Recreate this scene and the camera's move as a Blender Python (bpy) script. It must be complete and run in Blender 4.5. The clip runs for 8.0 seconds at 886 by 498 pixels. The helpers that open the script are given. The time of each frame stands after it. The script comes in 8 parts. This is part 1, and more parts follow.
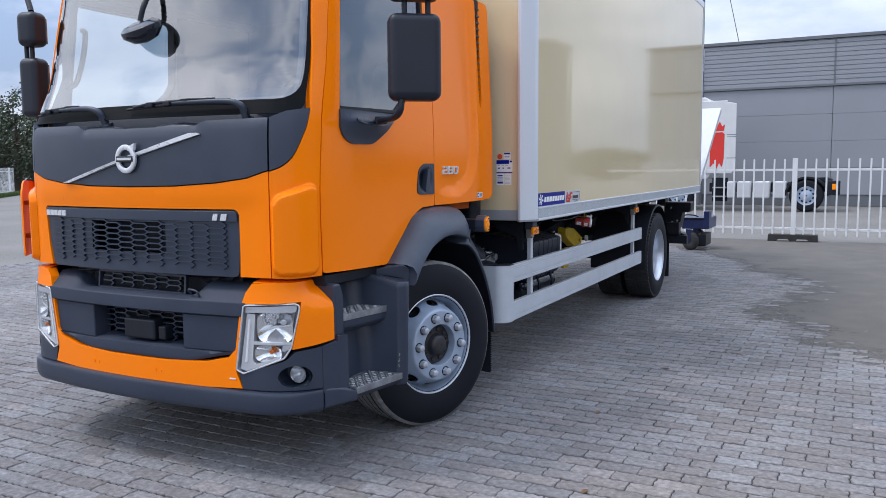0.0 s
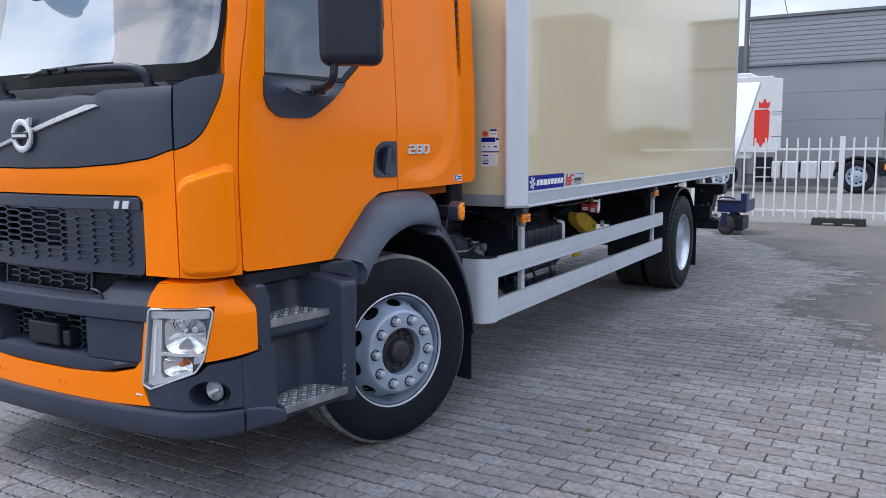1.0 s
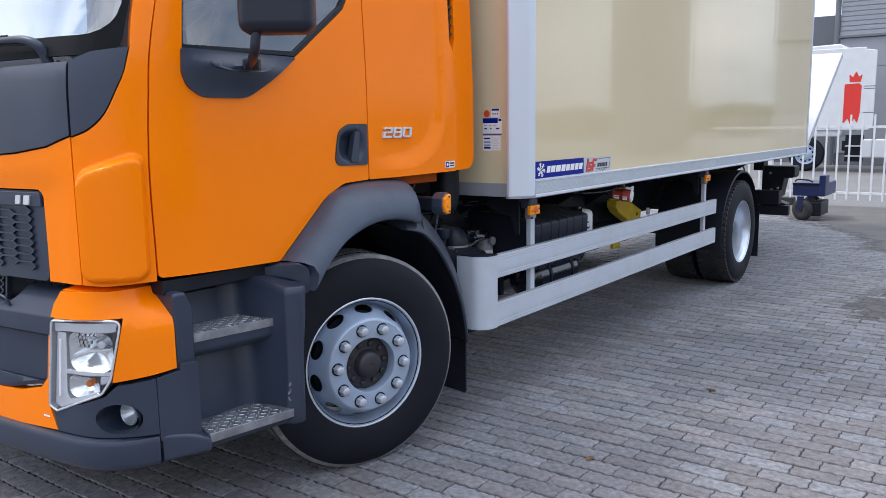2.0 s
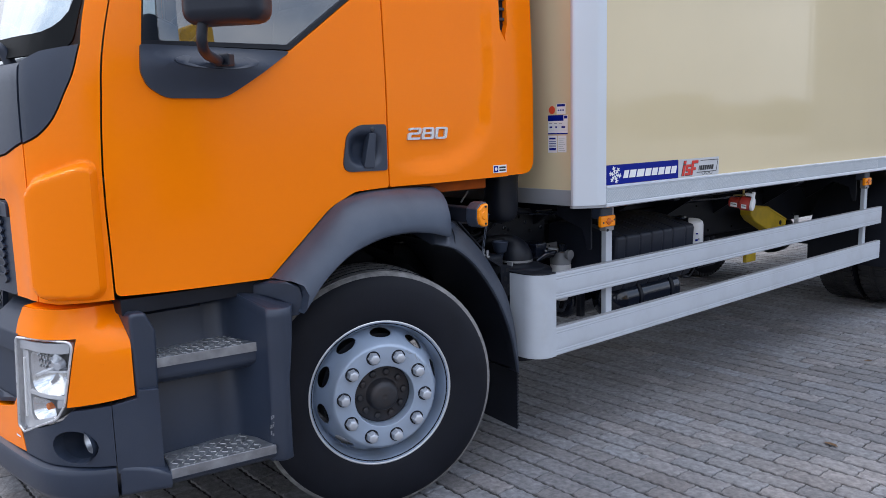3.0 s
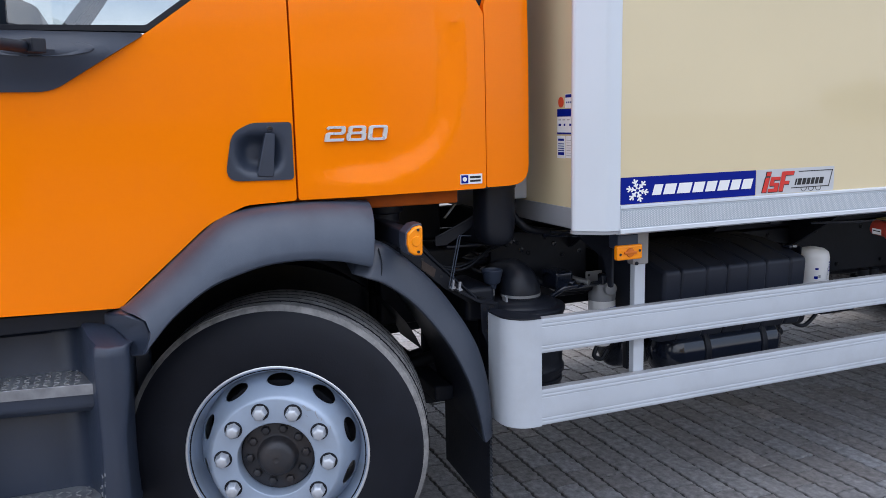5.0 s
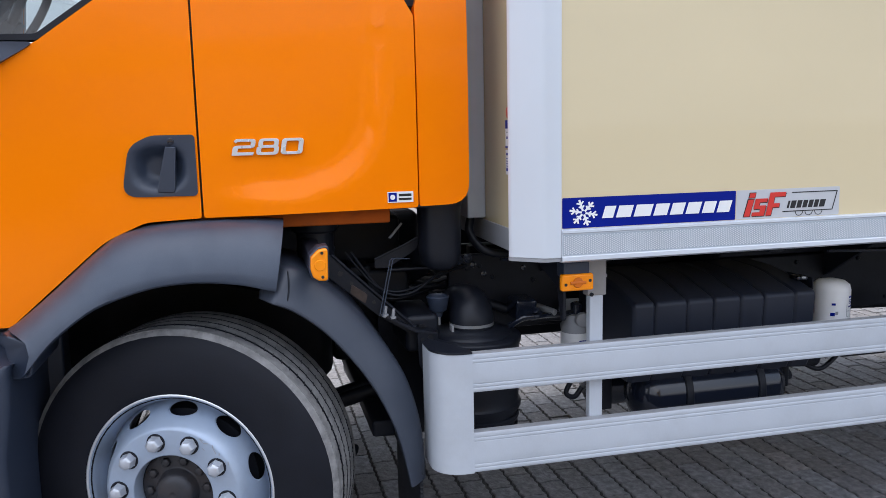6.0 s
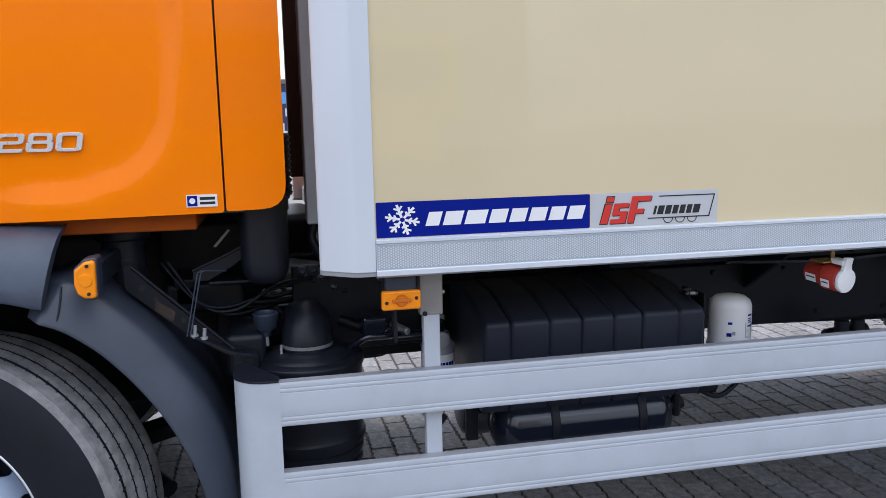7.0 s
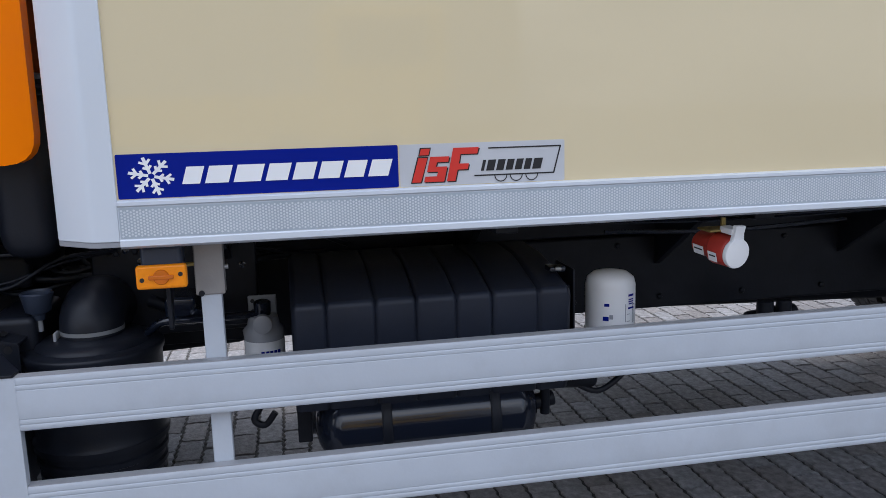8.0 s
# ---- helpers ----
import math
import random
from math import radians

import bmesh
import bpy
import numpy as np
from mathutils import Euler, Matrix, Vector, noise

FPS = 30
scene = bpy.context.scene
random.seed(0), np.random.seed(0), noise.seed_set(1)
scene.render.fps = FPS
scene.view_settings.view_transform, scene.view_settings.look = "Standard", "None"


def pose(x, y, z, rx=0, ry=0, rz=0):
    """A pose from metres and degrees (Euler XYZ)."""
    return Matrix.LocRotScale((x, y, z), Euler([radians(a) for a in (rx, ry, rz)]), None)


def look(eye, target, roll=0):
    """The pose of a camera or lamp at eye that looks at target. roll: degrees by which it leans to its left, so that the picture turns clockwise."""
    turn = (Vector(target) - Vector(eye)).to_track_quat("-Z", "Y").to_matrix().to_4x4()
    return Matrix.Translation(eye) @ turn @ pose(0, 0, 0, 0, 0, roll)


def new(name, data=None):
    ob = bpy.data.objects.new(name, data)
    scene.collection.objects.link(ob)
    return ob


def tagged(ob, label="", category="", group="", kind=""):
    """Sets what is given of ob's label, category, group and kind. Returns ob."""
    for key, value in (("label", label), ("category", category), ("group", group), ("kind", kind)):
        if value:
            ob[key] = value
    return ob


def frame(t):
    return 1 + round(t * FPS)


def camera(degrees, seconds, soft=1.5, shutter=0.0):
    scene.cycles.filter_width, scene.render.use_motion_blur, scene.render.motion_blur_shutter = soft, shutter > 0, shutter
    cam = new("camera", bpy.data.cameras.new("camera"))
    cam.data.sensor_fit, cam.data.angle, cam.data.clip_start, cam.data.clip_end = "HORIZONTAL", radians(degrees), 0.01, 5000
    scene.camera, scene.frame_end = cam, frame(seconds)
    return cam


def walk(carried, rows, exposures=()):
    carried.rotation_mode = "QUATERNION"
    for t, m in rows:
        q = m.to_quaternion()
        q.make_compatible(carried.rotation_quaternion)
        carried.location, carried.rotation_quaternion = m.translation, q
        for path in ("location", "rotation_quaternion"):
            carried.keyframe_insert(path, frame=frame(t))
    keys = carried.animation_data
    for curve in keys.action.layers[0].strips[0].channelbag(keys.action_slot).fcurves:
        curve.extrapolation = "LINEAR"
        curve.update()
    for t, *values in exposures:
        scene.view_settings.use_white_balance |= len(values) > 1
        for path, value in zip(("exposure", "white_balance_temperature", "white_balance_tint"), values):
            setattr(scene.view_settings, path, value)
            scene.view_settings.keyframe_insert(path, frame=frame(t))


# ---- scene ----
cam = camera(57.8, 8.0, soft=0.35)
ROWS = [   # seconds, place, turn to the left, pitch, roll
    (0, 3.2972, -4.1437, 1.5294, 27.414, -5.803, -0.512),
    (0.2, 3.3065, -3.9760, 1.5179, 27.662, -5.977, -0.395),
    (0.5, 3.3340, -3.7424, 1.4918, 28.091, -5.993, -0.441),
    (0.8, 3.3516, -3.4990, 1.5154, 29.429, -6.367, -0.589),
    (1, 3.3486, -3.3613, 1.5230, 30.479, -7.255, -0.498),
    (1.2, 3.3654, -3.2142, 1.5208, 31.432, -8.108, -0.488),
    (2.3, 3.4902, -2.3890, 1.5421, 40.436, -8.545, -1.263),
    (2.5, 3.5251, -2.2254, 1.5373, 44.346, -8.433, -1.612),
    (2.7, 3.5633, -2.0716, 1.5363, 47.677, -8.497, -1.703),
    (3, 3.6203, -1.8156, 1.5381, 49.580, -8.675, -1.514),
    (3.2, 3.6134, -1.6666, 1.5341, 49.744, -8.669, -1.375),
    (3.5, 3.6057, -1.4182, 1.5271, 50.636, -9.061, -1.254),
    (3.8, 3.5800, -1.1980, 1.5360, 54.296, -8.804, -1.518),
    (4, 3.5794, -1.0566, 1.5423, 57.942, -8.871, -1.569),
    (4.2, 3.5788, -0.9229, 1.5449, 60.763, -9.097, -1.543),
    (4.5, 3.5967, -0.7214, 1.5560, 62.635, -8.917, -1.483),
    (4.7, 3.6054, -0.6023, 1.5551, 64.454, -8.992, -1.354),
    (5.8, 3.5374, 0.1397, 1.5521, 76.533, -9.007, -1.501),
    (6, 3.5360, 0.2559, 1.5555, 76.596, -8.555, -1.243),
    (6.2, 3.5246, 0.3690, 1.5599, 76.905, -8.615, -1.224),
    (6.5, 3.4665, 0.5493, 1.5256, 77.176, -8.720, -1.239),
    (6.8, 3.3793, 0.7700, 1.5350, 77.612, -8.786, -1.193),
    (7, 3.3333, 0.8985, 1.5253, 77.990, -8.534, -1.269),
    (7.2, 3.2738, 1.0144, 1.5001, 78.134, -8.707, -1.459),
    (7.5, 3.2023, 1.2260, 1.4636, 78.540, -8.781, -1.371),
    (7.7, 3.1458, 1.3609, 1.4484, 78.682, -9.101, -1.557),
    (8, 3.0429, 1.5018, 1.4169, 79.173, -9.923, -1.526),
]
walk(cam, [(t, pose(x, y, z, 90 + pitch, 0, yaw) @ pose(0, 0, 0, 0, 0, roll)) for t, x, y, z, yaw, pitch, roll in ROWS],
     [(0.0, 0.54, 6200, 13), (1.2, 0.62, 6250, 13), (2.4, 0.80, 6300, 13), (3.0, 0.76, 6350, 13), (3.5, 0.90, 6380, 13), (4.0, 1.10, 6400, 13), (4.5, 0.98, 6450, 13), (6.0, 1.04, 6550, 13), (6.5, 0.93, 6500, 13), (7.0, 0.95, 6450, 13), (8.0, 0.74, 6350, 13)])

# ---- world and sun: a bright overcast sky ----
SUN_ELEVATION, SUN_AZIMUTH = radians(58), radians(236)   # azimuth clockwise from +y
world = bpy.data.worlds.new("sky")
scene.world = world
world.use_nodes = True
wn, wl = world.node_tree.nodes, world.node_tree.links
sky = wn.new("ShaderNodeTexSky")
sky.sky_type, sky.sun_disc = "NISHITA", False
sky.sun_elevation, sky.sun_rotation = SUN_ELEVATION, SUN_AZIMUTH
sky.air_density, sky.dust_density = 1.0, 2.5
coord = wn.new("ShaderNodeTexCoord")
squash = wn.new("ShaderNodeMapping")
squash.inputs["Scale"].default_value = (1.0, 1.0, 2.6)
puffs = wn.new("ShaderNodeTexNoise")
puffs.inputs["Scale"].default_value, puffs.inputs["Detail"].default_value, puffs.inputs["Roughness"].default_value = 2.3, 7.0, 0.55
cloud = wn.new("ShaderNodeValToRGB")
cloud.color_ramp.elements[0].position, cloud.color_ramp.elements[0].color = 0.37, (3.8, 5.0, 7.1, 1)
cloud.color_ramp.elements[1].position, cloud.color_ramp.elements[1].color = 0.61, (11.6, 12.1, 12.8, 1)
cover = wn.new("ShaderNodeMix")
cover.data_type = "RGBA"
cover.inputs["Factor"].default_value = 0.82
wl.new(coord.outputs["Generated"], squash.inputs["Vector"])
wl.new(squash.outputs["Vector"], puffs.inputs["Vector"])
wl.new(puffs.outputs["Fac"], cloud.inputs["Fac"])
wl.new(sky.outputs["Color"], cover.inputs["A"])
wl.new(cloud.outputs["Color"], cover.inputs["B"])
# an overcast sky is brighter overhead than at the horizon
height, rise, dome = wn.new("ShaderNodeSeparateXYZ"), wn.new("ShaderNodeMapRange"), wn.new("ShaderNodeMix")
dome.data_type, dome.blend_type = "RGBA", "MULTIPLY"
dome.inputs["Factor"].default_value = 1.0
rise.inputs["To Min"].default_value, rise.inputs["To Max"].default_value = 0.58, 1.5
wl.new(coord.outputs["Generated"], height.inputs["Vector"])
wl.new(height.outputs["Z"], rise.inputs["Value"])
wl.new(cover.outputs["Result"], dome.inputs["A"])
wl.new(rise.outputs["Result"], dome.inputs["B"])
wl.new(dome.outputs["Result"], wn["Background"].inputs["Color"])
wn["Background"].inputs["Strength"].default_value = 0.111
sun = new("sun", bpy.data.lights.new("sun", "SUN"))
sun.data.energy, sun.data.angle, sun.data.color = 1.0, radians(10), (1.0, 0.95, 0.87)
sun_way = Vector((math.sin(SUN_AZIMUTH) * math.cos(SUN_ELEVATION), math.cos(SUN_AZIMUTH) * math.cos(SUN_ELEVATION), math.sin(SUN_ELEVATION)))
sun.matrix_world = look(sun_way * 40, (0, 0, 0))


# ---- materials ----
def mat(name, color, rough=0.5, metal=0.0, vary=0.08, scale=6.0, bump=0.0, bump_scale=200.0, coat=0.0, dirt=None, dirt_amount=0.0, dirt_scale=3.0,
        random_tint=0.0, transmission=0.0, alpha=1.0, emit=0.0, spec=0.5):
    m = bpy.data.materials.new(name)
    m.use_nodes = True
    n, l = m.node_tree.nodes, m.node_tree.links
    p = n["Principled BSDF"]
    p.inputs["Metallic"].default_value, p.inputs["IOR"].default_value = metal, 1.5
    p.inputs["Specular IOR Level"].default_value = spec
    p.inputs["Coat Weight"].default_value, p.inputs["Coat Roughness"].default_value = coat, 0.04
    p.inputs["Transmission Weight"].default_value, p.inputs["Alpha"].default_value = transmission, alpha
    if emit:
        p.inputs["Emission Color"].default_value, p.inputs["Emission Strength"].default_value = (*color, 1), emit
    where = n.new("ShaderNodeTexCoord")
    noise1 = n.new("ShaderNodeTexNoise")
    noise1.inputs["Scale"].default_value, noise1.inputs["Detail"].default_value = scale, 5.0
    l.new(where.outputs["Object"], noise1.inputs["Vector"])
    hsv = n.new("ShaderNodeHueSaturation")
    hsv.inputs["Color"].default_value = (*color, 1)
    spread = n.new("ShaderNodeMapRange")
    spread.inputs["From Min"].default_value, spread.inputs["From Max"].default_value = 0.3, 0.7
    spread.inputs["To Min"].default_value, spread.inputs["To Max"].default_value = 1 - vary, 1 + vary
    l.new(noise1.outputs["Fac"], spread.inputs["Value"])
    value = spread.outputs["Result"]
    if random_tint:
        info = n.new("ShaderNodeObjectInfo")
        island = n.new("ShaderNodeNewGeometry")
        both = n.new("ShaderNodeMath")
        both.operation = "ADD"
        l.new(info.outputs["Random"], both.inputs[0])
        l.new(island.outputs["Random Per Island"], both.inputs[1])
        part_of = n.new("ShaderNodeMath")
        part_of.operation = "FRACT"
        l.new(both.outputs[0], part_of.inputs[0])
        tint = n.new("ShaderNodeMapRange")
        tint.inputs["To Min"].default_value, tint.inputs["To Max"].default_value = 1 - random_tint, 1 + random_tint
        l.new(part_of.outputs[0], tint.inputs["Value"])
        times = n.new("ShaderNodeMath")
        times.operation = "MULTIPLY"
        l.new(value, times.inputs[0])
        l.new(tint.outputs["Result"], times.inputs[1])
        value = times.outputs[0]
    l.new(value, hsv.inputs["Value"])
    shade = hsv.outputs["Color"]
    rough_in = n.new("ShaderNodeMapRange")
    rough_in.inputs["To Min"].default_value, rough_in.inputs["To Max"].default_value = max(0.01, rough * 0.85), min(1, rough * 1.15)
    l.new(noise1.outputs["Fac"], rough_in.inputs["Value"])
    l.new(rough_in.outputs["Result"], p.inputs["Roughness"])
    if dirt:
        noise2 = n.new("ShaderNodeTexNoise")
        noise2.inputs["Scale"].default_value, noise2.inputs["Detail"].default_value, noise2.inputs["Roughness"].default_value = dirt_scale, 8.0, 0.65
        l.new(where.outputs["Object"], noise2.inputs["Vector"])
        edge = n.new("ShaderNodeMapRange")
        edge.inputs["From Min"].default_value, edge.inputs["From Max"].default_value = 0.45, 0.75
        edge.inputs["To Max"].default_value = dirt_amount
        l.new(noise2.outputs["Fac"], edge.inputs["Value"])
        mix = n.new("ShaderNodeMix")
        mix.data_type = "RGBA"
        l.new(edge.outputs["Result"], mix.inputs["Factor"])
        l.new(shade, mix.inputs["A"])
        mix.inputs["B"].default_value = (*dirt, 1)
        shade = mix.outputs["Result"]
    l.new(shade, p.inputs["Base Color"])
    if bump:
        fine = n.new("ShaderNodeTexNoise")
        fine.inputs["Scale"].default_value, fine.inputs["Detail"].default_value = bump_scale, 3.0
        l.new(where.outputs["Object"], fine.inputs["Vector"])
        b = n.new("ShaderNodeBump")
        b.inputs["Strength"].default_value, b.inputs["Distance"].default_value = bump, 0.004
        l.new(fine.outputs["Fac"], b.inputs["Height"])
        l.new(b.outputs["Normal"], p.inputs["Normal"])
    return m


ORANGE = mat("orange paint", (1.0, 0.222, 0.0003), 0.16, 0, 0.02, 3, 0.010, 60, coat=0.07, spec=0.16, dirt=(0.85, 0.21, 0.006), dirt_amount=0.12)
# dirty orange for inner and rear faces, their shade put into the colour
ORANGE_SHADED = mat("dull orange darkened for shade", (0.36, 0.075, 0.008), 0.7, 0, 0.15, 6, dirt=(0.10, 0.045, 0.025), dirt_amount=0.6, dirt_scale=8, spec=0.12)
PLASTIC = mat("dark grey plastic", (0.0245, 0.0340, 0.0570), 0.38, 0, 0.10, 5, 0.12, 500, dirt=(0.056, 0.063, 0.076), dirt_amount=0.25, dirt_scale=4)
PLASTIC_ROUGH = mat("matt dark grey plastic", (0.0235, 0.0325, 0.0545), 0.62, 0, 0.12, 5, 0.25, 400, dirt=(0.055, 0.058, 0.070), dirt_amount=0.3, dirt_scale=4, spec=0.35)
RUSTY = mat("rust-brown bare steel", (0.060, 0.045, 0.040), 0.35, 0.5, 0.3, 30, 0.2, 90)
PLASTIC_GUARD = mat("dark mudguard plastic", (0.034, 0.043, 0.063), 0.42, 0, 0.10, 5, 0.12, 500, dirt=(0.075, 0.085, 0.105), dirt_amount=0.3, dirt_scale=5)
PLASTIC_FENDER = mat("grey mudguard plastic", (0.041, 0.055, 0.083), 0.40, 0, 0.10, 5, 0.12, 500, dirt=(0.092, 0.11, 0.138), dirt_amount=0.3, dirt_scale=5)
BLACK = mat("black chassis paint", (0.0095, 0.0115, 0.0175), 0.45, 0, 0.25, 8, 0.1, 90, dirt=(0.020, 0.022, 0.030), dirt_amount=0.4, dirt_scale=7, spec=0.25)
BLACK_GLOSS = mat("black tank paint", (0.0085, 0.012, 0.023), 0.16, 0, 0.1, 6, 0.05, 40, coat=0.35, dirt=(0.026, 0.028, 0.036), dirt_amount=0.2, dirt_scale=9)
BLACK_SOFT = mat("black rubber hose", (0.0088, 0.0108, 0.0170), 0.42, 0, 0.15, 9, 0.1, 120, dirt=(0.018, 0.020, 0.026), dirt_amount=0.25, dirt_scale=10, spec=0.30)
RUBBER = mat("black sidewall rubber", (0.0068, 0.0080, 0.0128), 0.62, 0, 0.15, 9, 0.1, 150, dirt=(0.011, 0.0125, 0.018), dirt_amount=0.4, dirt_scale=6, spec=0.22)
TREAD = mat("dusty tread rubber", (0.20, 0.197, 0.195), 0.8, 0, 0.35, 26, 0.9, 70, dirt=(0.075, 0.075, 0.078), dirt_amount=0.7, dirt_scale=9)
TREAD_DARK = mat("dark tread rubber", (0.02, 0.02, 0.022), 0.75, 0, 0.25, 14, 0.4, 90, dirt=(0.07, 0.065, 0.06), dirt_amount=0.5, dirt_scale=9)
RIM = mat("silver wheel paint", (0.338, 0.413, 0.525), 0.40, 0.25, 0.05, 8, 0.03, 90, coat=0.15, dirt=(0.24, 0.24, 0.25), dirt_amount=0.3, dirt_scale=6)
HUB = mat("rusty dark hub steel", (0.035, 0.036, 0.042), 0.5, 0.4, 0.2, 20, 0.2, 120, dirt=(0.06, 0.038, 0.026), dirt_amount=0.5, dirt_scale=14)
RIM_NUT = mat("silver painted nut", (0.50, 0.53, 0.58), 0.34, 0.45, 0.08, 30, 0.05, 150, dirt=(0.25, 0.24, 0.24), dirt_amount=0.3, dirt_scale=30)
PLASTIC_MIRROR = mat("black grained mirror plastic", (0.0125, 0.0160, 0.0260), 0.42, 0, 0.10, 5, 0.12, 500, spec=0.35)
PLASTIC_WORN = mat("scuffed grey plastic", (0.16, 0.17, 0.19), 0.6, 0, 0.2, 40)
CHROME = mat("bright steel", (0.74, 0.76, 0.79), 0.3, 0.7, 0.05, 20, 0.03, 150)
STEEL = mat("galvanised steel", (0.42, 0.43, 0.44), 0.4, 0.7, 0.12, 20, 0.1, 150)
SILVER = mat("silver badge plastic", (0.66, 0.67, 0.69), 0.28, 0.35, 0.04, 20)
ALU = mat("anodised aluminium rail", (0.492, 0.530, 0.582), 0.42, 0.12, 0.04, 2.5, 0.05, 120, dirt=(0.36, 0.375, 0.40), dirt_amount=0.35, dirt_scale=7)
ALU_DIM = mat("dull aluminium", (0.34, 0.35, 0.37), 0.5, 0.2, 0.06, 4, 0.04, 120, dirt=(0.25, 0.24, 0.24), dirt_amount=0.35, dirt_scale=8)
PROFILE = mat("white coated profile", (0.605, 0.645, 0.695), 0.3, 0.05, 0.02, 2, 0.01, 90, coat=0.15)
CREAM = mat("cream gelcoat panel", (0.670, 0.562, 0.358), 0.05, 0, 0.02, 1.4, 0.012, 7, coat=0.12, spec=0.42, dirt=(0.64, 0.56, 0.38), dirt_amount=0.12, dirt_scale=1.5)
wn2, wl2 = CREAM.node_tree.nodes, CREAM.node_tree.links
wave_at, wave_map, waves, wave_bump = wn2.new("ShaderNodeNewGeometry"), wn2.new("ShaderNodeMapping"), wn2.new("ShaderNodeTexNoise"), wn2.new("ShaderNodeBump")
wave_map.inputs["Scale"].default_value = (1.0, 13.0, 1.5)
waves.inputs["Scale"].default_value, waves.inputs["Detail"].default_value = 1.0, 2.0
wave_bump.inputs["Strength"].default_value, wave_bump.inputs["Distance"].default_value = 0.09, 0.004
wl2.new(wave_at.outputs["Position"], wave_map.inputs["Vector"])
wl2.new(wave_map.outputs["Vector"], waves.inputs["Vector"])
wl2.new(waves.outputs["Fac"], wave_bump.inputs["Height"])
wl2.new(wave_bump.outputs["Normal"], wn2["Principled BSDF"].inputs["Normal"])
GREY_STRIP = mat("grey skirting", (0.30, 0.31, 0.33), 0.5, 0.1, 0.05, 4)
BLUE = mat("blue sticker", (0.001, 0.011, 0.215), 0.35, 0, 0.03, 5, spec=0.12)
WHITE = mat("white print", (0.80, 0.80, 0.80), 0.35, 0, 0.02, 5)
GREY_STICKER = mat("silver grey sticker", (0.52, 0.53, 0.55), 0.35, 0.1, 0.03, 5)
RED = mat("red print", (0.62, 0.03, 0.02), 0.35, 0, 0.03, 5)
# socket red, with the shade under the box put into its colour
RED_DULL = mat("red plastic darkened for shade", (0.42, 0.035, 0.022), 0.45, 0, 0.12, 14, 0.1, 120, dirt=(0.14, 0.03, 0.025), dirt_amount=0.4, dirt_scale=12)
RED_LABEL = mat("orange red label", (0.66, 0.07, 0.025), 0.4, 0, 0.05, 20)
BLACK_PRINT = mat("black print", (0.01, 0.01, 0.012), 0.4, 0, 0.03, 5)
AMBER = mat("amber lamp plastic", (0.98, 0.285, 0.003), 0.2, 0, 0.06, 30, 0.2, 300, coat=0.15, spec=0.35)
AMBER_DARK = mat("deep amber plastic", (0.62, 0.14, 0.005), 0.25, 0, 0.06, 30)
YELLOW = mat("yellow plastic", (0.70, 0.47, 0.02), 0.4, 0, 0.08, 8, dirt=(0.30, 0.22, 0.05), dirt_amount=0.4, dirt_scale=9)
CONCRETE = mat("dark paver joint sand", (0.030, 0.029, 0.028), 0.95, 0, 0.3, 4, 0.4, 120, dirt=(0.10, 0.095, 0.085), dirt_amount=0.7, dirt_scale=0.9)
GLASS_TINT = bpy.data.materials.new("window glass")
GLASS_TINT.use_nodes = True
gn, gl = GLASS_TINT.node_tree.nodes, GLASS_TINT.node_tree.links
gn.remove(gn["Principled BSDF"])
g_clear, g_gloss, g_mix, g_face = gn.new("ShaderNodeBsdfTransparent"), gn.new("ShaderNodeBsdfGlossy"), gn.new("ShaderNodeMixShader"), gn.new("ShaderNodeLayerWeight")
g_clear.inputs["Color"].default_value, g_gloss.inputs["Roughness"].default_value, g_face.inputs["Blend"].default_value = (0.85, 0.91, 0.92, 1), 0.012, 0.5
g_pow, g_sum = gn.new("ShaderNodeMath"), gn.new("ShaderNodeMath")
g_pow.operation, g_sum.operation = "POWER", "MULTIPLY_ADD"
g_pow.inputs[1].default_value, g_sum.inputs[1].default_value, g_sum.inputs[2].default_value = 3.0, 0.75, 0.24
gl.new(g_face.outputs["Facing"], g_pow.inputs[0])
gl.new(g_pow.outputs[0], g_sum.inputs[0])
gl.new(g_sum.outputs[0], g_mix.inputs[0])
gl.new(g_clear.outputs[0], g_mix.inputs[1])
gl.new(g_gloss.outputs[0], g_mix.inputs[2])
gl.new(g_mix.outputs[0], gn["Material Output"].inputs["Surface"])
LENS = GLASS_TINT.copy()
LENS.name = "clear lamp lens"
for node in LENS.node_tree.nodes:
    if node.bl_idname == "ShaderNodeBsdfTransparent":
        node.inputs["Color"].default_value = (0.93, 0.94, 0.95, 1)
    if node.bl_idname == "ShaderNodeMath" and node.operation == "MULTIPLY_ADD":
        node.inputs[2].default_value = 0.05
LAMP_BACK = mat("grey lamp housing", (0.56, 0.57, 0.60), 0.22, 0.35, 0.05)
REFLECTOR = mat("mirrored reflector", (0.86, 0.87, 0.88), 0.10, 1.0, 0.02, 20, 0.12, 60)
LAMP_BOWL = mat("bright lamp bowl", (0.74, 0.75, 0.77), 0.18, 0.45, 0.02)
TREAD_PLATE = mat("worn chequer plate", (0.34, 0.355, 0.385), 0.30, 0.75, 0.25, 16, 0.15, 60, dirt=(0.09, 0.092, 0.10), dirt_amount=0.55, dirt_scale=9)
STRIP_BROWN = mat("plain dark brown", (0.10, 0.036, 0.022), 0.6, 0, 0.1, 5)
BRASS = mat("yellow passivated steel", (0.36, 0.27, 0.09), 0.4, 0.6, 0.1, 20)
TAPE = mat("reflective sheeting", (0.40, 0.455, 0.51), 0.3, 0.1, 0.06, 9, coat=0.3)
GALV_BROWN = mat("weathered bracket metal", (0.30, 0.285, 0.275), 0.5, 0.3, 0.08, 14, 0.1, 150)
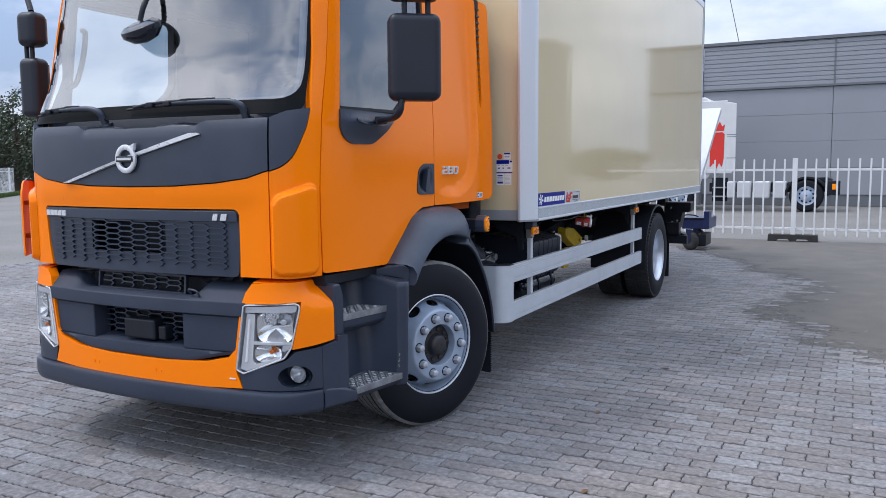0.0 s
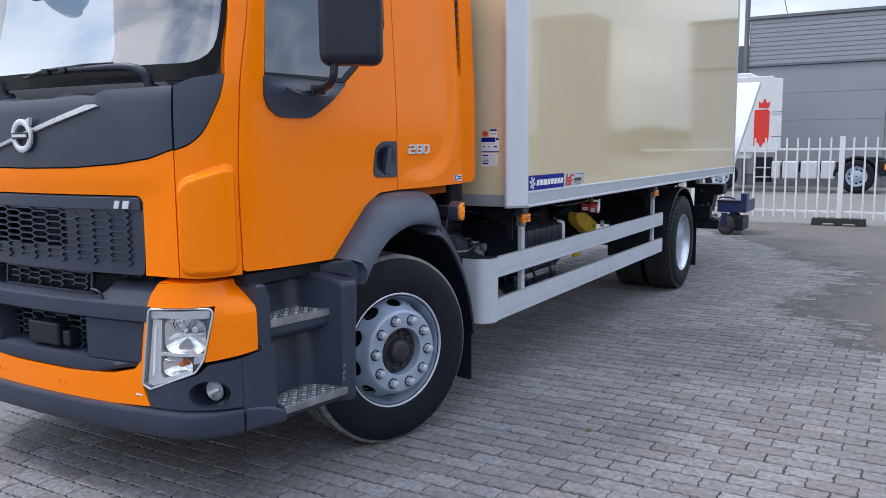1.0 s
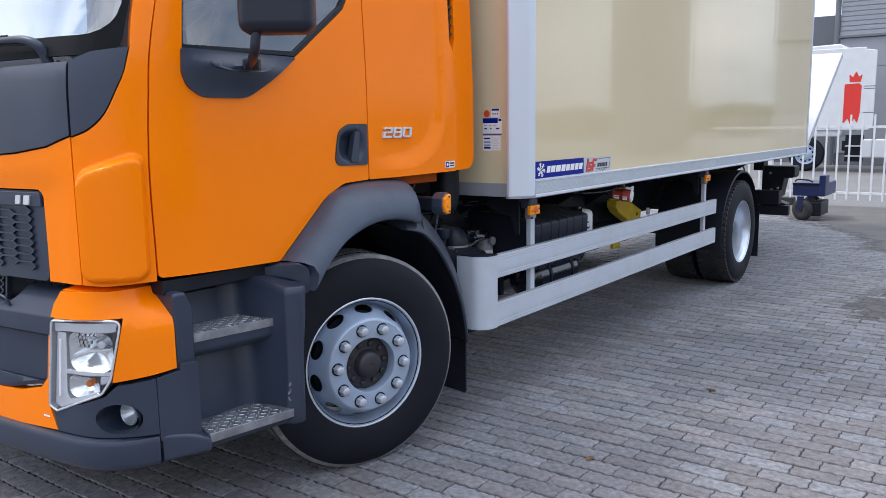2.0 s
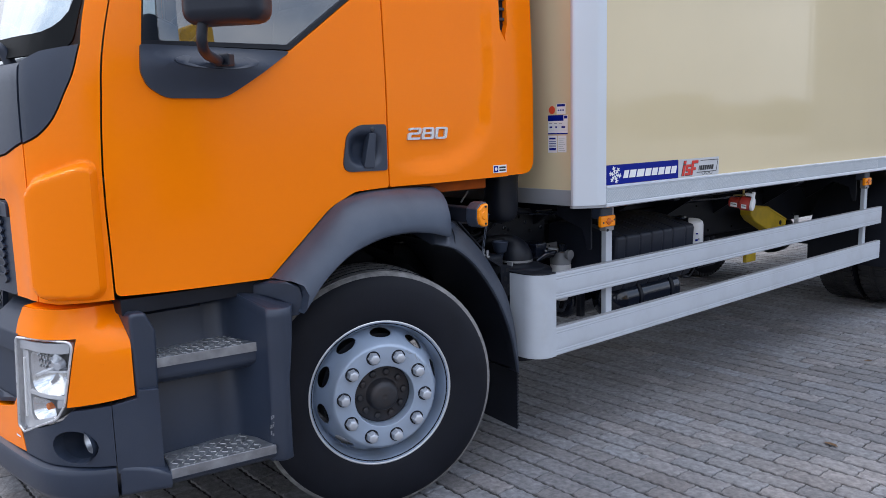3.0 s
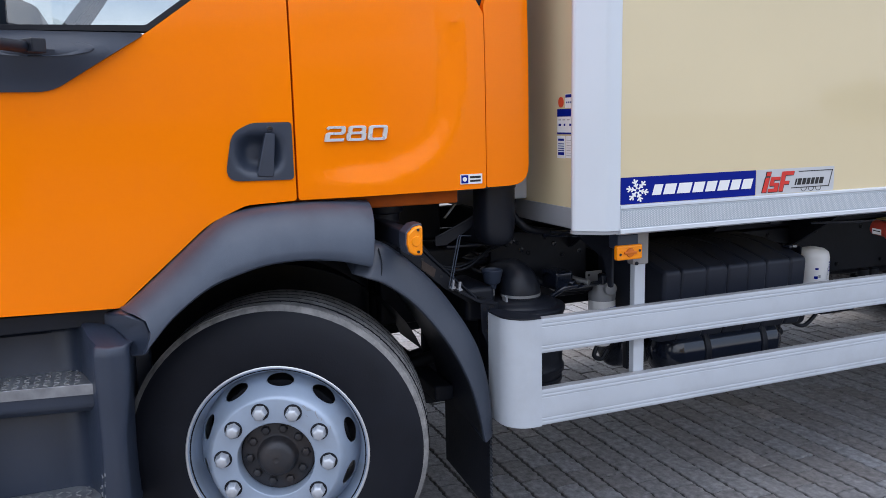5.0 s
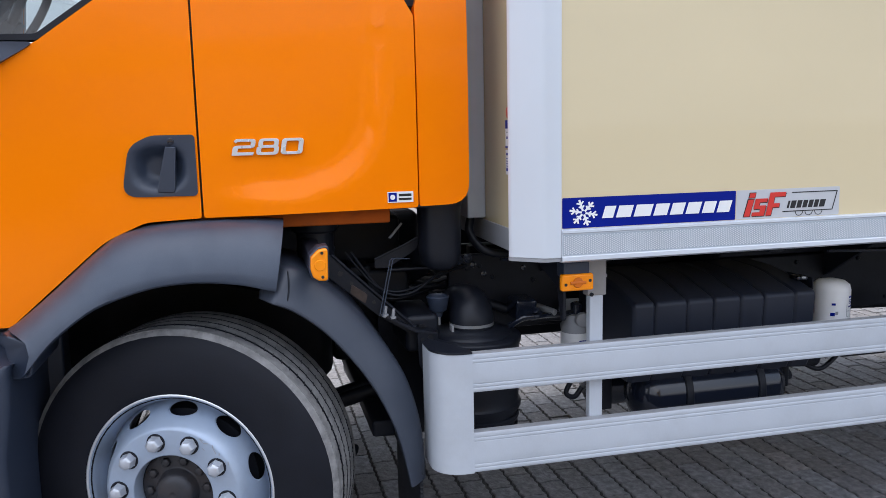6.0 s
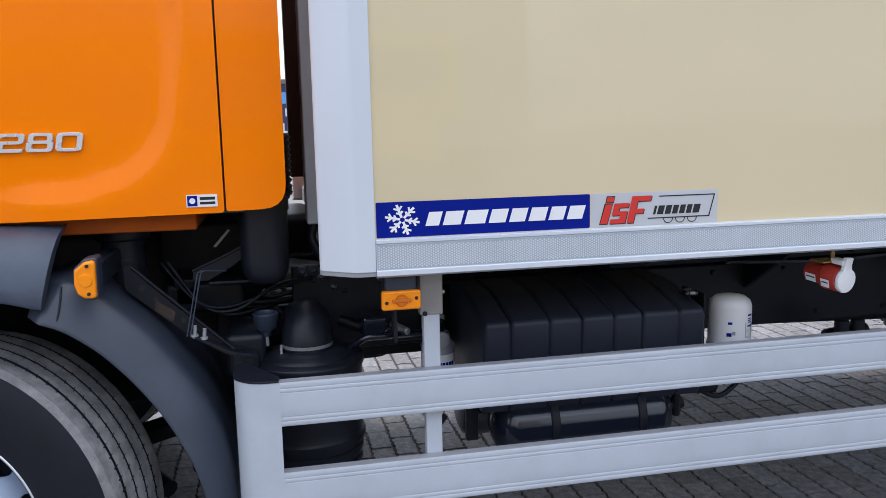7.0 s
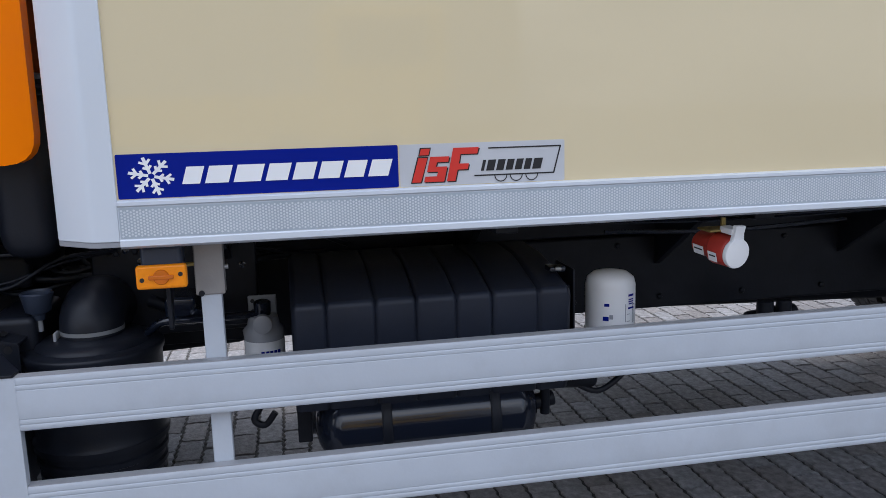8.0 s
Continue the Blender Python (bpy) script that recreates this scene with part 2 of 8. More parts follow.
# right pane cleared so that the sky through it stays bright
GLASS_SIDE = GLASS_TINT.copy()
GLASS_SIDE.name = "clear side glass"
for node in GLASS_SIDE.node_tree.nodes:
    if node.bl_idname == "ShaderNodeBsdfTransparent":
        node.inputs["Color"].default_value = (0.90, 0.94, 0.93, 1)
# left pane darkened to stand in for a dim cab inside
GLASS_LEFT = GLASS_TINT.copy()
GLASS_LEFT.name = "darkened left side glass"
for node in GLASS_LEFT.node_tree.nodes:
    if node.bl_idname == "ShaderNodeBsdfTransparent":
        node.inputs["Color"].default_value = (0.50, 0.57, 0.61, 1)
MATT_BLACK = mat("black ceramic print", (0.006, 0.007, 0.008), 0.6, 0, 0.03, 5, spec=0.1)
COVER = mat("black ribbed plastic", (0.0175, 0.0215, 0.034), 0.45, 0, 0.12, 6, 0.08, 300, dirt=(0.022, 0.025, 0.034), dirt_amount=0.3, dirt_scale=7, spec=0.30)
RIM_BRIGHT = mat("bright silver rear rim", (0.56, 0.60, 0.66), 0.30, 0.75, 0.06, 8, 0.03, 90)
MIRROR = mat("mirror glass", (0.8, 0.82, 0.83), 0.02, 1.0, 0.0)


# ---- mesh helpers ----
def finish(bm, angle=35):
    bmesh.ops.recalc_face_normals(bm, faces=bm.faces)
    me = bpy.data.meshes.new("mesh")
    bm.to_mesh(me)
    bm.free()
    me.shade_smooth()
    me.set_sharp_from_angle(angle=radians(angle))
    if len(me.polygons) < 12000:
        weigh(me)
    return me


def weigh(me, limit=0.62):
    """Shading normals weighted by face area, so that flat faces beside rounded edges stay flat."""
    if not me.polygons:
        return
    round_v = [[] for _ in me.vertices]
    info = [(f.normal.copy(), f.area) for f in me.polygons]
    for f in me.polygons:
        for v in f.vertices:
            round_v[v].append(f.index)
    out = []
    for f in me.polygons:
        n = info[f.index][0]
        for v in f.vertices:
            acc = Vector((0, 0, 0))
            for g in round_v[v]:
                m, a = info[g]
                if m.dot(n) > limit:
                    acc += m * a
            out.append(acc.normalized() if acc.length > 1e-12 else n)
    me.normals_split_custom_set(out)


def part(name, bm, material, parent, label="", angle=35):
    """One mesh object under a thing or a part."""
    me = finish(bm, angle)
    me.materials.append(material)
    ob = new(name, me)
    ob.parent = parent
    if label:
        tagged(ob, label)
    return ob


def repeat(ob, m):
    """Another part on the same mesh, beside ob."""
    o = ob.copy()
    scene.collection.objects.link(o)
    o.matrix_basis = m
    return o


def thing(name, label, category, group="", at=(0, 0, 0)):
    ob = new(name)
    ob.location = at
    return tagged(ob, label, category, group)


def box(x0, x1, y0, y1, z0, z1, bevel=0.004, bm=None, seg=2, m=None):
    own = bmesh.new()
    bmesh.ops.create_cube(own, size=1)
    for v in own.verts:
        v.co = Vector(((x0 + x1) / 2 + v.co.x * (x1 - x0), (y0 + y1) / 2 + v.co.y * (y1 - y0), (z0 + z1) / 2 + v.co.z * (z1 - z0)))
    if bevel:
        bmesh.ops.bevel(own, geom=own.edges[:], offset=bevel, segments=seg, affect="EDGES", profile=0.5)
    return blend_in(own, bm, m)


def blend_in(own, bm=None, m=None):
    """Moves own by m and adds it to bm, when there is one."""
    if m is not None:
        bmesh.ops.transform(own, matrix=m, verts=own.verts)
    if bm is None:
        return own
    me = bpy.data.meshes.new("joined")
    own.to_mesh(me)
    own.free()
    bm.from_mesh(me)
    bpy.data.meshes.remove(me)
    return bm


def fillet(poly, radius, seg=5):
    """A polygon with rounded corners; radius: one number, or one for each corner."""
    out, n = [], len(poly)
    for i, p in enumerate(poly):
        r = radius[i] if isinstance(radius, (list, tuple)) else radius
        a, b, c = Vector(poly[i - 1]), Vector(p), Vector(poly[(i + 1) % n])
        da, dc = (a - b), (c - b)
        if r <= 0 or da.length < 1e-6 or dc.length < 1e-6:
            out.append(tuple(b))
            continue
        half = max(0.05, da.angle(dc) / 2)
        d = min(r / math.tan(half), da.length * 0.48, dc.length * 0.48)
        if half > 1.5:
            out.append(tuple(b))
            continue
        p0, p1 = b + da.normalized() * d, b + dc.normalized() * d
        for k in range(seg + 1):
            t = k / seg
            out.append(tuple(p0 * (1 - t) ** 2 + b * 2 * t * (1 - t) + p1 * t * t))
    return out


def prism(poly, axis, a0, a1, bevel=0.004, bm=None, seg=2, m=None):
    """A polygon drawn out along an axis: x (poly in y, z), y (poly in x, z) or z (poly in x, y)."""
    own = bmesh.new()

    def place(p, a):
        return {"x": (a, p[0], p[1]), "y": (p[0], a, p[1]), "z": (p[0], p[1], a)}[axis]
    v0, v1 = [own.verts.new(place(p, a0)) for p in poly], [own.verts.new(place(p, a1)) for p in poly]
    own.faces.new(v0), own.faces.new(v1[::-1])
    for i in range(len(poly)):
        own.faces.new((v0[i - 1], v0[i], v1[i], v1[i - 1]))
    bmesh.ops.recalc_face_normals(own, faces=own.faces)
    if bevel:
        rim = [e for e in own.edges if len(e.link_faces) == 2 and e.calc_face_angle(0) > 0.6]
        bmesh.ops.bevel(own, geom=rim, offset=bevel, segments=seg, affect="EDGES", profile=0.5, clamp_overlap=True)
    return blend_in(own, bm, m)


def lathe(profile, seg=32, bm=None, m=None, close=False):
    """A profile of (along, radius) turned round the x axis."""
    own = bmesh.new()
    rings = []
    for a, r in profile:
        if r < 1e-5:
            rings.append([own.verts.new((a, 0, 0))] * seg)
        else:
            rings.append([own.verts.new((a, r * math.cos(2 * math.pi * k / seg), r * math.sin(2 * math.pi * k / seg))) for k in range(seg)])
    pairs = list(zip(rings, rings[1:])) + ([(rings[-1], rings[0])] if close else [])
    for ra, rb in pairs:
        for k in range(seg):
            f = list(dict.fromkeys((ra[k], ra[(k + 1) % seg], rb[(k + 1) % seg], rb[k])))
            if len(f) > 2:
                own.faces.new(f)
    return blend_in(own, bm, m)


def rod(p0, p1, r, seg=16, bm=None, bevel=0.0, r1=None):
    p0, p1 = Vector(p0), Vector(p1)
    d = (p1 - p0).length
    r1 = r if r1 is None else r1
    prof = [(0, 0), (0, r), (d, r1), (d, 0)] if not bevel else [(0, 0), (0, r - bevel), (bevel * 0.3, r - bevel * 0.3), (bevel, r), (d - bevel, r1), (d - bevel * 0.3, r1 - bevel * 0.3), (d, r1 - bevel), (d, 0)]
    return lathe(prof, seg, bm, Matrix.Translation(p0) @ (p1 - p0).to_track_quat("X", "Z").to_matrix().to_4x4())


def smooth_path(points, n=6):
    """A Catmull-Rom curve through points."""
    pts = [Vector(p) for p in points]
    pts = [pts[0] * 2 - pts[1]] + pts + [pts[-1] * 2 - pts[-2]]
    out = []
    for i in range(1, len(pts) - 2):
        a, b, c, d = pts[i - 1:i + 3]
        for k in range(n):
            t = k / n
            out.append(0.5 * (2 * b + (c - a) * t + (2 * a - 5 * b + 4 * c - d) * t * t + (3 * b - a - 3 * c + d) * t ** 3))
    return out + [pts[-2]]


def tube(points, r, seg=10, bm=None, n=5, radii=None):
    own = bmesh.new()
    path = smooth_path(points, n) if n else [Vector(p) for p in points]
    up, rings = None, []
    for i, p in enumerate(path):
        d = (path[min(i + 1, len(path) - 1)] - path[max(i - 1, 0)]).normalized()
        if up is None:
            up = d.orthogonal().normalized()
        up = (up - d * up.dot(d)).normalized()
        side = d.cross(up)
        rr = r if radii is None else radii[0] + (radii[1] - radii[0]) * i / (len(path) - 1)
        rings.append([own.verts.new(p + (up * math.cos(2 * math.pi * k / seg) + side * math.sin(2 * math.pi * k / seg)) * rr) for k in range(seg)])
    for ra, rb in zip(rings, rings[1:]):
        for k in range(seg):
            own.faces.new((ra[k], ra[(k + 1) % seg], rb[(k + 1) % seg], rb[k]))
    own.faces.new(rings[0][::-1]), own.faces.new(rings[-1])
    return blend_in(own, bm)


def sheet(polys, fn, thick=0.03, step=0.06, bevel=0.004, holes=(), bm=None):
    """A panel: outlines in (u, v), holes cut out, cells of about step, laid by fn(u, v, depth) and given a folded-in edge."""
    own = bmesh.new()
    edges = []
    for loop in [polys, *holes]:
        vs = [own.verts.new((p[0], p[1], 0)) for p in loop]
        edges += [own.edges.new((vs[i - 1], vs[i])) for i in range(len(vs))]
    bmesh.ops.triangle_fill(own, use_beauty=True, use_dissolve=False, edges=edges, normal=(0, 0, 1))
    us, vs_ = [p[0] for p in polys], [p[1] for p in polys]
    cuts = []
    for k, (lo, hi) in enumerate(((min(us), max(us)), (min(vs_), max(vs_)))):
        n = max(1, round((hi - lo) / step))
        for i in range(1, n):
            c = lo + (hi - lo) * i / n + 1e-5
            cuts.append((k, c))
            co, no = ((c, 0, 0), (1, 0, 0)) if k == 0 else ((0, c, 0), (0, 1, 0))
            bmesh.ops.bisect_plane(own, geom=own.verts[:] + own.edges[:] + own.faces[:], dist=1e-6, plane_co=co, plane_no=no)
    inner = []
    for e in own.edges:
        if len(e.link_faces) != 2:
            continue
        a, b = e.verts[0].co, e.verts[1].co
        if not any(abs(a[k] - c) < 1e-5 and abs(b[k] - c) < 1e-5 for k, c in cuts):
            inner.append(e)
    bmesh.ops.dissolve_edges(own, edges=inner, use_verts=False)
    rim = [e for e in own.edges if len(e.link_faces) == 1]
    if thick:
        made = bmesh.ops.extrude_edge_only(own, edges=rim)["geom"]
        deep = [g for g in made if isinstance(g, bmesh.types.BMVert)]
        for v in deep:
            v.co.z = thick
        for v in own.verts:
            v.co = Vector(fn(v.co.x, v.co.y, v.co.z))
        if bevel:
            bmesh.ops.recalc_face_normals(own, faces=own.faces)
            bmesh.ops.bevel(own, geom=[e for e in rim if e.is_valid], offset=bevel, segments=2, affect="EDGES", profile=0.5, clamp_overlap=True)
    else:
        for v in own.verts:
            v.co = Vector(fn(v.co.x, v.co.y, 0))
    return blend_in(own, bm)


# ---- setting: ground ----
def ground_mat():
    m = bpy.data.materials.new("worn grey paving")
    m.use_nodes = True
    n, l = m.node_tree.nodes, m.node_tree.links
    p = n["Principled BSDF"]
    p.inputs["Roughness"].default_value = 0.85
    geo = n.new("ShaderNodeNewGeometry")
    big = n.new("ShaderNodeTexNoise")
    big.inputs["Scale"].default_value, big.inputs["Detail"].default_value = 0.35, 8.0
    fine = n.new("ShaderNodeTexNoise")
    fine.inputs["Scale"].default_value, fine.inputs["Detail"].default_value = 30.0, 4.0
    for t in (big, fine):
        l.new(geo.outputs["Position"], t.inputs["Vector"])
    r1 = n.new("ShaderNodeValToRGB")
    r1.color_ramp.elements[0].position, r1.color_ramp.elements[0].color = 0.30, (0.135, 0.129, 0.121, 1)
    r1.color_ramp.elements[1].position, r1.color_ramp.elements[1].color = 0.72, (0.19, 0.182, 0.170, 1)
    l.new(big.outputs["Fac"], r1.inputs["Fac"])
    mix = n.new("ShaderNodeMix")
    mix.data_type, mix.blend_type = "RGBA", "OVERLAY"
    mix.inputs["Factor"].default_value = 0.5
    l.new(r1.outputs["Color"], mix.inputs["A"])
    l.new(fine.outputs["Fac"], mix.inputs["B"])
    l.new(mix.outputs["Result"], p.inputs["Base Color"])
    b = n.new("ShaderNodeBump")
    b.inputs["Strength"].default_value, b.inputs["Distance"].default_value = 0.4, 0.006
    l.new(fine.outputs["Fac"], b.inputs["Height"])
    l.new(b.outputs["Normal"], p.inputs["Normal"])
    return m


YARD = ground_mat()
bm = bmesh.new()
vs = [bm.verts.new((x, y, -0.009)) for x, y in ((-700, -700), (700, -700), (700, 700), (-700, 700))]
bm.faces.new(vs)
tagged(part("ground", bm, YARD, None), "wide grey paved yard, dusty and stained", "ground", kind="structure")
# ---- the truck: cab ----
truck = thing("delivery_truck", "orange cab-over rigid truck with cream refrigerated box body, parked on pavers", "truck")

HALF_PLAN = [(0.0, -1.243), (0.2, -1.239), (0.4, -1.226), (0.6, -1.205), (0.75, -1.184), (0.84, -1.162), (0.90, -1.125), (0.945, -1.075), (0.98, -1.01),
             (1.005, -0.93), (1.022, -0.83), (1.032, -0.7), (1.035, -0.5), (1.035, -0.2), (1.035, 0.2), (1.035, 0.6), (1.035, 1.1)]
PLAN = smooth_path([(x, y, 0) for x, y in HALF_PLAN], 8)
RUN = [0.0]
for pa, pb in zip(PLAN, PLAN[1:]):
    RUN.append(RUN[-1] + (pb - pa).length)
PLAN_X, PLAN_Y = [p.x for p in PLAN], [p.y for p in PLAN]


def ux(x):
    """Way along the cab's plan, from the middle of its front, to the place x on the front or corner."""
    n = next(i for i, p in enumerate(PLAN) if p.y > -0.7)
    return math.copysign(float(np.interp(abs(x), PLAN_X[:n], RUN[:n])), x)


def uy(y):
    return float(np.interp(y, PLAN_Y, RUN))


def ease(a, b, v):
    t = min(1, max(0, (v - a) / (b - a)))
    return t * t * (3 - 2 * t)


def cab(u, z, d=0.0):
    """The cab's skin at the way u along its plan and the height z, d metres in from it."""
    s, a = (1 if u >= 0 else -1), abs(u)
    x, y = float(np.interp(a, RUN, PLAN_X)), float(np.interp(a, RUN, PLAN_Y))
    x2, y2 = float(np.interp(a + 0.01, RUN, PLAN_X)), float(np.interp(a + 0.01, RUN, PLAN_Y))
    x1, y1 = float(np.interp(abs(a - 0.01), RUN, PLAN_X)) * (1 if a > 0.01 else -1), float(np.interp(abs(a - 0.01), RUN, PLAN_Y))
    t = Vector((x2 - x1, y2 - y1)).normalized()
    x, y = x - t.y * d * -1 * -1, y + t.x * d
    k, w = 0.5 * (z - 1.735 + math.hypot(z - 1.735, 0.09)), min(1, max(0, (-0.55 - y) / 0.6))
    y += w * 0.23 * k + 0.06 * min(1, max(0, (-0.84 - y) / 0.31)) * ease(1.76, 2.10, z)
    x *= 1 - 0.045 * k
    return (s * x, y, z)


def front(x, z, d=0.0):
    return cab(ux(x), z, d)


def on_side(s):
    """Lays (y, z) outlines on the cab's side; s: 1 left, -1 right."""
    return lambda y, z, d: (lambda p: (s * p[0], p[1], p[2]))(cab(uy(y), z, d))


def on_corner(s):
    return lambda u, z, d: (lambda p: (s * p[0], p[1], p[2]))(cab(u, z, d))


body = part("cab_body", box(-0.97, 0.97, 0.845, 0.870, 1.32, 2.72, 0.01), ORANGE_SHADED, truck, "glossy orange cab shell")
# roof and floor
part("roof", sheet(fillet([(-0.96, -0.85), (0.96, -0.85), (0.985, 0.95), (-0.985, 0.95)], 0.12), lambda x, y, d: (x, y, 2.74 - 0.03 * x * x - d), 0.06, 0.15, 0.02), ORANGE, body)
part("cab_floor", box(-0.97, 0.97, -0.80, 0.85, 1.30, 1.335, 0.003), PLASTIC, body)
for s in (1, -1):
    side = on_side(s)
    # front corner with the windscreen post
    part("corner_panel", sheet([(ux(0.835), 1.012), (ux(0.90), 1.006), (uy(-0.9775), 1.012), (uy(-0.9792), 1.16), (uy(-0.9822), 1.3), (uy(-0.9815), 1.43), (uy(-0.9765), 1.55), (uy(-0.9690), 1.67), (uy(-0.9655), 1.80), (uy(-0.9650), 1.93), (uy(-0.9640), 2.68), (ux(0.930), 2.68), (ux(0.952), 2.2), (ux(0.968), 1.90)] + [(ux(p.x), p.y) for p in smooth_path([(0.973, 1.82, 0), (0.968, 1.745, 0), (0.957, 1.685, 0), (0.930, 1.592, 0), (0.890, 1.540, 0), (0.835, 1.515, 0)], 5)], on_corner(s), 0.05, 0.03, 0.005), ORANGE, body)
    ua, ub = ux(0.838), uy(-0.995)

    def swollen(u, z, d, f=on_corner(s), ua=ua, ub=ub):
        top = 1.398 + 0.076 * (u - ua) / (ub - ua)
        mu, mz, hu, hz, r = (ua + ub) / 2, (1.016 + top) / 2, (ub - ua) / 2, (top - 1.016) / 2, 0.055
        inside = r - math.hypot(max(0, abs(u - mu) - hu + r), max(0, abs(z - mz) - hz + r)) if abs(u - mu) > hu - r or abs(z - mz) > hz - r else r
        return f(u, z, d - 0.034 * ease(0.0, 0.020, inside) ** 0.8 - 0.0005)
    part("corner_deflector", sheet(fillet([(ua, 1.018), (ub, 1.018), (ub, 1.490), (ua, 1.406)], 0.05), swollen, 0.0, 0.0095, 0), ORANGE, body)
    # door
    outline = fillet([(-0.9595, 1.93), (-0.9600, 1.80), (-0.9635, 1.67), (-0.9710, 1.55), (-0.9760, 1.43), (-0.9767, 1.3), (-0.9737, 1.16), (-0.9720, 1.022), (-0.44, 1.010), (-0.167, 1.247), (-0.050, 1.298), (0.110, 1.304), (0.110, 2.62), (-0.9585, 2.62)], [0] * 7 + [0.02, 0.0, 0.25, 0.12, 0.01, 0.05, 0.05])
    opening = fillet([(-0.845, 1.740), (-0.826, 1.698), (-0.775, 1.664), (-0.57, 1.664), (-0.300, 1.824), (-0.010, 2.035), (0.045, 2.12), (0.045, 2.54), (-0.847, 2.54)], [0.06, 0.07, 0.09, 0.12, 0.0, 0.05, 0.08, 0.06, 0.05])
    grip_hole = fillet([(-0.104, 1.379), (0.098, 1.376), (0.098, 1.549), (-0.020, 1.549), (-0.078, 1.520)], [0.038, 0.012, 0.012, 0.08, 0.08])
    door = part("door", sheet(outline, side, 0.05, 0.06, 0.006, [opening, grip_hole]), ORANGE, truck, "glossy orange cab door, closed")
    glass_line = fillet([(-0.838, 1.835), (-0.305, 1.842), (-0.020, 2.050), (0.026, 2.12), (0.026, 2.52), (-0.838, 2.52)], [0.01, 0.03, 0.04, 0.06, 0.05, 0.04])
    frame_line = [(p[0] * 1.0, p[1]) for p in fillet([(-0.856, 1.822), (-0.302, 1.824), (-0.012, 2.036), (0.043, 2.12), (0.043, 2.538), (-0.856, 2.538)], [0.01, 0.03, 0.05, 0.08, 0.06, 0.05])]
    part("window_seal", sheet(frame_line, lambda y, z, d, f=side: f(y, z, d + 0.004), 0.056, 0.08, 0.004, [glass_line]), BLACK_SOFT, door, "black rubber window seal")
    pane = part("window_pane", sheet(glass_line, lambda y, z, d, f=side: f(y, z, d + 0.018), 0.0, 0.12, 0), GLASS_LEFT if s > 0 else GLASS_SIDE, door, "side window glass, darkened on the left")
    pane.visible_shadow = False

    def pod(y, z, d, f=side):
        out = 0.010 + 0.045 * math.exp(-((y + 0.60) / 0.17) ** 2) * ease(1.655, 1.765, z) * (1 - ease(1.772, 1.798, z))
        return f(y, z, d - out)
    plate = fillet([(-0.851, 1.822), (-0.851, 1.735), (-0.832, 1.690), (-0.775, 1.652), (-0.57, 1.652), (-0.305, 1.818)], [0.01, 0.06, 0.07, 0.10, 0.14, 0.008])
    base = part("mirror_plate", sheet(plate, pod, 0.04, 0.018, 0.004), PLASTIC, door, "dark grey moulded plastic mirror base")
    loop = [(-0.598 + 0.150 * math.cos(a), 1.772 + 0.026 * math.sin(a)) for a in [2 * math.pi * i / 28 for i in range(28)]]
    part("mirror_foot", sheet(loop, lambda y, z, d, f=pod: f(y, z, d - 0.005 + 0.030 * (1 - ease(0.30, 0.95, math.hypot((y + 0.598) / 0.150, (z - 1.772) / 0.026)))), 0.02, 0.012, 0.005), PLASTIC, base, "oval recessed mirror foot")
    # rear quarter
    quarter = fillet([(0.1165, 1.304), (0.7705, 1.310), (0.7705, 1.90), (0.738, 1.955), (0.732, 2.62), (0.1165, 2.62)], [0.01, 0.01, 0.02, 0.02, 0.04, 0.04])

    def pressed(y, z, d, f=side):
        q = (max(0, y - 0.15) / 0.50) ** 4 + (max(0, 1.9 - z) / 0.515) ** 4
        return f(y, z, d - 0.020 * ease(0.95, 1.15, q) * ease(0.13, 0.34, y))
    part("quarter_panel", sheet(quarter, pressed, 0.05, 0.03, 0.005), ORANGE, body)
    rear = fillet([(0.776, 1.312), (0.940, 1.316), (0.944, 2.62), (0.790, 2.62), (0.790, 1.975), (0.776, 1.93)], [0.008, 0.07, 0.05, 0.03, 0.02, 0.02])
    part("rear_corner_panel", sheet(rear, lambda y, z, d, f=side: f(y, z, d - 0.014), 0.05, 0.06, 0.008), ORANGE, body)
    vent = part("air_vent", box(0.985, 1.010, 0.725, 0.80, 1.93, 2.62, 0.004, m=Matrix.Diagonal((s, 1, 1, 1))), BLACK, body, "black louvred air intake")
    for k in range(14):
        bm = box(0.0, 0.014, 0.736, 0.788, -0.006, 0.006, 0.002, m=pose(1.01 * s, 0, 2.0 + 0.043 * k, 0, 0, 0) @ Matrix.Diagonal((s, 1, 1, 1)))
        part("slat", bm, PLASTIC, vent)
    # inner skins that close the shell
    part("inner_panel", sheet([(0.03, 1.33), (0.84, 1.33), (0.84, 2.68), (0.06, 2.68)], lambda y, z, d, f=side: f(y, z, d + 0.055), 0.0, 0.3, 0), PLASTIC, body)

# linings inside the cab
LINING = mat("light grey cab lining", (0.15, 0.155, 0.16), 0.85, 0, 0.06, 6, 0.15, 300)
for s in (1, -1):
    part("pillar_trim", sheet([(ux(0.930), 1.80), (uy(-0.88), 1.80), (uy(-0.88), 2.62), (ux(0.905), 2.62)], lambda u, z, d, f=on_corner(s): f(u, z, d + 0.056), 0.0, 0.06, 0), LINING, body, "grey pillar trim")
    part("door_lining", sheet([(-0.93, 1.34), (0.06, 1.34), (0.06, 2.60), (-0.93, 2.60)], lambda y, z, d, f=on_side(s): f(y, z, d + 0.058), 0.0, 0.08, 0, [opening]), LINING, body, "grey door lining")
# handle of the left door
door = next(o for o in truck.children if o.name == "door")
recess = fillet([(-0.110, 1.375), (0.104, 1.372), (0.104, 1.553), (-0.020, 1.553), (-0.082, 1.524)], [0.040, 0.014, 0.014, 0.08, 0.08])
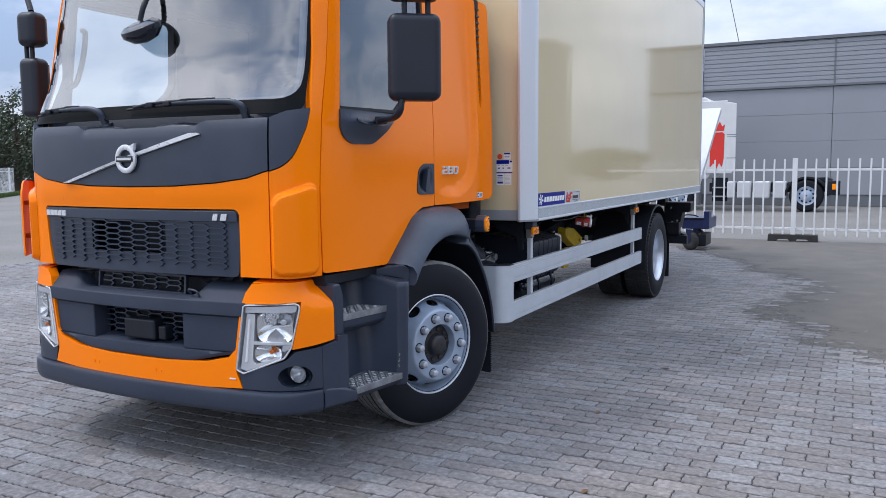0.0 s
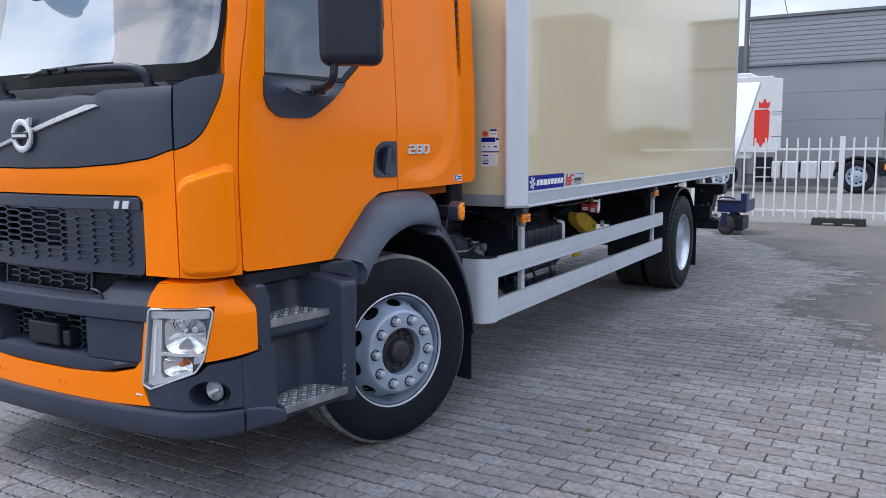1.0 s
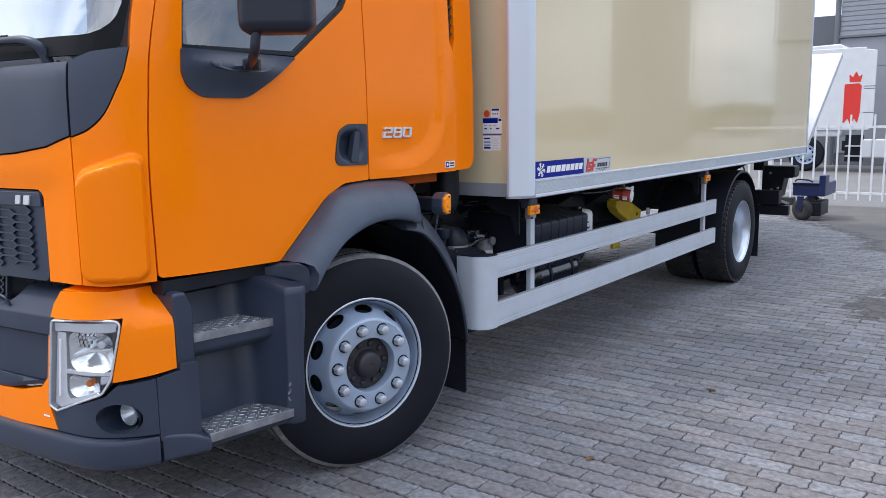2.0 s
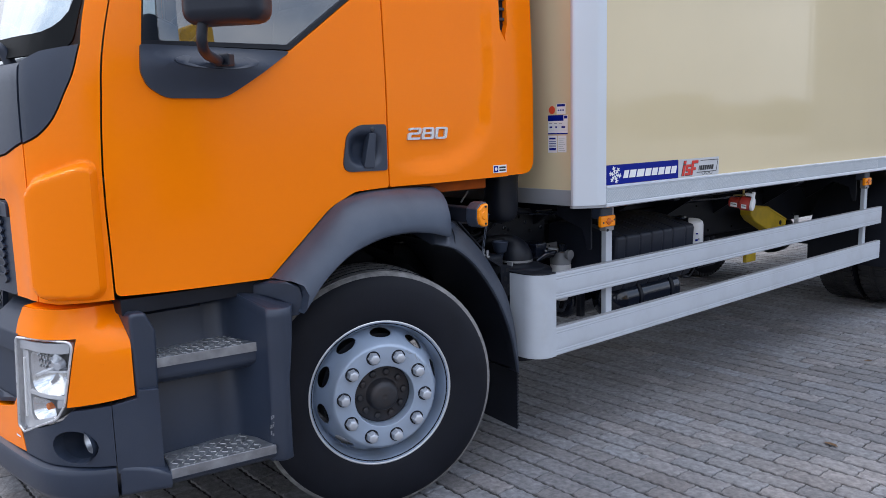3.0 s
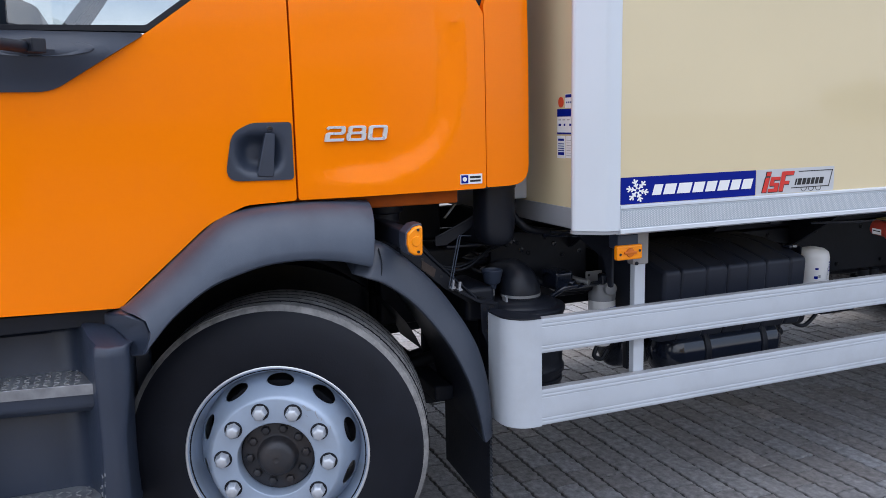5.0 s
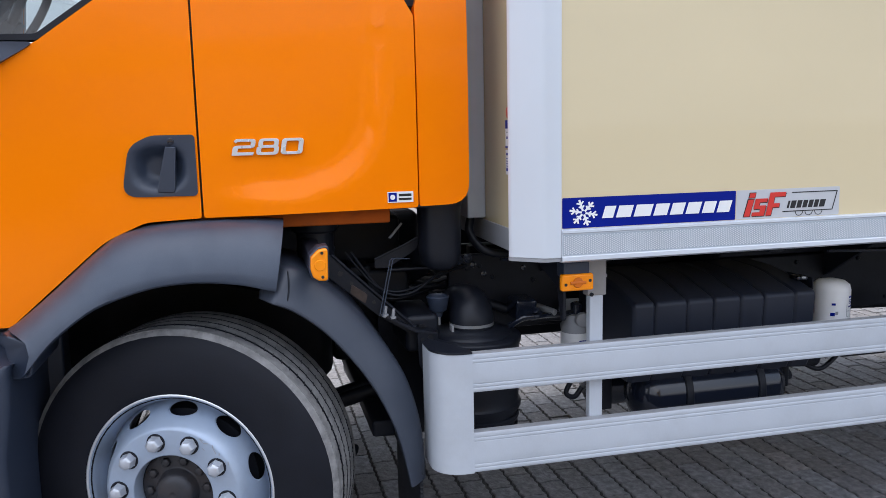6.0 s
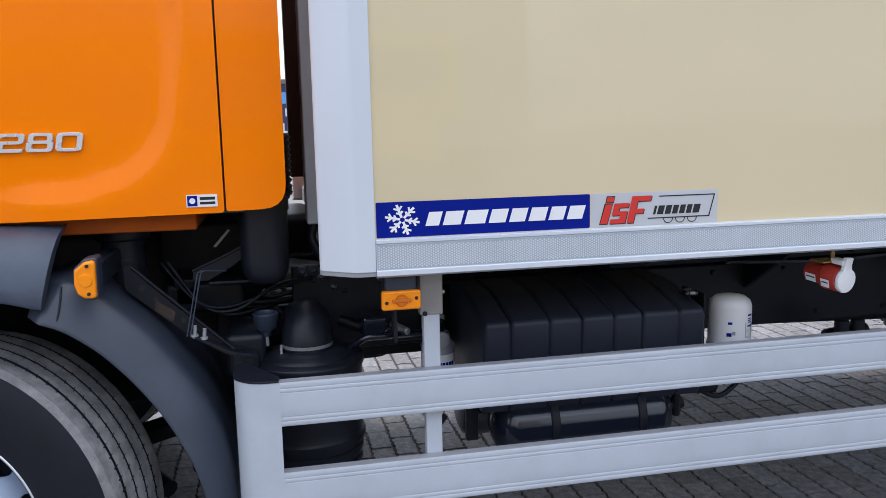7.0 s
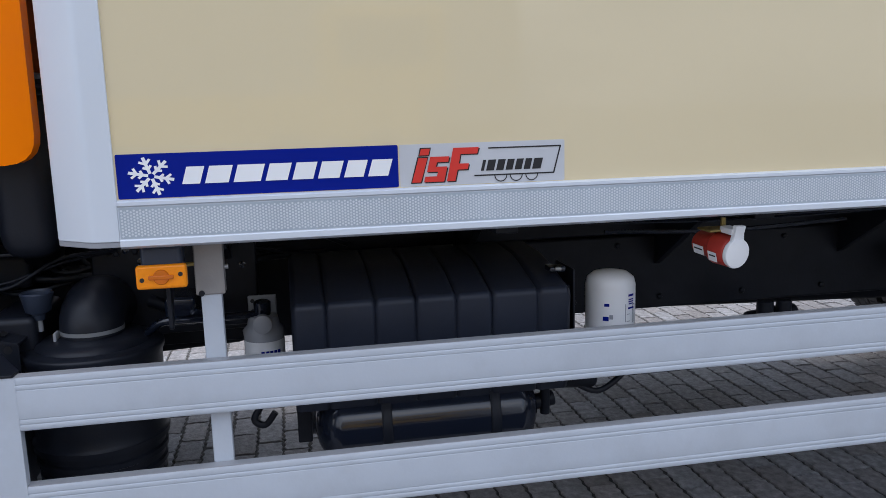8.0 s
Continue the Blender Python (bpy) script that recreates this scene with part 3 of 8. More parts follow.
left = on_side(1)


def scoop(y, z, d):
    e = (abs((y - 0.000) / 0.088) ** 2.6 + abs((z - 1.458) / 0.076) ** 2.6) ** (1 / 2.6)
    return left(y, z, d - 0.006 + 0.042 * (1 - ease(0.35, 0.98, e)))


handle = part("door_handle", sheet(recess, scoop, 0.02, 0.010, 0.004), PLASTIC, door, "dark grey plastic door handle")
part("grip", prism(fillet([(-0.012, 1.386), (0.040, 1.384), (0.050, 1.518), (0.020, 1.520)], [0.010, 0.010, 0.004, 0.004]), "x", 1.014, 1.045, 0.004, None, 3), PLASTIC, handle)
part("lock", rod((1.03, 0.036, 1.534), (1.0425, 0.036, 1.534), 0.010, 16, None, 0.002), BLACK_GLOSS, handle)
NUMERALS = [
    (0.207, fillet([(0.02, 0.86), (0.10, 1.0), (1.0, 1.0), (1.0, 0.43), (0.25, 0.43), (0.23, 0.19), (0.98, 0.19), (0.95, 0.0), (0.0, 0.0), (0.0, 0.60), (0.79, 0.60), (0.79, 0.83), (0.20, 0.83), (0.12, 0.74)],
                  [0, 0.10, 0.20, 0.22, 0.05, 0.02, 0, 0, 0.04, 0.22, 0.05, 0.05, 0.02, 0], 4), []),
    (0.278, fillet([(0.05, 1.0), (0.96, 1.0), (0.96, 0.55), (0.93, 0.52), (1.0, 0.48), (1.0, 0.0), (0.0, 0.0), (0.0, 0.48), (0.07, 0.52), (0.05, 0.55)], [0.20, 0.20, 0.06, 0, 0.06, 0.20, 0.20, 0.06, 0, 0.06], 4),
     [fillet([(0.25, 0.60), (0.76, 0.60), (0.76, 0.84), (0.25, 0.84)], 0.07, 3), fillet([(0.21, 0.17), (0.79, 0.17), (0.79, 0.43), (0.21, 0.43)], 0.07, 3)]),
    (0.350, fillet([(0.0, 0.0), (1.0, 0.0), (1.0, 1.0), (0.0, 1.0)], 0.22, 5), [fillet([(0.22, 0.17), (0.78, 0.17), (0.78, 0.83), (0.22, 0.83)], 0.09, 3)])]
for y0, outer_line, inner_lines in NUMERALS:
    lay_digit = lambda u, v, d, y0=y0: (1.0455 - d, y0 + 0.0655 * u + 0.0085 * v, 1.4875 + 0.049 * v)
    part("model_numeral", sheet(outer_line, lay_digit, 0.010, 2.0, 0.0012, inner_lines), SILVER, body, "raised silver numeral")
tag = part("dealer_sticker", box(1.0565, 1.0580, 0.672, 0.754, 1.328, 1.362, 0), WHITE, body, "small white and blue sticker")
part("print", box(1.0580, 1.0588, 0.675, 0.701, 1.331, 1.359, 0), BLUE, tag)
part("print", rod((1.0588, 0.688, 1.345), (1.0594, 0.688, 1.345), 0.008, 16), WHITE, tag)
part("print", box(1.0580, 1.0586, 0.708, 0.748, 1.347, 1.355, 0), BLACK_PRINT, tag)
part("print", box(1.0580, 1.0586, 0.708, 0.748, 1.335, 1.342, 0), BLACK_PRINT, tag)

# bonnet panel with badge
rim = [(-0.83, 1.525), (-0.72, 1.490), (-0.55, 1.468), (-0.3, 1.453), (0, 1.449), (0.3, 1.453), (0.55, 1.468), (0.72, 1.490), (0.83, 1.525)]
hood = part("bonnet_panel", sheet(fillet([*rim, (0.83, 1.770), (0.495, 1.764), (0.425, 1.741), (-0.345, 1.738), (-0.40, 1.766), (-0.83, 1.772)], [0.0] * 9 + [0.015, 0.03, 0.03, 0.03, 0.03, 0.015]),
                                  lambda x, z, d: front(x, z, d - 0.004 + 0.012 * ease(1.728, 1.742, z) * ease(0.46, 0.42, x) * ease(-0.38, -0.34, x) + 0.010 * ease(1.755, 1.770, z)), 0.05, 0.03, 0.006), PLASTIC, truck, "dark grey plastic bonnet flap")
for s in (1, -1):
    part("bonnet_corner", sheet([(ux(p.x), p.y) for p in smooth_path([(0.838, 1.522, 0), (0.889, 1.546, 0), (0.9285, 1.597, 0), (0.9552, 1.688, 0), (0.9662, 1.748, 0), (0.9708, 1.818, 0)], 5)] + [(ux(0.90), 1.800), (ux(0.838), 1.770)],
                                lambda u, z, d, f=on_corner(s): f(u, z, d - 0.003), 0.05, 0.022, 0.005), PLASTIC, hood)
ledge = bmesh.new()
rows = []
for k in range(41):
    x = -0.94 + 0.047 * k
    rows.append([ledge.verts.new(front(x, z, d)) for z, d in ((1.722, 0.020), (1.728, 0.05), (1.722, 0.085), (1.730, 0.11), (1.800, 0.125), (1.812, 0.16))])
for ra, rb in zip(rows, rows[1:]):
    for j in range(5):
        ledge.faces.new((ra[j], rb[j], rb[j + 1], ra[j + 1]))
part("cowl", ledge, PLASTIC_ROUGH, hood)
for x0, x1 in ((-0.42, -0.10), (-0.70, -0.48), (0.16, 0.44), (0.52, 0.80)):
    pod_bm = bmesh.new()
    rows = []
    for k in range(11):
        f = k / 10
        hgt, x = math.sin(math.pi * (0.12 + 0.80 * f)) ** 0.5, x0 + (x1 - x0) * f
        rows.append([pod_bm.verts.new(front(x, 1.724 + hgt * zz, dd)) for zz, dd in ((0.0, 0.012), (0.022, 0.016), (0.036, 0.032), (0.040, 0.055), (0.036, 0.085), (0.0, 0.10))])
    for ra, rb in zip(rows, rows[1:]):
        for j in range(5):
            pod_bm.faces.new((ra[j], rb[j], rb[j + 1], ra[j + 1]))
    part("linkage_cover", pod_bm, PLASTIC, hood)
stripe = prism([(-0.520, 1.464), (-0.46, 1.466), (0.470, 1.698), (0.455, 1.706), (0.41, 1.706)], "y", 0, 1, 0)
bmesh.ops.subdivide_edges(stripe, edges=stripe.edges[:], cuts=12, use_grid_fill=True)
for v in stripe.verts:
    v.co = Vector(front(v.co.x, v.co.z, -0.006 - 0.012 * (1 - v.co.y)))
part("badge_stripe", stripe, SILVER, hood, "diagonal silver badge bar")
ring = lathe([(0.0, 0.072), (0.0, 0.046), (0.010, 0.046), (0.014, 0.052), (0.014, 0.066), (0.010, 0.072)], 40, None, None, True)
bmesh.ops.transform(ring, matrix=Matrix.Translation((0.0, -1.252, 1.586)) @ pose(0, 0, 0, 0, 0, -90), verts=ring.verts)
badge = part("badge", ring, SILVER, hood, "round silver maker's badge")
part("badge_bar", box(-0.058, 0.058, -1.270, -1.252, 1.572, 1.600, 0.002), BLACK_PRINT, badge)
part("badge_mark", box(-0.050, 0.050, -1.2715, -1.269, 1.580, 1.592, 0), SILVER, badge)
part("badge_arrow", prism([(0.040, 1.652), (0.074, 1.664), (0.066, 1.628)], "y", -1.268, -1.252, 0.001), SILVER, badge)

# orange front frame and grille
top = [(-x, z) for x, z in rim[::-1]]
frame_out = [(-0.83, 1.012), (-0.704, 1.012), (-0.727, 1.12), (-0.744, 1.325), (-0.732, 1.338), (0.640, 1.338), (0.657, 1.328), (0.667, 1.310), (0.667, 1.12), (0.664, 1.012), (0.83, 1.012)] + [(x, z - 0.006) for x, z in rim[::-1]]
part("front_frame", sheet(frame_out, lambda x, z, d: front(x, z, d + 0.010 * (1 - ease(1.335, 1.41, z)) * (1 - ease(0.72, 0.82, abs(x)))), 0.05, 0.04, 0.005), ORANGE, truck, "glossy orange grille surround")
grille = part("grille", sheet(fillet([(-0.692, 1.010), (0.652, 1.010), (0.662, 1.15), (0.663, 1.332), (-0.737, 1.332), (-0.724, 1.15)], [0.03, 0.03, 0, 0.03, 0.01, 0]),
                              lambda x, z, d: front(x, z, d + 0.0160), 0.04, 0.03, 0.004, [[(-0.330, 1.112), (0.215, 1.112), (0.215, 1.268), (-0.330, 1.268)]]), PLASTIC, truck, "dark grey plastic honeycomb grille")
part("header", sheet(fillet([(-0.725, 1.278), (0.657, 1.278), (0.656, 1.328), (-0.729, 1.328)], [0, 0, 0.026, 0]), lambda x, z, d: front(x, z, d + 0.003), 0.02, 0.08, 0.004), PLASTIC, grille)
bm = bmesh.new()


def strut(p, q, wide=0.0062, deep=0.018, lay=lambda x, z, d: front(x, z, d + 0.0065)):
    a, b = Vector(p), Vector(q)
    n = Vector((-(b - a).y, (b - a).x)).normalized() * wide / 2
    vs = []
    for d in (0.0, deep):
        for c in (a + n, b + n, b - n, a - n):
            vs.append(bm.verts.new(lay(c.x, c.y, d)))
    bm.faces.new(vs[:4])
    for i in range(4):
        bm.faces.new((vs[i], vs[(i + 1) % 4], vs[4 + (i + 1) % 4], vs[4 + i]))


def honeycomb(x0, x1, z0, z1, cw, ch, **kw):
    """Wide hexagons between x0, x1 and z0, z1; cw: a cell's width, ch: half its height."""
    a, b, col = cw / 2, cw * 0.30, 0
    x = x0 + a
    while x + a < x1:
        z = z1 - ch * (2 if col % 2 else 1)
        while z - ch > z0:
            strut((x - b, z + ch), (x + b, z + ch), **kw)
            strut((x + b, z + ch), (x + a, z), **kw)
            strut((x + a, z), (x + b, z - ch), **kw)
            z -= 2 * ch
        x, col = x + a + b, col + 1


honeycomb(-0.702, 0.640, 1.046, 1.274, 0.122, 0.0142)
part("honeycomb", bm, PLASTIC, grille)
part("radiator", box(-0.6, 0.6, -1.10, -1.06, 0.62, 1.30, 0.005), BLACK, grille, "black radiator core behind the grille")
for k, (a, b) in enumerate(((-0.718, -0.684), (-0.679, -0.645), (-0.640, -0.610), (-0.605, -0.572), (-0.567, -0.532))):
    part("maker_mark", sheet([(a, 1.287), (b, 1.287), (b, 1.316), (a, 1.316)], lambda x, z, d: front(x, z, d - 0.003), 0.006, 0.1, 0), SILVER, grille)
for a, b in ((0.520, 0.554), (0.566, 0.606)):
    part("type_mark", sheet([(a, 1.284), (b - 0.008, 1.284), (b, 1.316), (a + 0.008, 1.316)], lambda x, z, d: front(x, z, d - 0.003), 0.006, 0.1, 0), SILVER, grille)

# windscreen
inner_ws = fillet([(-0.944, 1.858), (0.944, 1.858), (0.930, 2.57), (-0.930, 2.57)], [0.10, 0.10, 0.10, 0.10])
screen = part("windscreen", sheet(inner_ws, lambda x, z, d: front(x, z, d + 0.012), 0.0, 0.08, 0), GLASS_TINT, truck, "curved tinted windscreen glass")
screen.visible_shadow = False
part("windscreen_border", sheet(fillet([(-0.962, 1.79), (0.962, 1.79), (0.945, 2.66), (-0.945, 2.66)], 0.06), lambda x, z, d: front(x, z, d + 0.014), 0.02, 0.06, 0.0, [inner_ws]), MATT_BLACK, screen, "black ceramic glass border")
part("paper_sheet", sheet([(-0.925, 1.865), (-0.82, 1.855), (-0.80, 1.90), (-0.765, 2.05), (-0.80, 2.14), (-0.865, 2.13)], lambda x, z, d: front(x, z, d + 0.035 + 0.02 * math.sin(9 * x + 5 * z)), 0, 0.05, 0), WHITE, screen, "white paper behind the windscreen")

# wipers
for x0, x1 in ((-0.26, -0.80), (0.66, -0.02)):
    pts = [front(x0 + 0.04, 1.735, 0.055), front(x0 + 0.035, 1.80, 0.020), front(x0 + 0.025, 1.832, -0.014), front(x0 - 0.03, 1.850, -0.034), front(x0 - 0.16, 1.854, -0.036), front((x0 + x1) / 2 - 0.02, 1.854, -0.030)]
    wiper = part("wiper_arm", tube(pts, 0.016, 8, None, 5, (0.022, 0.009)), PLASTIC, truck, "black windscreen wiper")
    blade = bmesh.new()
    tube([front(x0 + 0.02, 1.838, -0.006), front((x0 + x1) / 2, 1.846, -0.014), front(x1, 1.834, -0.008)], 0.006, 8, blade, 6)
    tube([front(x0 - 0.03, 1.846, -0.016), front(x0 * 0.7 + x1 * 0.3, 1.862, -0.030), front((x0 + x1) / 2, 1.862, -0.034), front(x0 * 0.25 + x1 * 0.75, 1.856, -0.026), front(x1 + 0.05, 1.842, -0.014)], 0.0075, 8, blade, 6)
    tube([front(x0 - 0.10, 1.866, -0.046), front(x0 * 0.6 + x1 * 0.4, 1.868, -0.042), front((x0 + x1) / 2, 1.862, -0.036)], 0.004, 6, blade, 5)
    part("wiper_blade", blade, BLACK_SOFT, wiper)
    for f in (0.42, 0.58, 0.74):
        c = Vector(front(x0 + (x1 - x0) * f, 1.860 - 0.012 * f, -0.028))
        part("blade_clip", box(-0.022, 0.022, -0.012, 0.012, -0.012, 0.012, 0.004, None, 2, Matrix.Translation(c)), BLACK_SOFT, wiper)
    part("wiper_pivot", rod(front(x0 + 0.04, 1.728, 0.07), front(x0 + 0.04, 1.775, 0.045), 0.03, 16, None, 0.008), PLASTIC, wiper)

# mirrors: the left pair folded against the cab, the right pair out
FOLDED = Matrix.Translation((1.366, -0.703, 0)) @ Matrix.Rotation(math.atan2(0.15, 0.20), 4, "Z")
OUT = Matrix.Translation((-1.150, -0.90, 0)) @ Matrix.Rotation(radians(10), 4, "Z")
for s, M in ((1, FOLDED), (-1, OUT)):
    w = 0.127 if s > 0 else 0.070
    zl, zu, zv = (2.262, 2.322, 2.54) if s > 0 else (2.205, 2.270, 2.475)
    mirror = part("mirror", box(-w, w, -0.065, 0.065, 1.850, zl, 0.042, None, 4, M), PLASTIC_MIRROR, truck, "black main mirror housing")
    part("mirror_glass", box(-w + 0.02, w - 0.02, 0.0655, 0.071, 1.89, zl - 0.03, 0.003, None, 2, M), MIRROR, mirror)
    upper = part("wide_angle_mirror", box(-w, w, -0.065, 0.065, zu, zv, 0.042, None, 4, M), PLASTIC_MIRROR, truck, "black wide-angle mirror housing")
    part("mirror_glass", box(-w + 0.02, w - 0.02, 0.0655, 0.071, zu + 0.025, zv - 0.025, 0.003, None, 2, M), MIRROR, upper)
    if s > 0:
        arms = (([(1.327, -0.758, 1.90), (1.327, -0.768, 1.835), (1.318, -0.766, 1.800), (1.270, -0.735, 1.776), (1.17, -0.660, 1.770), (1.075, -0.590, 1.768)], 0.0165, 6), ([(1.33, -0.73, 2.2), (1.33, -0.73, 2.36)], 0.014, 0),
                ([(1.42, -0.66, 2.2), (1.42, -0.66, 2.36)], 0.014, 0), ([(1.33, -0.72, 2.48), (1.30, -0.70, 2.62), (1.15, -0.68, 2.65), (0.95, -0.66, 2.63)], 0.017, 6))
    else:
        arms = (([(-1.130, -0.90, 1.92), (-1.120, -0.90, 1.82), (-1.10, -0.86, 1.785), (-1.07, -0.70, 1.768), (-1.05, -0.60, 1.768)], 0.019, 6), ([(-1.160, -0.90, 2.2), (-1.160, -0.90, 2.36)], 0.014, 0),
                ([(-1.210, -0.90, 2.2), (-1.210, -0.90, 2.36)], 0.014, 0), ([(-1.150, -0.90, 2.48), (-1.22, -0.86, 2.62), (-1.10, -0.76, 2.65), (-0.95, -0.66, 2.63)], 0.017, 6))
    if s > 0:
        part("arm_joint", box(-0.030, 0.030, -0.021, 0.021, -0.020, 0.020, 0.005, None, 2, Matrix.Translation((1.108, -0.600, 1.772)) @ Matrix.Rotation(radians(36), 4, "Z")), PLASTIC_MIRROR, mirror)
    for pts, rr, n in arms:
        part("mirror_arm", tube(pts, rr, 10, None, n), PLASTIC_MIRROR, mirror)
KERB = Matrix.Translation((-0.013, -1.115, 2.262)) @ pose(0, 0, 0, 0, 62, 75) @ Matrix.Diagonal((1, 1.32, 1.0, 1))
kerb = part("front_mirror", lathe([(-0.02, 0.0), (-0.02, 0.07), (0.0, 0.098), (0.03, 0.098), (0.07, 0.06), (0.085, 0.0)], 28, None, KERB), BLACK_GLOSS, truck, "round dark front view mirror")
part("mirror_glass", lathe([(-0.022, 0.0), (-0.021, 0.066)], 28, None, KERB), MIRROR, kerb)
part("mirror_arm", tube([(-0.01, -1.115, 2.29), (0.0, -1.10, 2.36), (0.0, -1.04, 2.46), (0.0, -0.93, 2.60)], 0.014, 10), BLACK_SOFT, kerb)
# deflector wing on the right corner, standing off the cab, with ribs inside
wing = part("corner_wing", sheet(fillet([(0.0, 1.02), (0.20, 1.03), (0.20, 1.47), (0.05, 1.475), (0.0, 1.40)], [0.03, 0.02, 0.02, 0.06, 0.05]),
                                 lambda a, z, d: (-1.125 - 0.13 * math.sin(a * 6.5) + d * 0.8, -1.06 + a * 0.9, z), 0.02, 0.03, 0.004), ORANGE, truck, "orange corner air deflector with inner ribs")
for z in (1.14, 1.34):
    part("rib", box(-1.21, -0.98, -1.00, -0.90, z - 0.012, z + 0.012, 0.004), ORANGE_SHADED, wing)
part("inner_skin", box(-1.09, -1.06, -0.96, -0.86, 1.04, 1.45, 0.004), ORANGE_SHADED, wing)

# cab inside
dash = part("dashboard", prism([(-1.06, 1.40), (-0.60, 1.40), (-0.56, 1.62), (-0.66, 1.82), (-0.80, 1.86), (-1.05, 1.82)], "x", -0.86, 0.86, 0.02), PLASTIC, truck, "dark grey dashboard")
part("binnacle", prism([(-0.80, 1.80), (-0.58, 1.78), (-0.60, 1.92), (-0.70, 1.96), (-0.82, 1.90)], "x", 0.28, 0.78, 0.02), PLASTIC, dash)
wheel_m = Matrix.Translation((0.52, -0.50, 1.90)) @ pose(0, 0, 0, 0, 0, 90) @ pose(0, 0, 0, 0, 38, 0)
steer = bmesh.new()
lathe([(0.015 * math.sin(a), 0.215 + 0.015 * math.cos(a)) for a in [2 * math.pi * i / 8 for i in range(8)]], 40, steer, None, True)
for a in (0, 130, 230):
    tube([(0, 0, 0), (0, 0.21 * math.cos(radians(a)), 0.21 * math.sin(radians(a)))], 0.016, 8, steer, 0)
lathe([(-0.02, 0), (-0.02, 0.05), (0.02, 0.055), (0.03, 0)], 20, steer)
bmesh.ops.transform(steer, matrix=wheel_m, verts=steer.verts)
part("steering_wheel", steer, BLACK_SOFT, truck, "black steering wheel")
SEAT = mat("grey seat fabric", (0.09, 0.095, 0.105), 0.9, 0, 0.15, 12, 0.3, 400)
for x in (-0.52, 0.52):
    seat = part("seat", box(x - 0.25, x + 0.25, -0.25, 0.27, 1.55, 1.72, 0.05, None, 3), SEAT, truck, "grey fabric cab seat")
    part("backrest", box(x - 0.24, x + 0.24, 0.20, 0.36, 1.68, 2.30, 0.06, None, 3, Matrix.Translation((0, -0.02, 0)) @ Matrix.Rotation(radians(-6), 4, "X") @ Matrix.Translation((0, 0.2, 0.0))), SEAT, seat)
    part("seat_base", box(x - 0.16, x + 0.16, -0.15, 0.2, 1.335, 1.56, 0.02), PLASTIC, seat)
part("back_lining", box(-0.96, 0.96, 0.79, 0.843, 1.34, 2.66, 0.01), LINING, body)
for s in (1, -1):
    part("roof_side", box(0.88, 0.955, -0.86, 0.85, 2.575, 2.70, 0.01, m=Matrix.Diagonal((s, 1, 1, 1))), LINING, body)
part("head_lining", box(-0.93, 0.93, -0.78, 0.79, 2.62, 2.66, 0.01), LINING, body)
part("grab_handle", tube([(-0.90, -0.88, 2.02), (-0.86, -0.84, 2.05), (-0.84, -0.80, 2.20), (-0.86, -0.76, 2.34), (-0.91, -0.74, 2.37)], 0.016, 10), BLACK_SOFT, body)

# ---- bumper ----
def bump(u, z, d):
    k = ease(uy(-1.14), uy(-0.97), abs(u))
    return cab(u, min(z, 1.7), d - 0.018 - 0.022 * k + (0.012 + 0.10 * k) * ease(0.86, 0.985, z))


U = ux
bumper_line = [(uy(-0.945), 0.985), (U(0.86), 0.990), (U(0.735), 0.985), (U(0.700), 0.940), (U(0.672), 0.86), (U(0.640), 0.66), (U(0.60), 0.620), (U(0.46), 0.588), (U(0.2), 0.575)]
bumper_line += [(-a, b) for a, b in bumper_line[::-1]]
low = [(-uy(-0.945), 0.698), (-U(0.906), 0.668), (-U(0.938), 0.896), (-U(0.690), 0.886), (-U(0.640), 0.550), (-U(0.672), 0.470), (-U(0.3), 0.455)]
low += [(-a, b) for a, b in low[::-1]]
bumper = part("bumper", sheet(bumper_line + low, bump, 0.05, 0.035, 0.006), ORANGE, truck, "orange painted bumper with small chips")
part("paint_chip", sheet(fillet([(0.60, 0.512), (0.635, 0.512), (0.64, 0.518), (0.605, 0.520)], 0.002), lambda x, z, d: bump(U(x), z, d - 0.002), 0.0, 0.02, 0), WHITE, bumper)
for x in (-0.32, 0.14):
    part("bolt_cap", rod(Vector(bump(U(x), 0.517, 0.004)), Vector(bump(U(x), 0.517, -0.004)), 0.009, 12), ORANGE, bumper)
    part("bolt_cap", rod(Vector(bump(U(x + 0.04), 0.513, 0.004)), Vector(bump(U(x + 0.04), 0.513, -0.003)), 0.006, 12), ORANGE, bumper)
for s in (1, -1):
    part("bumper_ledge", sheet([(U(0.735), 0.0), (U(0.86), 0.0), (uy(-0.945), 0.0), (uy(-0.945), 1.0), (U(0.735), 1.0)],
                               lambda u, v, d, s=s: (lambda p: (s * p[0], p[1], 0.988 + 0.02 * v))(bump(u, 0.98, 0.004 + 0.14 * v)), 0, 0.12, 0), ORANGE, bumper)

# dark insert: shelf, side blocks, lip and net
insert = bmesh.new()
rows = []
for k in range(49):
    x = -0.715 + 1.43 * k / 48
    rise = ease(0.40, 0.50, abs(x + 0.05))
    sec = [(0.885 + 0.095 * rise, 0.15), (0.902 + 0.070 * rise, 0.075), (0.905 + 0.045 * rise, 0.055), (0.900 + 0.022 * rise, 0.030), (0.893, 0.002), (0.885, -0.004), (0.826, -0.004), (0.820, 0.004), (0.820, 0.13)]
    rows.append([insert.verts.new(bump(U(x * (1 - 0.05 * ease(0.93, 0.83, z))), z, d)) for z, d in sec])
for ra, rb in zip(rows, rows[1:]):
    for j in range(len(sec) - 1):
        insert.faces.new((ra[j], rb[j], rb[j + 1], ra[j + 1]))
insert_ob = part("bumper_insert", insert, PLASTIC_ROUGH, bumper, "dark grey plastic bumper insert")
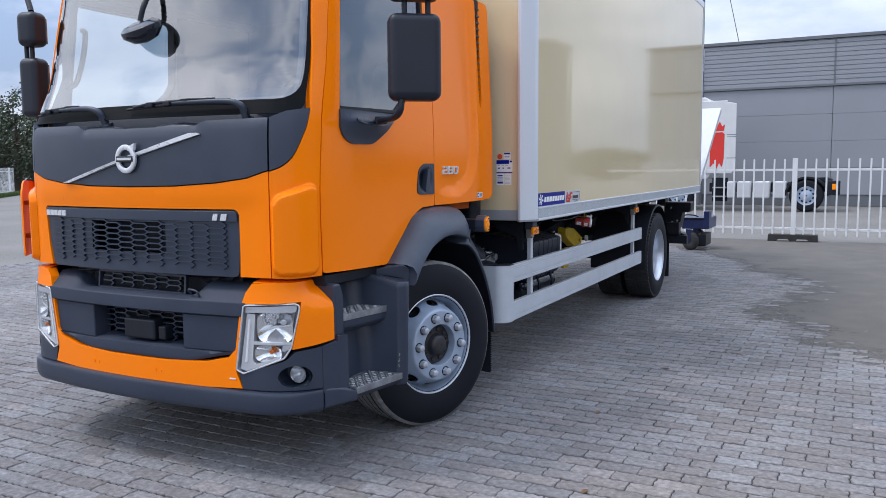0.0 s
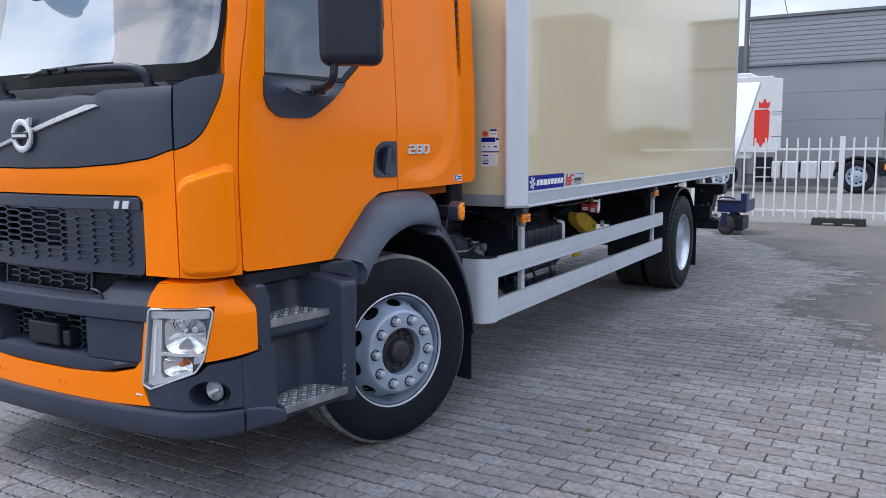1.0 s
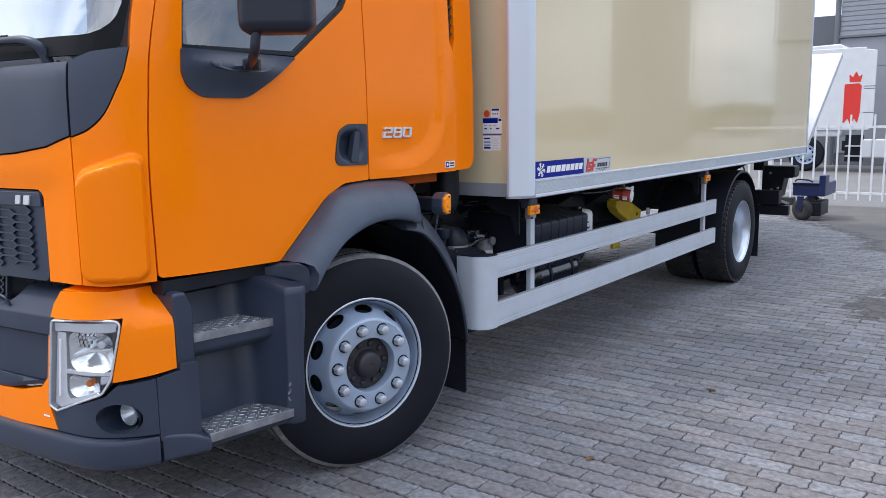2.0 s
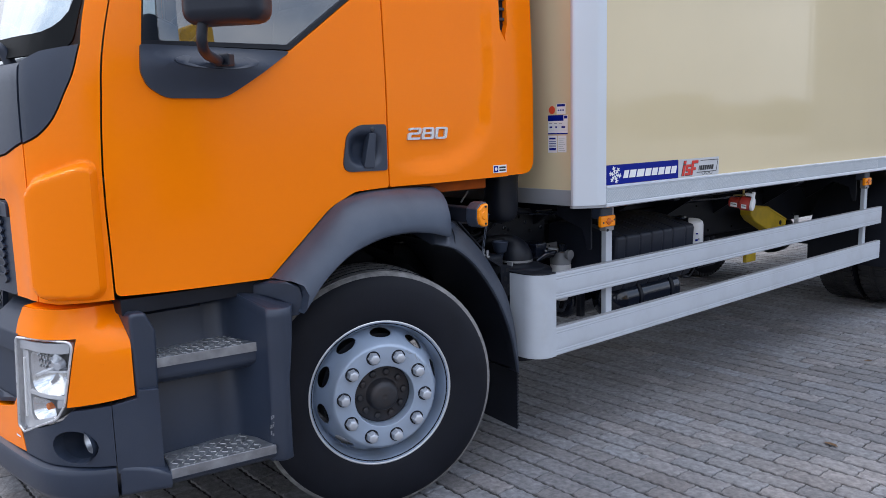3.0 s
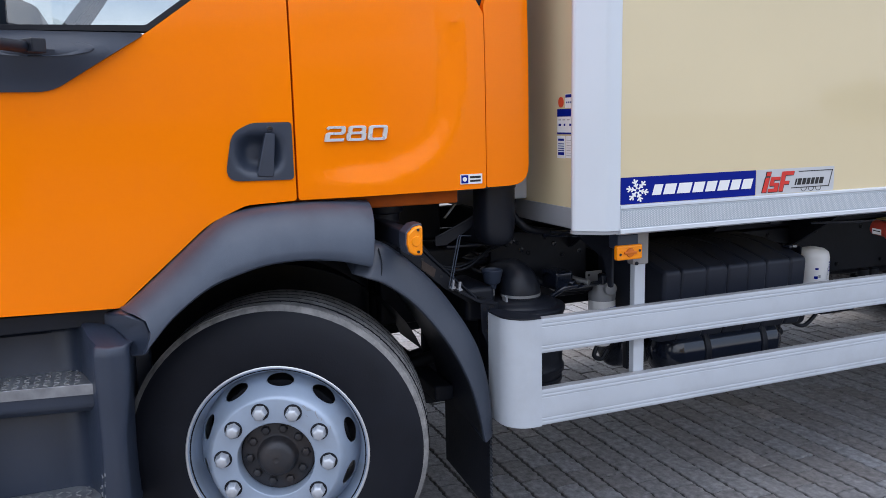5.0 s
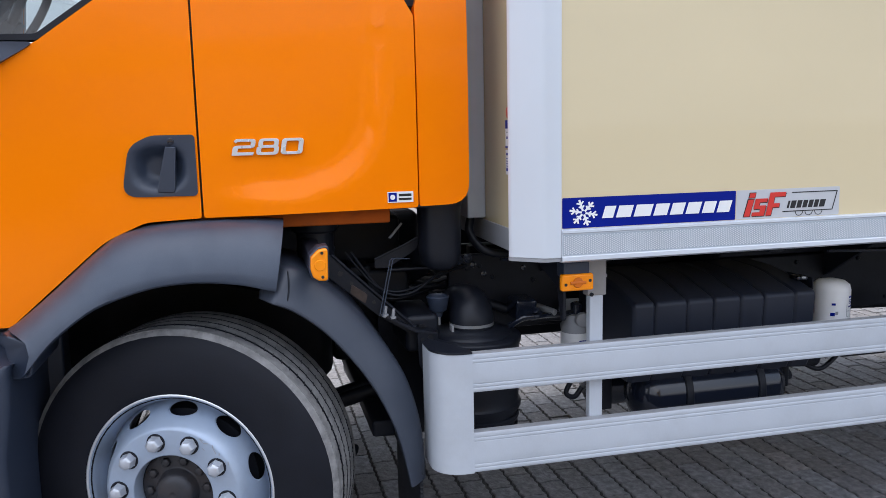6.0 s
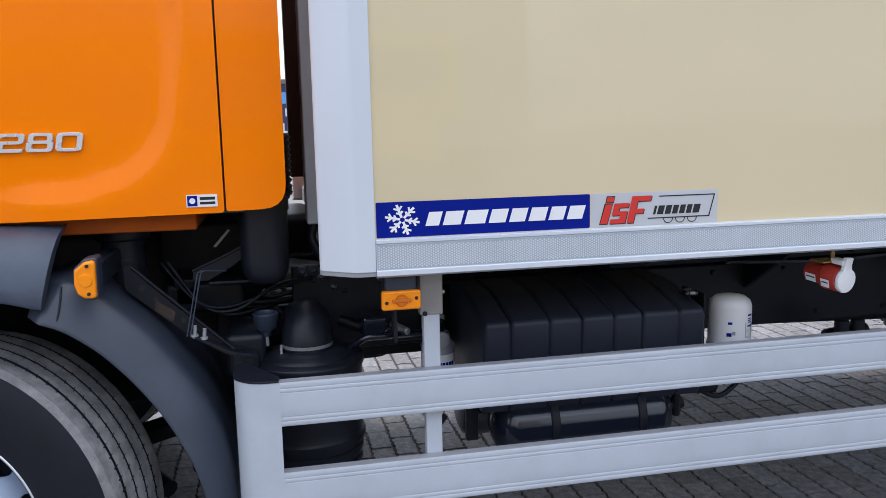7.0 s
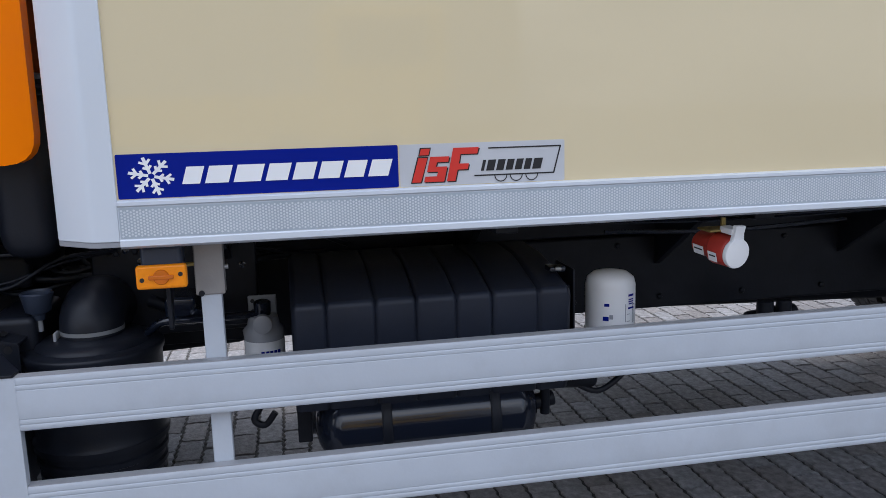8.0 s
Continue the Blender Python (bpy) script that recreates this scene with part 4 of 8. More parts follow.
for x0, x1 in ((-0.665, -0.30), (0.30, 0.665)):
    s = 1 if x0 > 0 else -1
    inner, outer = min(abs(x0), abs(x1)), max(abs(x0), abs(x1))
    block = [(inner + 0.02, 0.64), (outer - 0.025, 0.64), (outer, 0.818), (inner + 0.02, 0.818)]
    part("side_block", sheet([(s * a, b) for a, b in block], lambda x, z, d: bump(U(x), z, d + 0.012), 0.10, 0.06, 0.008), PLASTIC_ROUGH, insert_ob)
lip = bmesh.new()
rows = []
for k in range(33):
    x = -0.645 + 1.29 * k / 32
    drop = 0.585 + 0.055 * ease(0.30, 0.66, abs(x))
    rows.append([lip.verts.new(bump(U(x), z, d)) for z, d in ((0.655, 0.13), (0.645, 0.03), (0.638, 0.010), (drop + 0.01, 0.004), (drop - 0.006, 0.010), (drop - 0.012, 0.05))])
for ra, rb in zip(rows, rows[1:]):
    for j in range(5):
        lip.faces.new((ra[j], rb[j], rb[j + 1], ra[j + 1]))
part("insert_lip", lip, PLASTIC_ROUGH, insert_ob)
bm = bmesh.new()
honeycomb(-0.34, 0.34, 0.655, 0.815, 0.11, 0.0145, lay=lambda x, z, d: bump(U(x), z, d + 0.085))
part("lower_net", bm, PLASTIC, insert_ob)
bm = bmesh.new()
honeycomb(-0.37, 0.27, 0.900, 0.990, 0.105, 0.0130, lay=lambda x, z, d: bump(U(x), z, d + 0.095))
for a, b in (((-0.38, 0.90), (0.27, 0.90)), ((-0.38, 0.99), (0.27, 0.99)), ((-0.38, 0.90), (-0.38, 0.99)), ((0.27, 0.90), (0.27, 0.99))):
    strut(a, b, 0.012, 0.02, lambda x, z, d: bump(U(x), z, d + 0.09))
part("upper_net", bm, PLASTIC, insert_ob)
part("sensor_cover", box(-0.10, 0.12, -1.235, -1.15, 0.660, 0.765, 0.012, None, 3), BLACK_SOFT, insert_ob, "black sensor cover")
part("sensor_cover", box(0.135, 0.185, -1.225, -1.15, 0.665, 0.735, 0.008, None, 3), BLACK_SOFT, insert_ob)
part("tow_hook", tube([front(0.36, 0.915, 0.02), front(0.362, 0.938, 0.0), front(0.40, 0.940, -0.012), front(0.425, 0.930, -0.012), front(0.428, 0.905, 0.0)], 0.0055, 8), PLASTIC, insert_ob)
dark_back = part("engine_bay", box(-0.88, 0.88, -1.02, -0.95, 0.50, 1.30, 0.004), BLACK, truck, "dark engine bay behind the grille")
for x in (-0.50, -0.42, 0.36, 0.46, 0.55):
    part("bracket", rod((x, -1.10, 0.955), (x + 0.03, -1.04, 1.03), 0.03, 10, None, 0.006), BLACK, dark_back)
part("hose", tube([(-0.60, -1.10, 0.97), (-0.3, -1.12, 1.0), (0.1, -1.12, 0.99), (0.5, -1.10, 1.0)], 0.012, 8), BLACK_SOFT, dark_back)

# lower spoiler, fog lamp housings, headlights
spoil = bmesh.new()
rows = []
n = 61
for k in range(n):
    u = -uy(-1.012) + 2 * uy(-1.012) * k / (n - 1)
    rows.append([spoil.verts.new(cab(u, z, d)) for z, d in ((0.468, 0.05), (0.466, 0.0), (0.458, -0.036), (0.440, -0.044), (0.375, -0.042), (0.352, -0.030), (0.345, 0.0), (0.350, 0.10))])
for ra, rb in zip(rows, rows[1:]):
    for j in range(7):
        spoil.faces.new((ra[j], rb[j], rb[j + 1], ra[j + 1]))
part("bumper_spoiler", spoil, PLASTIC, bumper, "dark grey plastic bumper spoiler")
for s in (1, -1):
    lay = lambda u, z, d, s=s: (lambda p: (s * p[0], p[1], p[2]))(bump(u, z, d))
    u0 = U(0.914)
    hole = [(u0 + 0.076 * math.cos(a), 0.534 + 0.055 * math.sin(a)) for a in [2 * math.pi * i / 20 for i in range(20)]]
    fog = part("fog_lamp_housing", sheet([(U(0.676), 0.468), (uy(-1.010), 0.468), (uy(-1.010), 0.672), (U(0.915), 0.655), (U(0.885), 0.618), (U(0.80), 0.584), (U(0.655), 0.548)], lay, 0.04, 0.03, 0.006, [hole]), PLASTIC, bumper, "dark grey fog lamp housing")
    part("corner_cover", sheet([(uy(-1.0085), 0.440), (uy(-0.880), 0.425), (uy(-0.880), 0.712), (uy(-0.938), 0.716), (uy(-0.940), 0.690), (uy(-1.0085), 0.672)], lambda u, z, d, f=lay: f(u, z, d - 0.022 * ease(uy(-1.005), uy(-0.91), u)), 0.06, 0.02, 0.005), PLASTIC, bumper)
    nq = Vector((s * 0.42, -0.90, 0)).to_track_quat("X", "Z").to_matrix().to_4x4()
    back = Matrix.Translation(Vector(lay(u0, 0.534, 0.034))) @ nq
    seat_at = Matrix.Translation(Vector(lay(u0 + 0.026, 0.532, 0.066))) @ Vector((s * 0.10, -0.99, 0)).to_track_quat("X", "Z").to_matrix().to_4x4()
    part("bowl", lathe([(0.022, 0.084), (-0.01, 0.076), (-0.06, 0.070), (-0.085, 0.055), (-0.09, 0.0)], 28, None, back @ Matrix.Diagonal((1, 1.0, 0.8, 1))), PLASTIC, fog)
    lamp = part("fog_lamp", lathe([(-0.030, 0.0), (-0.026, 0.022), (0.0, 0.038), (0.004, 0.042), (0.0, 0.044)], 24, None, seat_at), CHROME, fog, "round chrome fog lamp")
    part("lens", lathe([(0.004, 0.040), (0.012, 0.025), (0.014, 0.0)], 24, None, seat_at), LENS, lamp)
    # headlight
    shape = fillet([(U(0.694), 0.880), (U(0.934), 0.890), (U(0.903), 0.678), (U(0.878), 0.628), (U(0.684), 0.546), (U(0.645), 0.562)], [0.02, 0.025, 0.03, 0.03, 0.012, 0.012])
    bowl = part("headlight", sheet(shape, lambda u, z, d, f=lay: f(u, z, d + 0.07), -0.07, 0.05, 0.0), LAMP_BACK, truck, "clear headlight with chrome reflectors")
    part("lens", sheet(shape, lambda u, z, d, f=lay: f(u, z, d - 0.010), 0.012, 0.035, 0.006), LENS, bowl, "clear plastic headlight lens").visible_shadow = False
    rim_line = [Vector(lay(u, z, -0.004)) for u, z in shape]
    part("lens_rim", tube(rim_line + rim_line[:1], 0.0042, 8, None, 0), SILVER, bowl, "clear moulded rim")
    part("hood", sheet(fillet([(U(0.700), 0.872), (U(0.926), 0.882), (U(0.922), 0.850), (U(0.905), 0.846), (U(0.760), 0.846), (U(0.700), 0.840)], 0.006), lambda u, z, d, f=lay: f(u, z, d + 0.004), 0.02, 0.03, 0.003), LAMP_BACK, bowl, "grey frosted hood")

    def dish(name, u0, u1, z0, z1, deep, power=4.0):
        """A mirrored bowl with a rounded square mouth."""
        cu, cz, hu, hz = (u0 + u1) / 2, (z0 + z1) / 2, (u1 - u0) / 2, (z1 - z0) / 2

        def sunk(u, z, d, f=lay):
            e = min(1.0, (abs((u - cu) / hu) ** power + abs((z - cz) / hz) ** power) ** (1 / power))
            return f(u, z, 0.010 + deep * (1 - e ** 2.2) + d)
        mouth = [(cu + hu * math.copysign(abs(math.cos(a)) ** (2 / power), math.cos(a)), cz + hz * math.copysign(abs(math.sin(a)) ** (2 / power), math.sin(a))) for a in [2 * math.pi * i / 32 for i in range(32)]]
        return part(name, sheet(mouth, sunk, 0.0, 0.008, 0.0), REFLECTOR, bowl, "mirrored lamp bowl")
    main = dish("reflector", U(0.757), U(0.912), 0.702, 0.846, 0.050)
    dish("reflector", U(0.742), U(0.868), 0.604, 0.688, 0.040, 3.0)
    # stepped mirror facets in the upper half, the bulb cap and the cut-off edge
    for j in range(3):
        for k in range(5 - j):
            uu, zz = 0.778 + 0.017 * k + 0.004 * j, 0.830 - 0.016 * j
            part("facet", sheet([(U(uu), zz - 0.013), (U(uu + 0.014), zz - 0.011), (U(uu + 0.014), zz), (U(uu), zz - 0.002)], lambda u, z, d, f=lay, uu=uu: f(u, z, d + 0.022 - 0.35 * (u - U(uu))), 0.012, 0.04, 0.001), REFLECTOR, main)
    part("bulb_cap", rod(Vector(lay(U(0.878), 0.800, 0.050)), Vector(lay(U(0.880), 0.800, 0.014)), 0.014, 16, None, 0.004), LAMP_BACK, main)
    part("cut_off", sheet(fillet([(U(0.765), 0.758), (U(0.84), 0.782), (U(0.905), 0.786), (U(0.905), 0.780), (U(0.84), 0.774), (U(0.765), 0.748)], 0.002), lambda u, z, d, f=lay: f(u, z, d + 0.018), 0.03, 0.03, 0.001), LAMP_BOWL, main)
    # pale light guide down the inner edge and along the foot
    strip = fillet([(U(0.704), 0.838), (U(0.748), 0.838), (U(0.728), 0.614), (U(0.742), 0.594), (U(0.858), 0.630), (U(0.864), 0.620), (U(0.690), 0.556), (U(0.660), 0.566)], [0.006] * 8)
    guide = part("side_light", sheet(strip, lambda u, z, d, f=lay: f(u, z, d + 0.010), 0.03, 0.03, 0.004), LAMP_BOWL, bowl, "pale light guide strip")
    part("guide_bar", sheet(fillet([(U(0.714), 0.812), (U(0.724), 0.812), (U(0.700), 0.600), (U(0.688), 0.600)], 0.003), lambda u, z, d, f=lay: f(u, z, d + 0.004), 0.006, 0.03, 0.002), WHITE, guide)
    part("divider", sheet([(U(0.735), 0.704), (U(0.915), 0.704), (U(0.905), 0.690), (U(0.732), 0.688)], lambda u, z, d, f=lay: f(u, z, d + 0.010), 0.03, 0.03, 0.003), LAMP_BOWL, bowl)
    part("corner_block", sheet(fillet([(U(0.872), 0.688), (U(0.905), 0.690), (U(0.896), 0.664), (U(0.868), 0.656)], 0.006), lambda u, z, d, f=lay: f(u, z, d + 0.012), 0.02, 0.03, 0.003), LAMP_BACK, bowl)
    part("bulb", rod(Vector(lay(U(0.820), 0.655, 0.045)), Vector(lay(U(0.820), 0.655, 0.020)), 0.012, 12, None, 0.004), AMBER_DARK, bowl, "amber indicator bulb")

# ---- steps, left side (and the same on the right) ----
for s in (1, -1):
    M = Matrix.Diagonal((s, 1, 1, 1))

    def q(bm, M=M):
        bmesh.ops.transform(bm, matrix=M, verts=bm.verts)
        return bm
    step = part("step_housing", q(box(0.70, 0.80, -0.94, -0.36, 0.33, 0.99, 0.01)), PLASTIC, truck, "dark grey plastic entry step housing")
    part("front_cheek", q(prism(fillet([(-0.945, 0.40), (-0.880, 0.40), (-0.875, 0.66), (-0.870, 0.90), (-0.90, 0.965), (-0.955, 0.97)], 0.02), "x", 0.72, 1.045, 0.014, None, 3)), PLASTIC, step)
    part("top_strip", q(prism(fillet([(-0.96, 0.955), (-0.36, 0.955), (-0.36, 1.003), (-0.96, 1.008)], 0.004), "x", 0.72, 0.995, 0.006)), BLACK, step)
    # the moulded well: back walls of both steps, flowing into the rounded column beside the wheel
    cheek = bmesh.new()
    rows = []
    for z, bx in ((0.372, 0.945), (0.384, 0.955), (0.44, 0.962), (0.56, 0.958), (0.66, 0.948), (0.735, 0.925), (0.80, 0.890), (0.855, 0.886), (0.862, 0.872), (0.870, 0.872), (0.878, 0.888), (0.895, 0.880), (0.903, 0.876)):
        k = 0.012 if z in (0.372, 0.903) else 0.004 if z in (0.384, 0.895) else 0.0
        wide = 0.016 * ease(0.6, 0.35, z)
        pts = fillet([(0.74, -0.900), (bx, -0.900), (bx + 0.004, -0.580), (1.075, -0.537), (1.150 - k, -0.524 - wide + k), (1.182 - k, -0.482 - wide * 0.5), (1.168 - k, -0.425 - 0.03 * ease(0.88, 0.62, z) + k), (0.74, -0.405)],
                     [0, 0.01, 0.085, 0, 0.03, 0.035, 0.045, 0], 6)
        rows.append([cheek.verts.new((x, y, z + 0.026 * ease(0.78, 0.87, z) + 0.050 * ease(0.70, 0.90, z) * ease(1.13, 0.98, x))) for x, y in pts])
    for ra, rb in zip(rows, rows[1:]):
        for j in range(len(ra)):
            cheek.faces.new((ra[j - 1], ra[j], rb[j], rb[j - 1]))
    cheek.faces.new(rows[-1]), cheek.faces.new(rows[0][::-1])
    part("step_well", q(cheek), PLASTIC, step)
    scuffs = bmesh.new()
    rng = random.Random(21)
    for k in range(16):
        yy, zz = rng.gauss(-0.520, 0.006), rng.choice((rng.gauss(0.52, 0.018), rng.gauss(0.475, 0.012), rng.gauss(0.415, 0.01)))
        box(0.0, 0.0006, -rng.uniform(0.001, 0.004), rng.uniform(0.001, 0.004), -rng.uniform(0.001, 0.008), rng.uniform(0.001, 0.008), 0, scuffs, 1, Matrix.Translation((1.1535, yy - 0.006, zz)) @ Matrix.Rotation(radians(-48), 4, "Z"))
    tagged(part("scuff", q(scuffs), PLASTIC_WORN, step), "pale scuff marks on the plastic", kind="stuff")
    for name, z, y0, y1, xa, xb in (("upper_step", 0.792, -0.888, -0.524, 1.026, 1.084), ("lower_step", 0.434, -0.887, -0.524, 1.116, 1.170)):
        deep, ahead = (0.092, 0.0) if z > 0.5 else (0.062, 0.0)
        slope = (xb - xa) / (y1 - y0)
        st_bm = prism(fillet([(0.76, z - deep * 0.7), (xa - 0.045, z - deep), (xa - 0.006, z - deep + 0.03), (xa, z), (0.76, z)], [0, 0.04, 0.03, 0.006, 0]), "y", y0 - ahead, y1 + 0.004, 0.006)
        for v in st_bm.verts:
            if v.co.x > 0.9:
                v.co.x += slope * (v.co.y - y0)
        st = part(name, q(st_bm), PLASTIC, step)
        xr = 0.890 if z > 0.5 else 0.964
        plate_bm = prism([(xr, y0 + 0.036), (xa - 0.0025, y0 + 0.002), (xb - 0.003, y1 - 0.004), (xr, y1 - 0.030)], "z", z - 0.022, z + 0.009, 0.003)
        part("tread_plate", q(plate_bm), TREAD_PLATE, st, "chequered aluminium tread plate")
        lip_bm = prism([(xa - 0.001, y0 + 0.002), (xa + 0.0025, y0 + 0.002), (xb + 0.0015, y1 - 0.003), (xb - 0.002, y1 - 0.003)], "z", z - 0.023, z + 0.0095, 0.001)
        part("tread_lip", q(lip_bm), TREAD_PLATE, st, "bright folded plate edge")
        bumps = bmesh.new()
        for i in range(int((y1 - y0 - 0.05) / 0.028)):
            cy = y0 + 0.030 + i * 0.028
            edge = xa + slope * (cy - y0)
            for j in range(int((edge - xr - 0.012) / 0.026)):
                box(-0.010, 0.010, -0.0028, 0.0028, 0, 0.0035, 0.001, bumps, 1, Matrix.Translation((edge - 0.014 - j * 0.026, cy, z + 0.009)) @ Matrix.Rotation(radians(45 if (i + j) % 2 else -45), 4, "Z"))
        part("tread_pattern", q(bumps), STEEL, st)
    # front return of the lower step, running on into the spoiler
    nose = bmesh.new()
    rows = []
    for p in smooth_path([(1.020, -1.016, 0.462), (1.040, -0.992, 0.462), (1.068, -0.952, 0.458), (1.098, -0.915, 0.448), (1.1215, -0.8855, 0.434)], 5):
        f = (p.y + 1.016) / 0.13
        low = 0.352 + 0.020 * f
        rows.append([nose.verts.new((x, y, z)) for x, y, z in ((0.80, p.y + 0.03, p.z), (p.x - 0.050, p.y + 0.012, p.z), (p.x - 0.014, p.y, p.z - 0.001), (p.x - 0.004, p.y, p.z - 0.006), (p.x, p.y, p.z - 0.016),
                                                                 (p.x, p.y, low + 0.022), (p.x - 0.008, p.y, low + 0.008), (p.x - 0.028, p.y + 0.004, low), (0.80, p.y + 0.03, low + 0.01))])
    for ra, rb in zip(rows, rows[1:]):
        for j in range(len(ra)):
            nose.faces.new((ra[j - 1], ra[j], rb[j], rb[j - 1]))
    nose.faces.new(rows[0]), nose.faces.new(rows[-1][::-1])
    part("step_nose", q(nose), PLASTIC, step)
    # arch over the front wheel
    outer = smooth_path([(-0.438, 1.004, 0), (-0.40, 1.037, 0), (-0.30, 1.128, 0), (-0.167, 1.243, 0), (-0.10, 1.277, 0), (0.0, 1.294, 0), (0.15, 1.298, 0), (0.27, 1.296, 0), (0.350, 1.290, 0)], 4)
    inside = smooth_path([(-0.388, 0.893, 0), (-0.362, 0.922, 0), (-0.300, 0.990, 0), (-0.205, 1.062, 0), (-0.12, 1.098, 0), (-0.02, 1.124, 0), (0.09, 1.130, 0), (0.21, 1.118, 0), (0.312, 1.090, 0)], 4)
    section = ((0.0, 1.012), (0.03, 1.046), (0.08, 1.074), (0.15, 1.098), (0.30, 1.130), (0.55, 1.160), (0.80, 1.177), (0.95, 1.180), (1.0, 1.172))
    # the front end is cut in a bow, with a rounded corner over the step column
    bow = ((0, 0), (-0.006, 0.012), (-0.004, 0.020), (0.006, 0.022), (0.018, 0.036), (0.036, 0.047), (0.034, 0.040), (0.012, 0.008), (0, 0))
    arch = bmesh.new()
    rows = []
    for k, (a, b) in enumerate(zip(outer, inside)):
        row = []
        keep = max(0.0, 1 - k / 8)
        for (t, x), (by, bz) in zip(section, bow):
            p = a.lerp(b, t)
            row.append(arch.verts.new((x - 0.006 * (k == len(outer) - 1), p.x + by * keep, p.y + bz * keep)))
        row.append(arch.verts.new((1.11, b.x, b.y + 0.004)))
        row.append(arch.verts.new((0.70, b.x, b.y + 0.02)))
        rows.append(row)
    for ra, rb in zip(rows, rows[1:]):
        for j in range(len(ra) - 1):
            arch.faces.new((ra[j], ra[j + 1], rb[j + 1], rb[j]))
    for row in (rows[0], rows[-1]):
        back = [arch.verts.new((max(0.70, v.co.x - 0.05), v.co.y, v.co.z)) for v in row[:9]]
        for j in range(8):
            arch.faces.new((row[j], row[j + 1], back[j + 1], back[j]))
    part("wheel_arch", q(arch), PLASTIC_FENDER, truck, "grey plastic front wheel arch")
    foot_bm = prism(fillet([(-0.490, 0.950), (-0.465, 0.948), (-0.432, 0.936), (-0.424, 0.880), (-0.374, 0.880), (-0.362, 0.945), (-0.374, 0.985), (-0.43, 1.010), (-0.490, 0.990)], [0, 0.02, 0.026, 0.01, 0.02, 0.02, 0.02, 0.02, 0], 6), "x", 0.74, 1.132, 0.016, None, 4)
    for v in foot_bm.verts:
        if v.co.x > 0.95:
            v.co.x -= 0.13 * ease(-0.42, -0.485, v.co.y)
    part("arch_foot", q(foot_bm), PLASTIC, step)
    # guard behind the front wheel
    o2 = smooth_path([(0.290, 1.150, 0), (0.35, 1.156, 0), (0.415, 1.130, 0), (0.548, 1.010, 0), (0.640, 0.890, 0), (0.710, 0.768, 0), (0.748, 0.640, 0), (0.762, 0.53, 0), (0.765, 0.43, 0)], 5)
    i2 = smooth_path([(0.262, 1.062, 0), (0.300, 1.050, 0), (0.362, 1.022, 0), (0.446, 0.956, 0), (0.527, 0.862, 0), (0.594, 0.760, 0), (0.650, 0.640, 0), (0.682, 0.525, 0), (0.700, 0.43, 0)], 5)
    guard, lining = bmesh.new(), bmesh.new()
    rows, deep = [], []
    for k, (a, b) in enumerate(zip(o2, i2)):
        row = [guard.verts.new((0.72, a.x, a.y))]
        sink = 0.05 * max(0.0, 1 - k / 5)
        for t, x in ((0.0, 1.060), (0.015, 1.082), (0.05, 1.098), (0.12, 1.110), (0.30, 1.128), (0.60, 1.150), (0.88, 1.167), (0.96, 1.167), (1.0, 1.157)):
            p = a.lerp(b, t)
            row.append(guard.verts.new((x - sink, p.x, p.y)))
        rows.append(row)
        deep.append([lining.verts.new((1.157 - sink, b.x, b.y)), lining.verts.new((1.10, b.x + 0.012, b.y + 0.012)), lining.verts.new((0.72, b.x + 0.02, b.y + 0.02))])
    for own, lines in ((guard, rows), (lining, deep)):
        for ra, rb in zip(lines, lines[1:]):
            for j in range(len(ra) - 1):
                own.faces.new((ra[j], ra[j + 1], rb[j + 1], rb[j]))
    guard.faces.new(rows[-1]), guard.faces.new(rows[0][::-1])
    mud = part("rear_mudguard", q(guard), PLASTIC_GUARD, truck, "grey plastic mudguard behind the wheel")
    # inner face of the same guard, coloured black in place of shade
    part("mudguard_shade_face", q(lining), BLACK_SOFT, mud)
    part("seam", q(tube([(1.118, 0.352, 1.140), (1.146, 0.352, 1.100), (1.160, 0.345, 1.060), (1.162, 0.335, 1.036)], 0.0025, 6, None, 3)), BLACK, mud)
    teeth = [(0.70, 0.50), (0.70, 0.175), (1.118, 0.140)]
    for k in range(20):
        z = 0.15 + k * 0.0155
        teeth += [(1.118, z), (1.128, z + 0.006)]
    teeth += [(1.118, 0.47)]
    part("mudflap", q(prism(teeth, "y", 0.738, 0.748, 0)), BLACK_SOFT, mud, "black rubber mudflap with toothed edge")
    liner = bmesh.new()
    for k in range(25):
        a = radians(20 + 150 * k / 24)
        p = (0.02 - 0.66 * math.cos(a) * -1, 0.45 + 0.60 * math.sin(a))
        row = [liner.verts.new((x, p[0], p[1])) for x in (0.45, 0.72)]
        if k:
            liner.faces.new((last[0], last[1], row[1], row[0]))
        last = row
    part("wheel_arch_liner", q(liner), BLACK_SOFT, truck, "black wheel arch liner")
    # amber side lamp on its bracket
    bracket = part("lamp_bracket", q(box(0.85, 1.172, 0.410, 0.462, 1.140, 1.205, 0.008)), BLACK_SOFT, truck, "black lamp bracket")
    part("lamp_back", q(prism(fillet([(0.407, 1.160), (0.414, 1.134), (0.432, 1.122), (0.464, 1.120), (0.467, 1.229), (0.434, 1.224), (0.409, 1.200)], 0.010), "x", 1.160, 1.226, 0.006, None, 3)), PLASTIC, bracket, "black lamp housing")
    lamp_bm = prism(fillet([(0.411, 1.162), (0.418, 1.138), (0.434, 1.127), (0.461, 1.125), (0.463, 1.223), (0.436, 1.218), (0.413, 1.198)], 0.011), "x", 1.216, 1.241, 0.008, None, 4)
    side_lamp = part("side_lamp", q(lamp_bm), AMBER, bracket, "amber side marker lamp")
